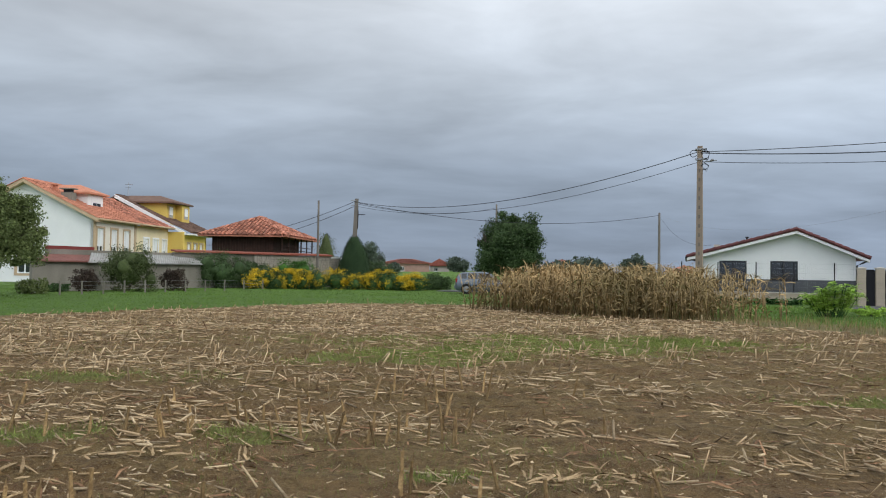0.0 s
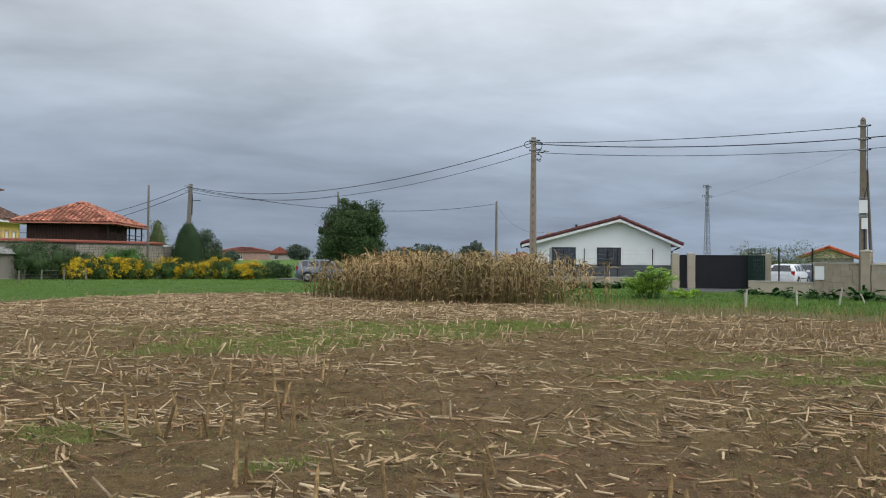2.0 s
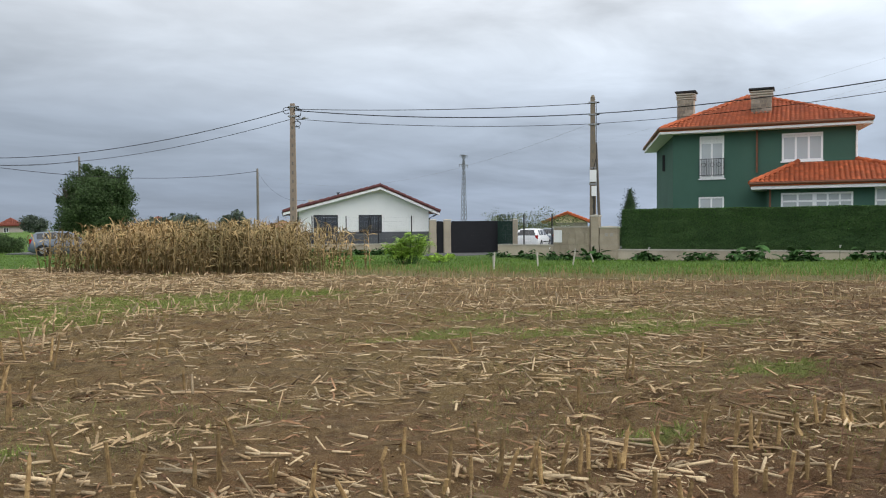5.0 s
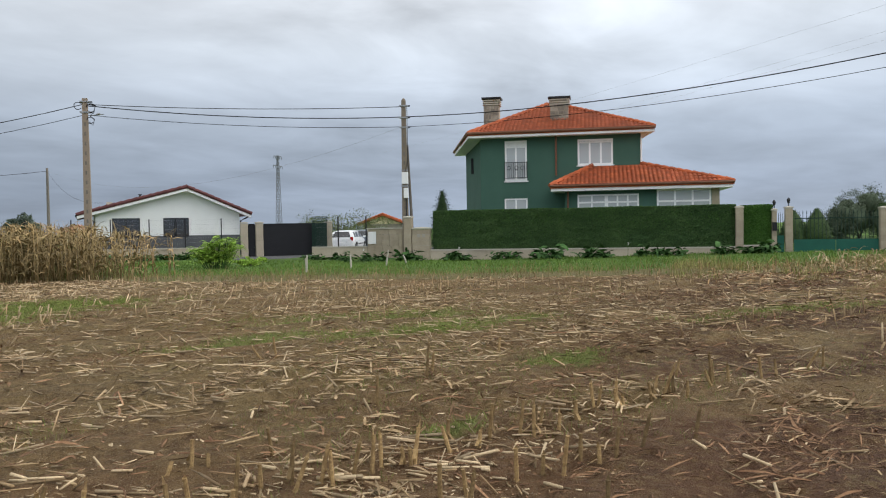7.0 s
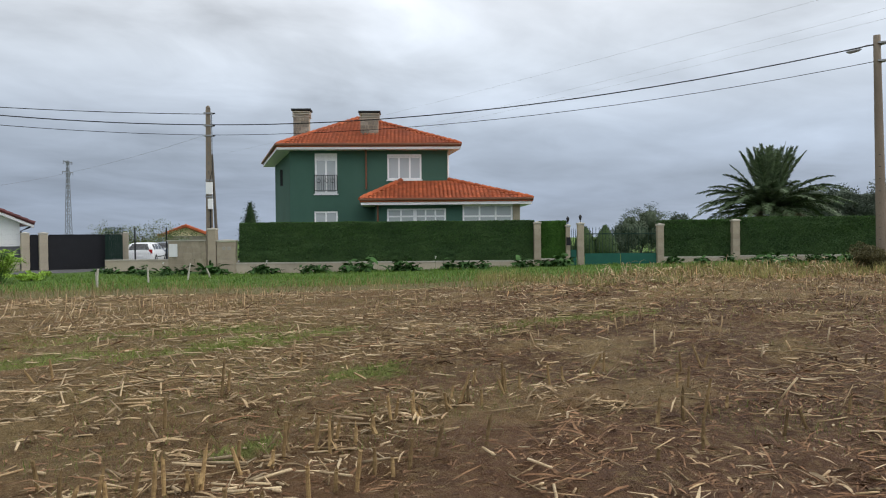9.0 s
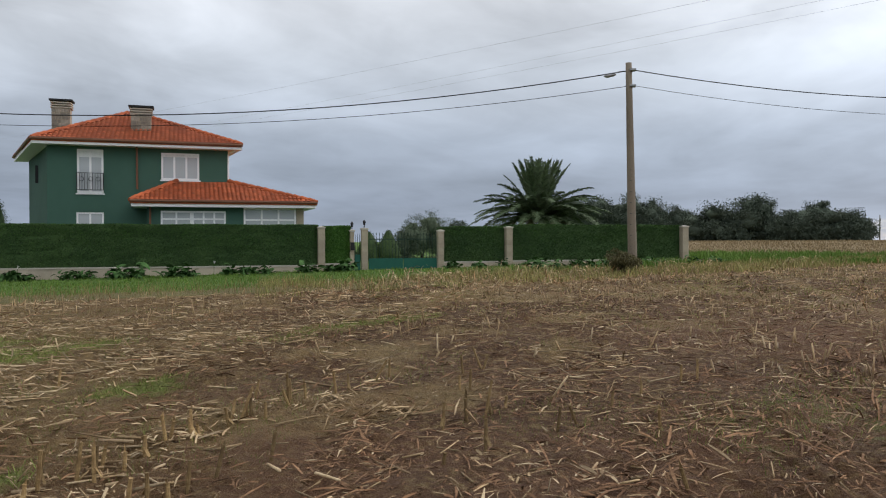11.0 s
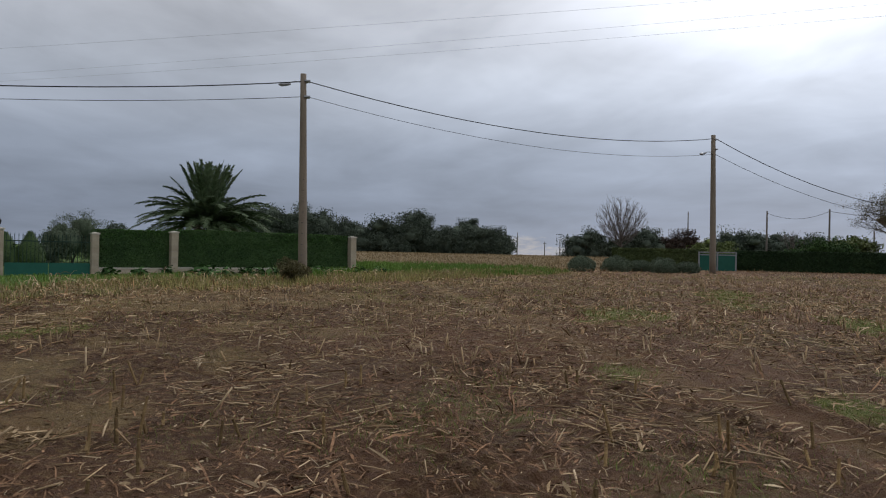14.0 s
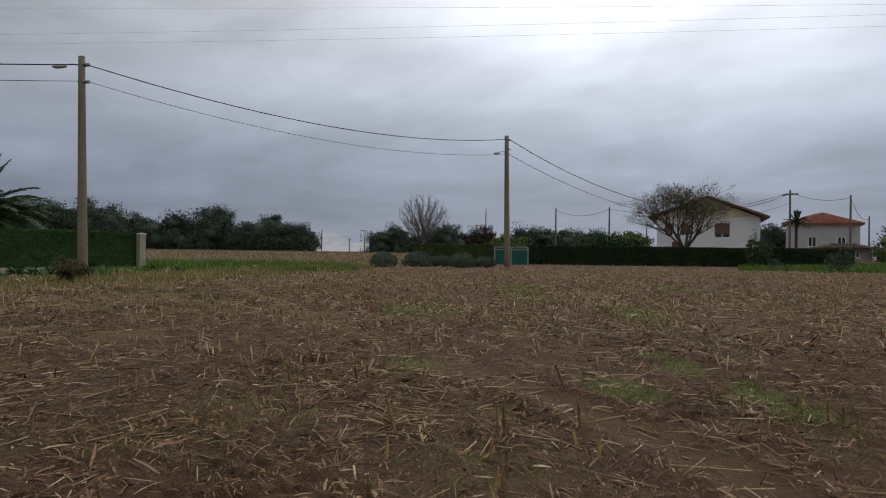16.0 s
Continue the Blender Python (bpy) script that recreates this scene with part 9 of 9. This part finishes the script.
def stubble():
    g = np.random.RandomState(33)
    us, vs = np.arange(-14, 46, 0.115), np.arange(-33.65, 40, ROW_GAP)
    U, V = np.meshgrid(us, vs)
    v0 = V.ravel()
    u, v = U.ravel() + g.normal(0, 0.06, U.size), v0 + g.normal(0, 0.055, U.size) + 0.25 * (vnoise(U.ravel() * 0.25, v0 * 0.9) - 0.5)
    x, y = u * ROW_U[0] + v * ROW_V[0], u * ROW_U[1] + v * ROW_V[1]
    r, az = np.hypot(x, y), np.degrees(np.arctan2(x, y))
    dens = vnoise(u * 0.45 + 31, v0 * 1.9) * 0.9 + vnoise(x * 0.16, y * 0.16 + 5) * 0.5
    want = 0.77 * np.clip((dens - 0.66) * 1.9, 0.02, 0.9) * (1 - 0.68 * smooth01(66, 88, az))
    want = np.where((np.abs(v0 - 3.85) < 0.1) & (u > 1.5) & (u < 6.2), 0.85, want)           # the full row beside the camera
    want = np.where((np.abs(v0 - 6.85) < 0.1) & (u > -5) & (u < -0.3), 0.7, want)
    want = np.where((v0 > 11.5) & (v0 < 14.5) & (u < 1.5), np.maximum(want, 0.45), want)
    # the eastern part has its own rows, beside a wheel track
    se, we = np.meshgrid(np.arange(-6, 46, 0.115), TRACK_W - 0.63 + ROW_GAP * np.arange(-44, 30))
    w0 = we.ravel()
    se, we = se.ravel() + g.normal(0, 0.05, w0.size), w0 + g.normal(0, 0.05, w0.size)
    xe, ye = se * EAST_U[0] + we * EAST_V[0], se * EAST_U[1] + we * EAST_V[1]
    de = vnoise(se * 0.5 + 11, w0 * 1.9) * 0.9 + vnoise(xe * 0.2 + 6, ye * 0.2) * 0.5
    want_e = (0.6 - 0.22 * smooth01(7, 11, np.hypot(xe, ye)) + 0.40 * smooth01(13, 20, np.hypot(xe, ye))) * np.clip((de - 0.66) * 2.0, 0.02, 0.9) * smooth01(0.25, 0.45, np.abs(track_off(xe, ye)))
    want_e = np.where((np.abs(w0 - TRACK_W + 0.63) < 0.1) & (se > 7.0) & (se < 11.5), 0.6, want_e)
    aze = np.degrees(np.arctan2(xe, ye))
    want, want_e = want * (az < 82), want_e * (aze >= 82)
    x, y, want = np.concatenate([x, xe]), np.concatenate([y, ye]), np.concatenate([want, want_e])
    r, az = np.hypot(x, y), np.degrees(np.arctan2(x, y))
    keep = (r > 2.6) & (r < 46) & (az > -45) & (az < 162) & (edge_dist(x, y) > 0.1) & (g.uniform(0, 1, len(x)) < want * (1 - 0.5 * patch_mask(x, y)))
    x, y, r = x[keep], y[keep], r[keep]
    n = len(x)
    h = np.clip(g.normal(0.19, 0.06, n), 0.05, 0.34)
    slack = 1 + 1.3 * smooth01(8, 14, r) * (x < 12)
    lean = np.stack([g.normal(0, 0.16, n) * slack + 0.05 + 0.22 * (slack - 1), g.normal(0, 0.16, n) * slack, np.ones(n)], 1)
    p = np.stack([x, y, ground_z(x, y) - 0.02], 1)
    rad = g.uniform(0.009, 0.0145, n)
    near = np.argsort(r)[:285]
    rest = np.ones(n, bool)
    rest[near] = False
    pale = rest & (x < 12) & (g.uniform(0, 1, n) < 0.6)
    for q, m, lab in ((pale, "straw", "rows of pale cut maize stubs across the field"), (rest & ~pale, "straw_dull", "rows of weathered cut maize stubs across the field")):
        vv, ff = sticks(p[q], lean[q], h[q], rad[q], rad[q] * 0.9, 6)
        solo("stubble", quick_mesh("stubble", vv, ff, M[m]), M[m], lab, "stubble", kind="stuff")
    shapes = []
    for k in range(9):
        hh = 0.09 + 0.03 * k
        b = Build()
        b.tube([(0, 0, -0.03), (0.003, 0.002, hh * 0.3), (0.004, 0.001, hh * 0.34), (0.008, 0.004, hh * 0.9), (0.010, 0.005, hh)], [0.0150, 0.0125, 0.0150, 0.0120, 0.0138], 7)
        q = [(0.010 + 0.012 * math.cos(t), 0.005 + 0.012 * math.sin(t), hh + (0.03 if j % 2 else 0.0) * (k % 3)) for j, t in enumerate(np.linspace(0, 6.28, 6))]
        b.add([*q[:3]], [(0, 1, 2)])
        for j in range(4):                              # brace roots
            a = 1.57 * j + k
            b.tube([(0, 0, 0.03), (0.03 * math.cos(a), 0.03 * math.sin(a), -0.02)], 0.0035, 4, False)
        if k % 2:                                       # a hanging sheath
            b.add([(0.011, -0.012, hh * 0.5), (0.011, 0.012, hh * 0.5), (0.05, 0.02, hh * 0.2), (0.055, -0.006, hh * 0.18)], [(0, 1, 2, 3)])
        shapes.append(b.mesh("maize_stub", M["stub"]))
    for i in near:
        k = int(np.clip((h[i] - 0.07) / 0.03, 0, 8))
        ob = new("maize_stub", shapes[k])
        ob.matrix_world = pose(x[i], y[i], p[i][2] + 0.015, math.degrees(lean[i][1]) * -0.9, math.degrees(lean[i][0]) * 0.9, g.uniform(0, 360))
        tagged(ob, "cut dry maize stub standing in the soil", "maize stub", "maize stubs")


stubble()


def blades(x, y, h, w, g, lean=0.35):
    """Grass blades with a narrow tip."""
    n = len(x)
    yaw = g.uniform(0, 6.28, n)
    ca, sa = np.cos(yaw), np.sin(yaw)
    z = ground_z(x, y) - 0.02
    bx, by = g.normal(0, lean, n) * h, g.normal(0, lean, n) * h
    v = np.zeros((n, 4, 3))
    v[:, 0] = np.stack([x - ca * w / 2, y - sa * w / 2, z], 1)
    v[:, 1] = np.stack([x + ca * w / 2, y + sa * w / 2, z], 1)
    v[:, 2] = np.stack([x + bx + ca * w * 0.12, y + by + sa * w * 0.12, z + h], 1)
    v[:, 3] = np.stack([x + bx - ca * w * 0.12, y + by - sa * w * 0.12, z + h], 1)
    return v.reshape(-1, 3), np.arange(n * 4).reshape(n, 4)


def apron(x, y):
    """The paved ground in front of the black gate."""
    a = radians(BW_AZ)
    u = (x - BW_O[0]) * math.cos(a) - (y - BW_O[1]) * math.sin(a)
    w = (x - BW_O[0]) * math.sin(a) + (y - BW_O[1]) * math.cos(a)
    return (u > 6.8) & (u < 13.4) & (w > -4.4)


def grasses():
    g = np.random.RandomState(44)

    def sow(n, r0, r1, power, cond, hgt, width, mat, label, name, az=(-42, 160), lean=0.35):
        x, y = scatter(g, n, r0, r1, power, *az)
        k = cond(x, y)
        x, y = x[k], y[k]
        r = np.hypot(x, y)
        h = hgt * g.uniform(0.5, 1.3, len(x)) * (0.6 + 0.8 * vnoise(x * 0.8, y * 0.8))
        v, f = blades(x, y, h, width * (0.6 + r / 40) * g.uniform(0.7, 1.4, len(x)), g, lean)
        solo(name, quick_mesh(name, v, f, M[mat]), M[mat], label, "grass", kind="stuff")

    east = lambda x, y: (np.degrees(np.arctan2(x, y)) > 22)
    # lush verge beside the lane
    sow(120000, 16, 46, 0.9, lambda x, y: (edge_dist(x, y) < -1.6) & (edge_dist(x, y) > -14) & ~apron(x, y) & ((x - 26.97) * 0.908 + (y - 23.64) * 0.418 < -0.1) & (g.uniform(0, 1, len(x)) < smooth01(-1.4, -3.5, edge_dist(x, y))), 0.10, 0.024, "grass", "lush green grass on the verge", "verge_grass", (22, 160))
    # dry weeds along the field edge
    sow(66000, 14, 50, 0.9, lambda x, y: (edge_dist(x, y) < 0.5) & (edge_dist(x, y) > -2.9), 0.28, 0.012, "grass_dry", "dry yellow weeds along the field edge", "dry_weeds", (22, 160), 0.28)
    sow(14000, 14, 50, 0.9, lambda x, y: (edge_dist(x, y) < 0.2) & (edge_dist(x, y) > -3.6), 0.18, 0.016, "grass", "green weeds along the field edge", "edge_weeds", (22, 160), 0.3)
    # meadow on the left
    sow(65000, 22, 62, 0.8, lambda x, y: (edge_dist(x, y) < 0.1), 0.055, 0.028, "grass", "short green meadow grass", "meadow_grass", (-42, 22))
    # weeds in the field
    px, py = [], []
    for cx, cy, aa, bb, turn, st in GREEN_PATCHES + EAST_PATCHES:
        n = int(aa * bb * (5600 if cy > 0 else 2600) * st)
        q, t = np.sqrt(g.uniform(0, 1, n)) * 1.25, g.uniform(0, 2 * np.pi, n)
        u, w = aa * q * np.cos(t), bb * q * np.sin(t)
        c, s = math.cos(radians(turn)), math.sin(radians(turn))
        px.append(cx + u * c - w * s)
        py.append(cy + u * s + w * c)
    x, y = np.concatenate(px), np.concatenate(py)
    k = (g.uniform(0, 1, len(x)) < np.clip(patch_mask(x, y) * 1.3, 0, 1)) & (edge_dist(x, y) > 0.3)
    x, y = x[k], y[k]
    v, f = blades(x, y, g.uniform(0.03, 0.09, len(x)), g.uniform(0.005, 0.011, len(x)), g, 0.6)
    solo("field_grass", quick_mesh("field_grass", v, f, M["grass_patch"]), M["grass_patch"], "green grass patches in the stubble", "grass", kind="stuff")
    sow(80000, 18, 46, 0.9, lambda x, y: (edge_dist(x, y) < 2.2) & (edge_dist(x, y) > -3.5) & (vnoise(x * 0.6, y * 0.6) > 0.38), 0.26, 0.016, "grass_yellow", "yellow-green weeds along the field edge", "yellow_weeds", (68, 128), 0.3)
    sow(110000, 2.5, 28, 0.9, lambda x, y: (vnoise(x * 0.7 + 50, y * 0.7) * vnoise(x * 0.21 + 8, y * 0.21) > 0.36 - 0.10 * smooth01(80, 105, np.degrees(np.arctan2(x, y)))) & (edge_dist(x, y) > 0.3), 0.06, 0.006, "grass_patch", "thin green weeds among the straw", "thin_weeds")
    sow(110000, 12, 50, 0.95, lambda x, y: (edge_dist(x, y) > 0.3) & (g.uniform(0, 1, len(x)) < 0.75 * smooth01(10, 24, np.hypot(x, y))) & (vnoise(x * 0.45 + 20, y * 0.45) * 0.6 + vnoise(x * 0.13 + 8, y * 0.13) * 0.5 > 0.52), 0.065, 0.015, "grass_yellow", "low yellow-green weeds in the far stubble", "low_weeds", (76, 158), 0.5)
    sow(30000, 36, 54, 1.0, lambda x, y: (edge_dist(x, y) < -3.6), 0.26, 0.03, "grass", "fresh green grass strip before a dry field", "green_strip", (92, 124), 0.3)
    sow(15000, 40, 49, 1.0, lambda x, y: (edge_dist(x, y) < 1.5) & (vnoise(x * 0.5 + 4, y * 0.5) > 0.25), 0.20, 0.028, "grass", "green grass strip in front of garden shrubs", "green_strip", (102, 115.5), 0.35)
    # broken pale stalks and leaves at the eastern edge
    x, y = scatter(g, 135000, 12, 63, 1.0, 70, 158)
    e = edge_dist(x, y)
    w = 1 - smooth01(2.5, 5, e) * (0.82 - 0.64 * smooth01(98, 116, np.degrees(np.arctan2(x, y))))
    k = (e > -3.2) & (g.uniform(0, 1, len(x)) < w * np.maximum(smooth01(11, 22, np.hypot(x, y)), e < 3)) & (g.uniform(0, 1, len(x)) < (1 - 0.3 * smooth01(3, 9, e)) * 0.35 + (1 - 0.4 * smooth01(3, 9, e)) * 0.65 * smooth01(0.35, 0.6, vnoise(x * 0.5 + 3, y * 0.5)))
    x, y = x[k], y[k]
    n = len(x)
    up = (edge_dist(x, y) < 2.2) & (g.uniform(0, 1, n) < 0.38)
    lay = np.where(up, g.uniform(0, 6.28, n), np.arctan2(EAST_U[1], EAST_U[0]) + g.normal(0, 0.6, n) + np.pi * (g.uniform(0, 1, n) < 0.5))
    v, f = ribbons(np.stack([x, y, ground_z(x, y) + 0.005], 1), lay, np.where(up, g.uniform(0.12, 0.5, n), g.uniform(0.10, 0.34, n)), g.uniform(0.012, 0.028, n), np.where(up, g.uniform(0.3, 1.4, n), np.abs(g.normal(0.05, 0.35, n))), np.where(up, g.uniform(0.5, 2.6, n), g.uniform(0.0, 1.0, n)), 2, g)
    c = int(n * 0.62)
    solo("broken_stalks", quick_mesh("broken_stalks", v[:c * 6], f[:c * 2], M["straw_rust"]), M["straw_rust"], "bent dry maize leaves along the field edge", "straw", kind="stuff")
    solo("broken_stalks", quick_mesh("broken_stalks", v[c * 6:], f[c * 2:] - c * 6, M["straw"]), M["straw"], "pale dry maize leaves along the field edge", "straw", kind="stuff")
    x, y = scatter(g, 1100, 22, 40, 1.0, 76, 112)
    e = edge_dist(x, y)
    k = (e > -3.0) & (e < 1.2) & (g.uniform(0, 1, len(x)) < 0.25 + 0.75 * smooth01(0.4, 0.65, vnoise(x * 0.4 + 12, y * 0.4)))
    x, y = x[k], y[k]
    n = len(x)
    p = np.stack([x, y, ground_z(x, y)], 1)
    h = g.uniform(0.15, 0.5, n)
    tilt = np.stack([g.normal(0, 0.35, n), g.normal(0, 0.35, n), np.ones(n)], 1)
    tilt /= np.linalg.norm(tilt, axis=1)[:, None]
    top = p + tilt * (h * 0.9)[:, None]
    bits = [sticks(p, tilt, h, np.full(n, 0.009), np.full(n, 0.006), 4)]
    for k in range(2):
        bits.append(ribbons(top - tilt * (h * 0.3 * k)[:, None], g.uniform(0, 6.28, n), g.uniform(0.2, 0.5, n), g.uniform(0.018, 0.034, n), g.uniform(0.3, 1.2, n), g.uniform(1.4, 3.2, n), 4, g))
    v, f = join(bits)
    solo("maize_remnants", quick_mesh("maize_remnants", v, f, M["straw"]), M["straw"], "pale drooping maize remnants along the verge", "straw", kind="stuff")
    # gold field beyond the lane
    sow(26000, 52, 170, 1.2, lambda x, y: (x > 44) & (edge_dist(x, y) < 0), 0.16, 0.03, "grass_gold", "tall dry golden grass of a far field", "far_dry_grass", (96, 123))
    sow(22000, 54, 80, 1.0, lambda x, y: x > 0, 0.22, 0.03, "grass", "green meadow in front of far houses", "far_meadow_grass", (139.5, 158))


grasses()


def maize_stand():
    g = np.random.RandomState(55)
    front = [(5.6, 30.7), (9.55, 25.4), (13.3, 23.1), (14.9, 22.2)]
    st, lv = [], []
    pts = []
    for row in range(9):
        for (x0, y0), (x1, y1) in zip(front, front[1:]):
            L = math.hypot(x1 - x0, y1 - y0)
            nx, ny = -(y1 - y0) / L, (x1 - x0) / L
            k = int(L / 0.115)
            s = (np.arange(k) + g.uniform(-0.3, 0.3, k)) / k
            off = row * 0.55 + g.normal(0, 0.08, k)
            pts.append(np.stack([x0 + (x1 - x0) * s + nx * off, y0 + (y1 - y0) * s + ny * off], 1))
    P = np.vstack(pts)
    az = np.degrees(np.arctan2(P[:, 0], P[:, 1]))
    thin = smooth01(31.5, 26.0, az) * 0.9 + 0.10
    thin = np.where(az > 32.8, 0, thin)
    P = P[g.uniform(0, 1, len(P)) < thin * (0.75 + 0.4 * vnoise(P[:, 0] * 0.8, P[:, 1] * 0.8))]
    az = np.degrees(np.arctan2(P[:, 0], P[:, 1]))
    n = len(P)
    h = (1.30 + 0.42 * smooth01(9, 17, az) - 0.25 * smooth01(26, 32, az)) * g.uniform(0.86, 1.12, n)
    z = ground_z(P[:, 0], P[:, 1])
    base = np.stack([P[:, 0], P[:, 1], z - 0.03], 1)
    d = np.stack([g.normal(0, 0.11, n), g.normal(0, 0.11, n), np.ones(n)], 1)
    st.append(sticks(base, d, h * 0.93, np.full(n, 0.017), np.full(n, 0.008), 4))
    dn = d / np.linalg.norm(d, axis=1)[:, None]
    for k in range(8):
        t = 0.15 + 0.105 * k
        p = base + dn * (h * t)[:, None]
        lv.append(ribbons(p, g.uniform(0, 6.28, n), g.uniform(0.26, 0.60, n), g.uniform(0.026, 0.056, n), g.uniform(0.6, 1.45, n), g.uniform(0.8, 3.3, n), 4, g))
    for k in range(3):                          # tassels
        p = base + dn * (h * 0.92)[:, None]
        lv.append(ribbons(p, g.uniform(0, 6.28, n), g.uniform(0.12, 0.24, n), g.uniform(0.008, 0.016, n), g.uniform(0.9, 1.5, n), g.uniform(0.2, 0.9, n), 2, g))
    v, f = join(st + lv)
    solo("standing_maize", quick_mesh("standing_maize", v, f, M["corn_leaf"]), M["corn_leaf"], "stand of tall dry straw-coloured maize plants", "maize", kind="stuff")


maize_stand()


# ---------------------------------------------------------------- weeds along the walls
def weed_plant(x, y, size, seed, label="broad-leaved dark green weed plant", mat="leaf_weed"):
    g = np.random.RandomState(seed)
    t = thing("weed_plant", pose(x, y, H(x, y)), label, "plant", "wall weeds")
    n = 60
    p = np.stack([g.normal(0, size * 0.34, n), g.normal(0, size * 0.2, n), np.abs(g.normal(0.02, 0.08, n)) * size * 3], 1)
    v, f = ribbons(p, g.uniform(0, 6.28, n), g.uniform(0.4, 0.85, n) * size, g.uniform(0.14, 0.30, n) * size, g.uniform(0.1, 0.95, n), g.uniform(0.7, 2.1, n), 4, g)
    part("leaves", quick_mesh("leaves", v, f, M[mat]), M[mat], t)["kind"] = "stuff"
    return t


gw = random.Random(77)
for k in range(34):
    x = -3.0 + k * 1.02 + gw.uniform(-0.4, 0.4)
    if 15.8 < x < 19.6:
        continue
    px, py = at(WALL_O, WALL_AZ, x, -gw.uniform(0.4, 1.3))
    weed_plant(px, py, gw.uniform(0.45, 0.75) * (0.68 if x > 19 else 1.0) if x > 0 else gw.uniform(0.2, 0.3), 200 + k)
for k in range(18):
    px, py = at(BW_O, BW_AZ, -0.4 + k * 0.4, -1.0 - gw.uniform(0, 0.9))
    weed_plant(px, py, gw.uniform(0.42, 0.58), 340 + k)
for k in range(6):
    px, py = 27.0 + k * 0.15 + gw.uniform(-0.3, 0.3), 30.0 - k * 0.85
    weed_plant(px - 1.2, py - 0.6, gw.uniform(0.35, 0.5), 260 + k)
for k in range(9):
    weed_plant(33.4 + k * 0.75, 1.2 - k * 1.1 + gw.uniform(-0.5, 0.5), gw.uniform(0.4, 0.7), 280 + k)
# lime-green feathery bush before the bungalow
def feathery_bush(x, y, label, seed):
    """Several stems with long drooping feathered leaves, taller at one side."""
    t = thing("shrub", facing(x, y, H(x, y), 36), label, "shrub")
    g = np.random.RandomState(seed)
    stems, bases, yaws = Build(), [], []
    for k in range(30):
        px, top = g.uniform(-1.05, 1.0), 0
        top = (0.72 + 0.1 * g.uniform()) if px < -0.35 else 1.1 + 0.24 * g.uniform() - 0.45 * abs(px - 0.3)
        py = g.uniform(-0.5, 0.5)
        end = Vector((px, py, top))
        stems.tube([(px * 0.45, py * 0.4, -0.05), (px * 0.75, py * 0.7, top * 0.5), end], [0.022, 0.016, 0.008], 5)
        for j in range(20):
            q = g.uniform(0.25, 1.0)
            bases.append((px * (0.45 + 0.55 * q), py * (0.4 + 0.6 * q), top * q))
            yaws.append(g.uniform(0, 6.28))
    part("stem_base", stems, M["leaf_weed"], t)["kind"] = "stuff"
    p, yaw = np.array(bases), np.array(yaws)
    vs = []
    n = len(p)
    ln, rise, curl = g.uniform(0.28, 0.5, n), g.uniform(0.4, 1.2, n), g.uniform(1.2, 2.4, n)
    for s in range(1, 9):                               # leaflets in pairs along each bent midrib
        f = s / 9
        el = rise - curl * f * 0.5
        c = p + np.stack([np.cos(yaw) * np.cos(el), np.sin(yaw) * np.cos(el), np.sin(el)], 1) * (ln * f)[:, None]
        for sg in (-1, 1):
            vs.append(ribbons(c, yaw + sg * g.uniform(0.7, 1.1, n), g.uniform(0.07, 0.15, n) * (1.15 - 0.7 * f), np.full(n, 0.030), el * 0.5, g.uniform(0.4, 1.3, n), 2, g))
    v, f = join(vs)
    part("foliage", quick_mesh("foliage", v, f, M["leaf_lime"]), M["leaf_lime"], t)["kind"] = "stuff"
    return t


feathery_bush(18.95, 27.0, "bright lime-green feathery bush on the verge", 300)
shrub(21.2, 27.6, 0.9, 0.6, 0.42, 1400, 0.10, "leaf_lime", "low lime-green plant on the verge", 301)
# white lilies by the wall
for k, x in enumerate((-1.9, 2.6, 9.9)):
    px, py = at(WALL_O, WALL_AZ, x, -0.8)
    zz = H(px, py)
    t = thing("lily", pose(px, py, zz), "white trumpet lily by the wall", "flower")
    part("stem", Build().tube([(0, 0, 0), (0.02, 0, 0.5)], 0.009, 5), M["leaf_weed"], t)
    part("petal", Build().tube([(0.02, 0, 0.49), (0.03, 0, 0.54), (0.05, 0, 0.59)], [0.01, 0.026, 0.055], 8, False), M["flower_white"], t)
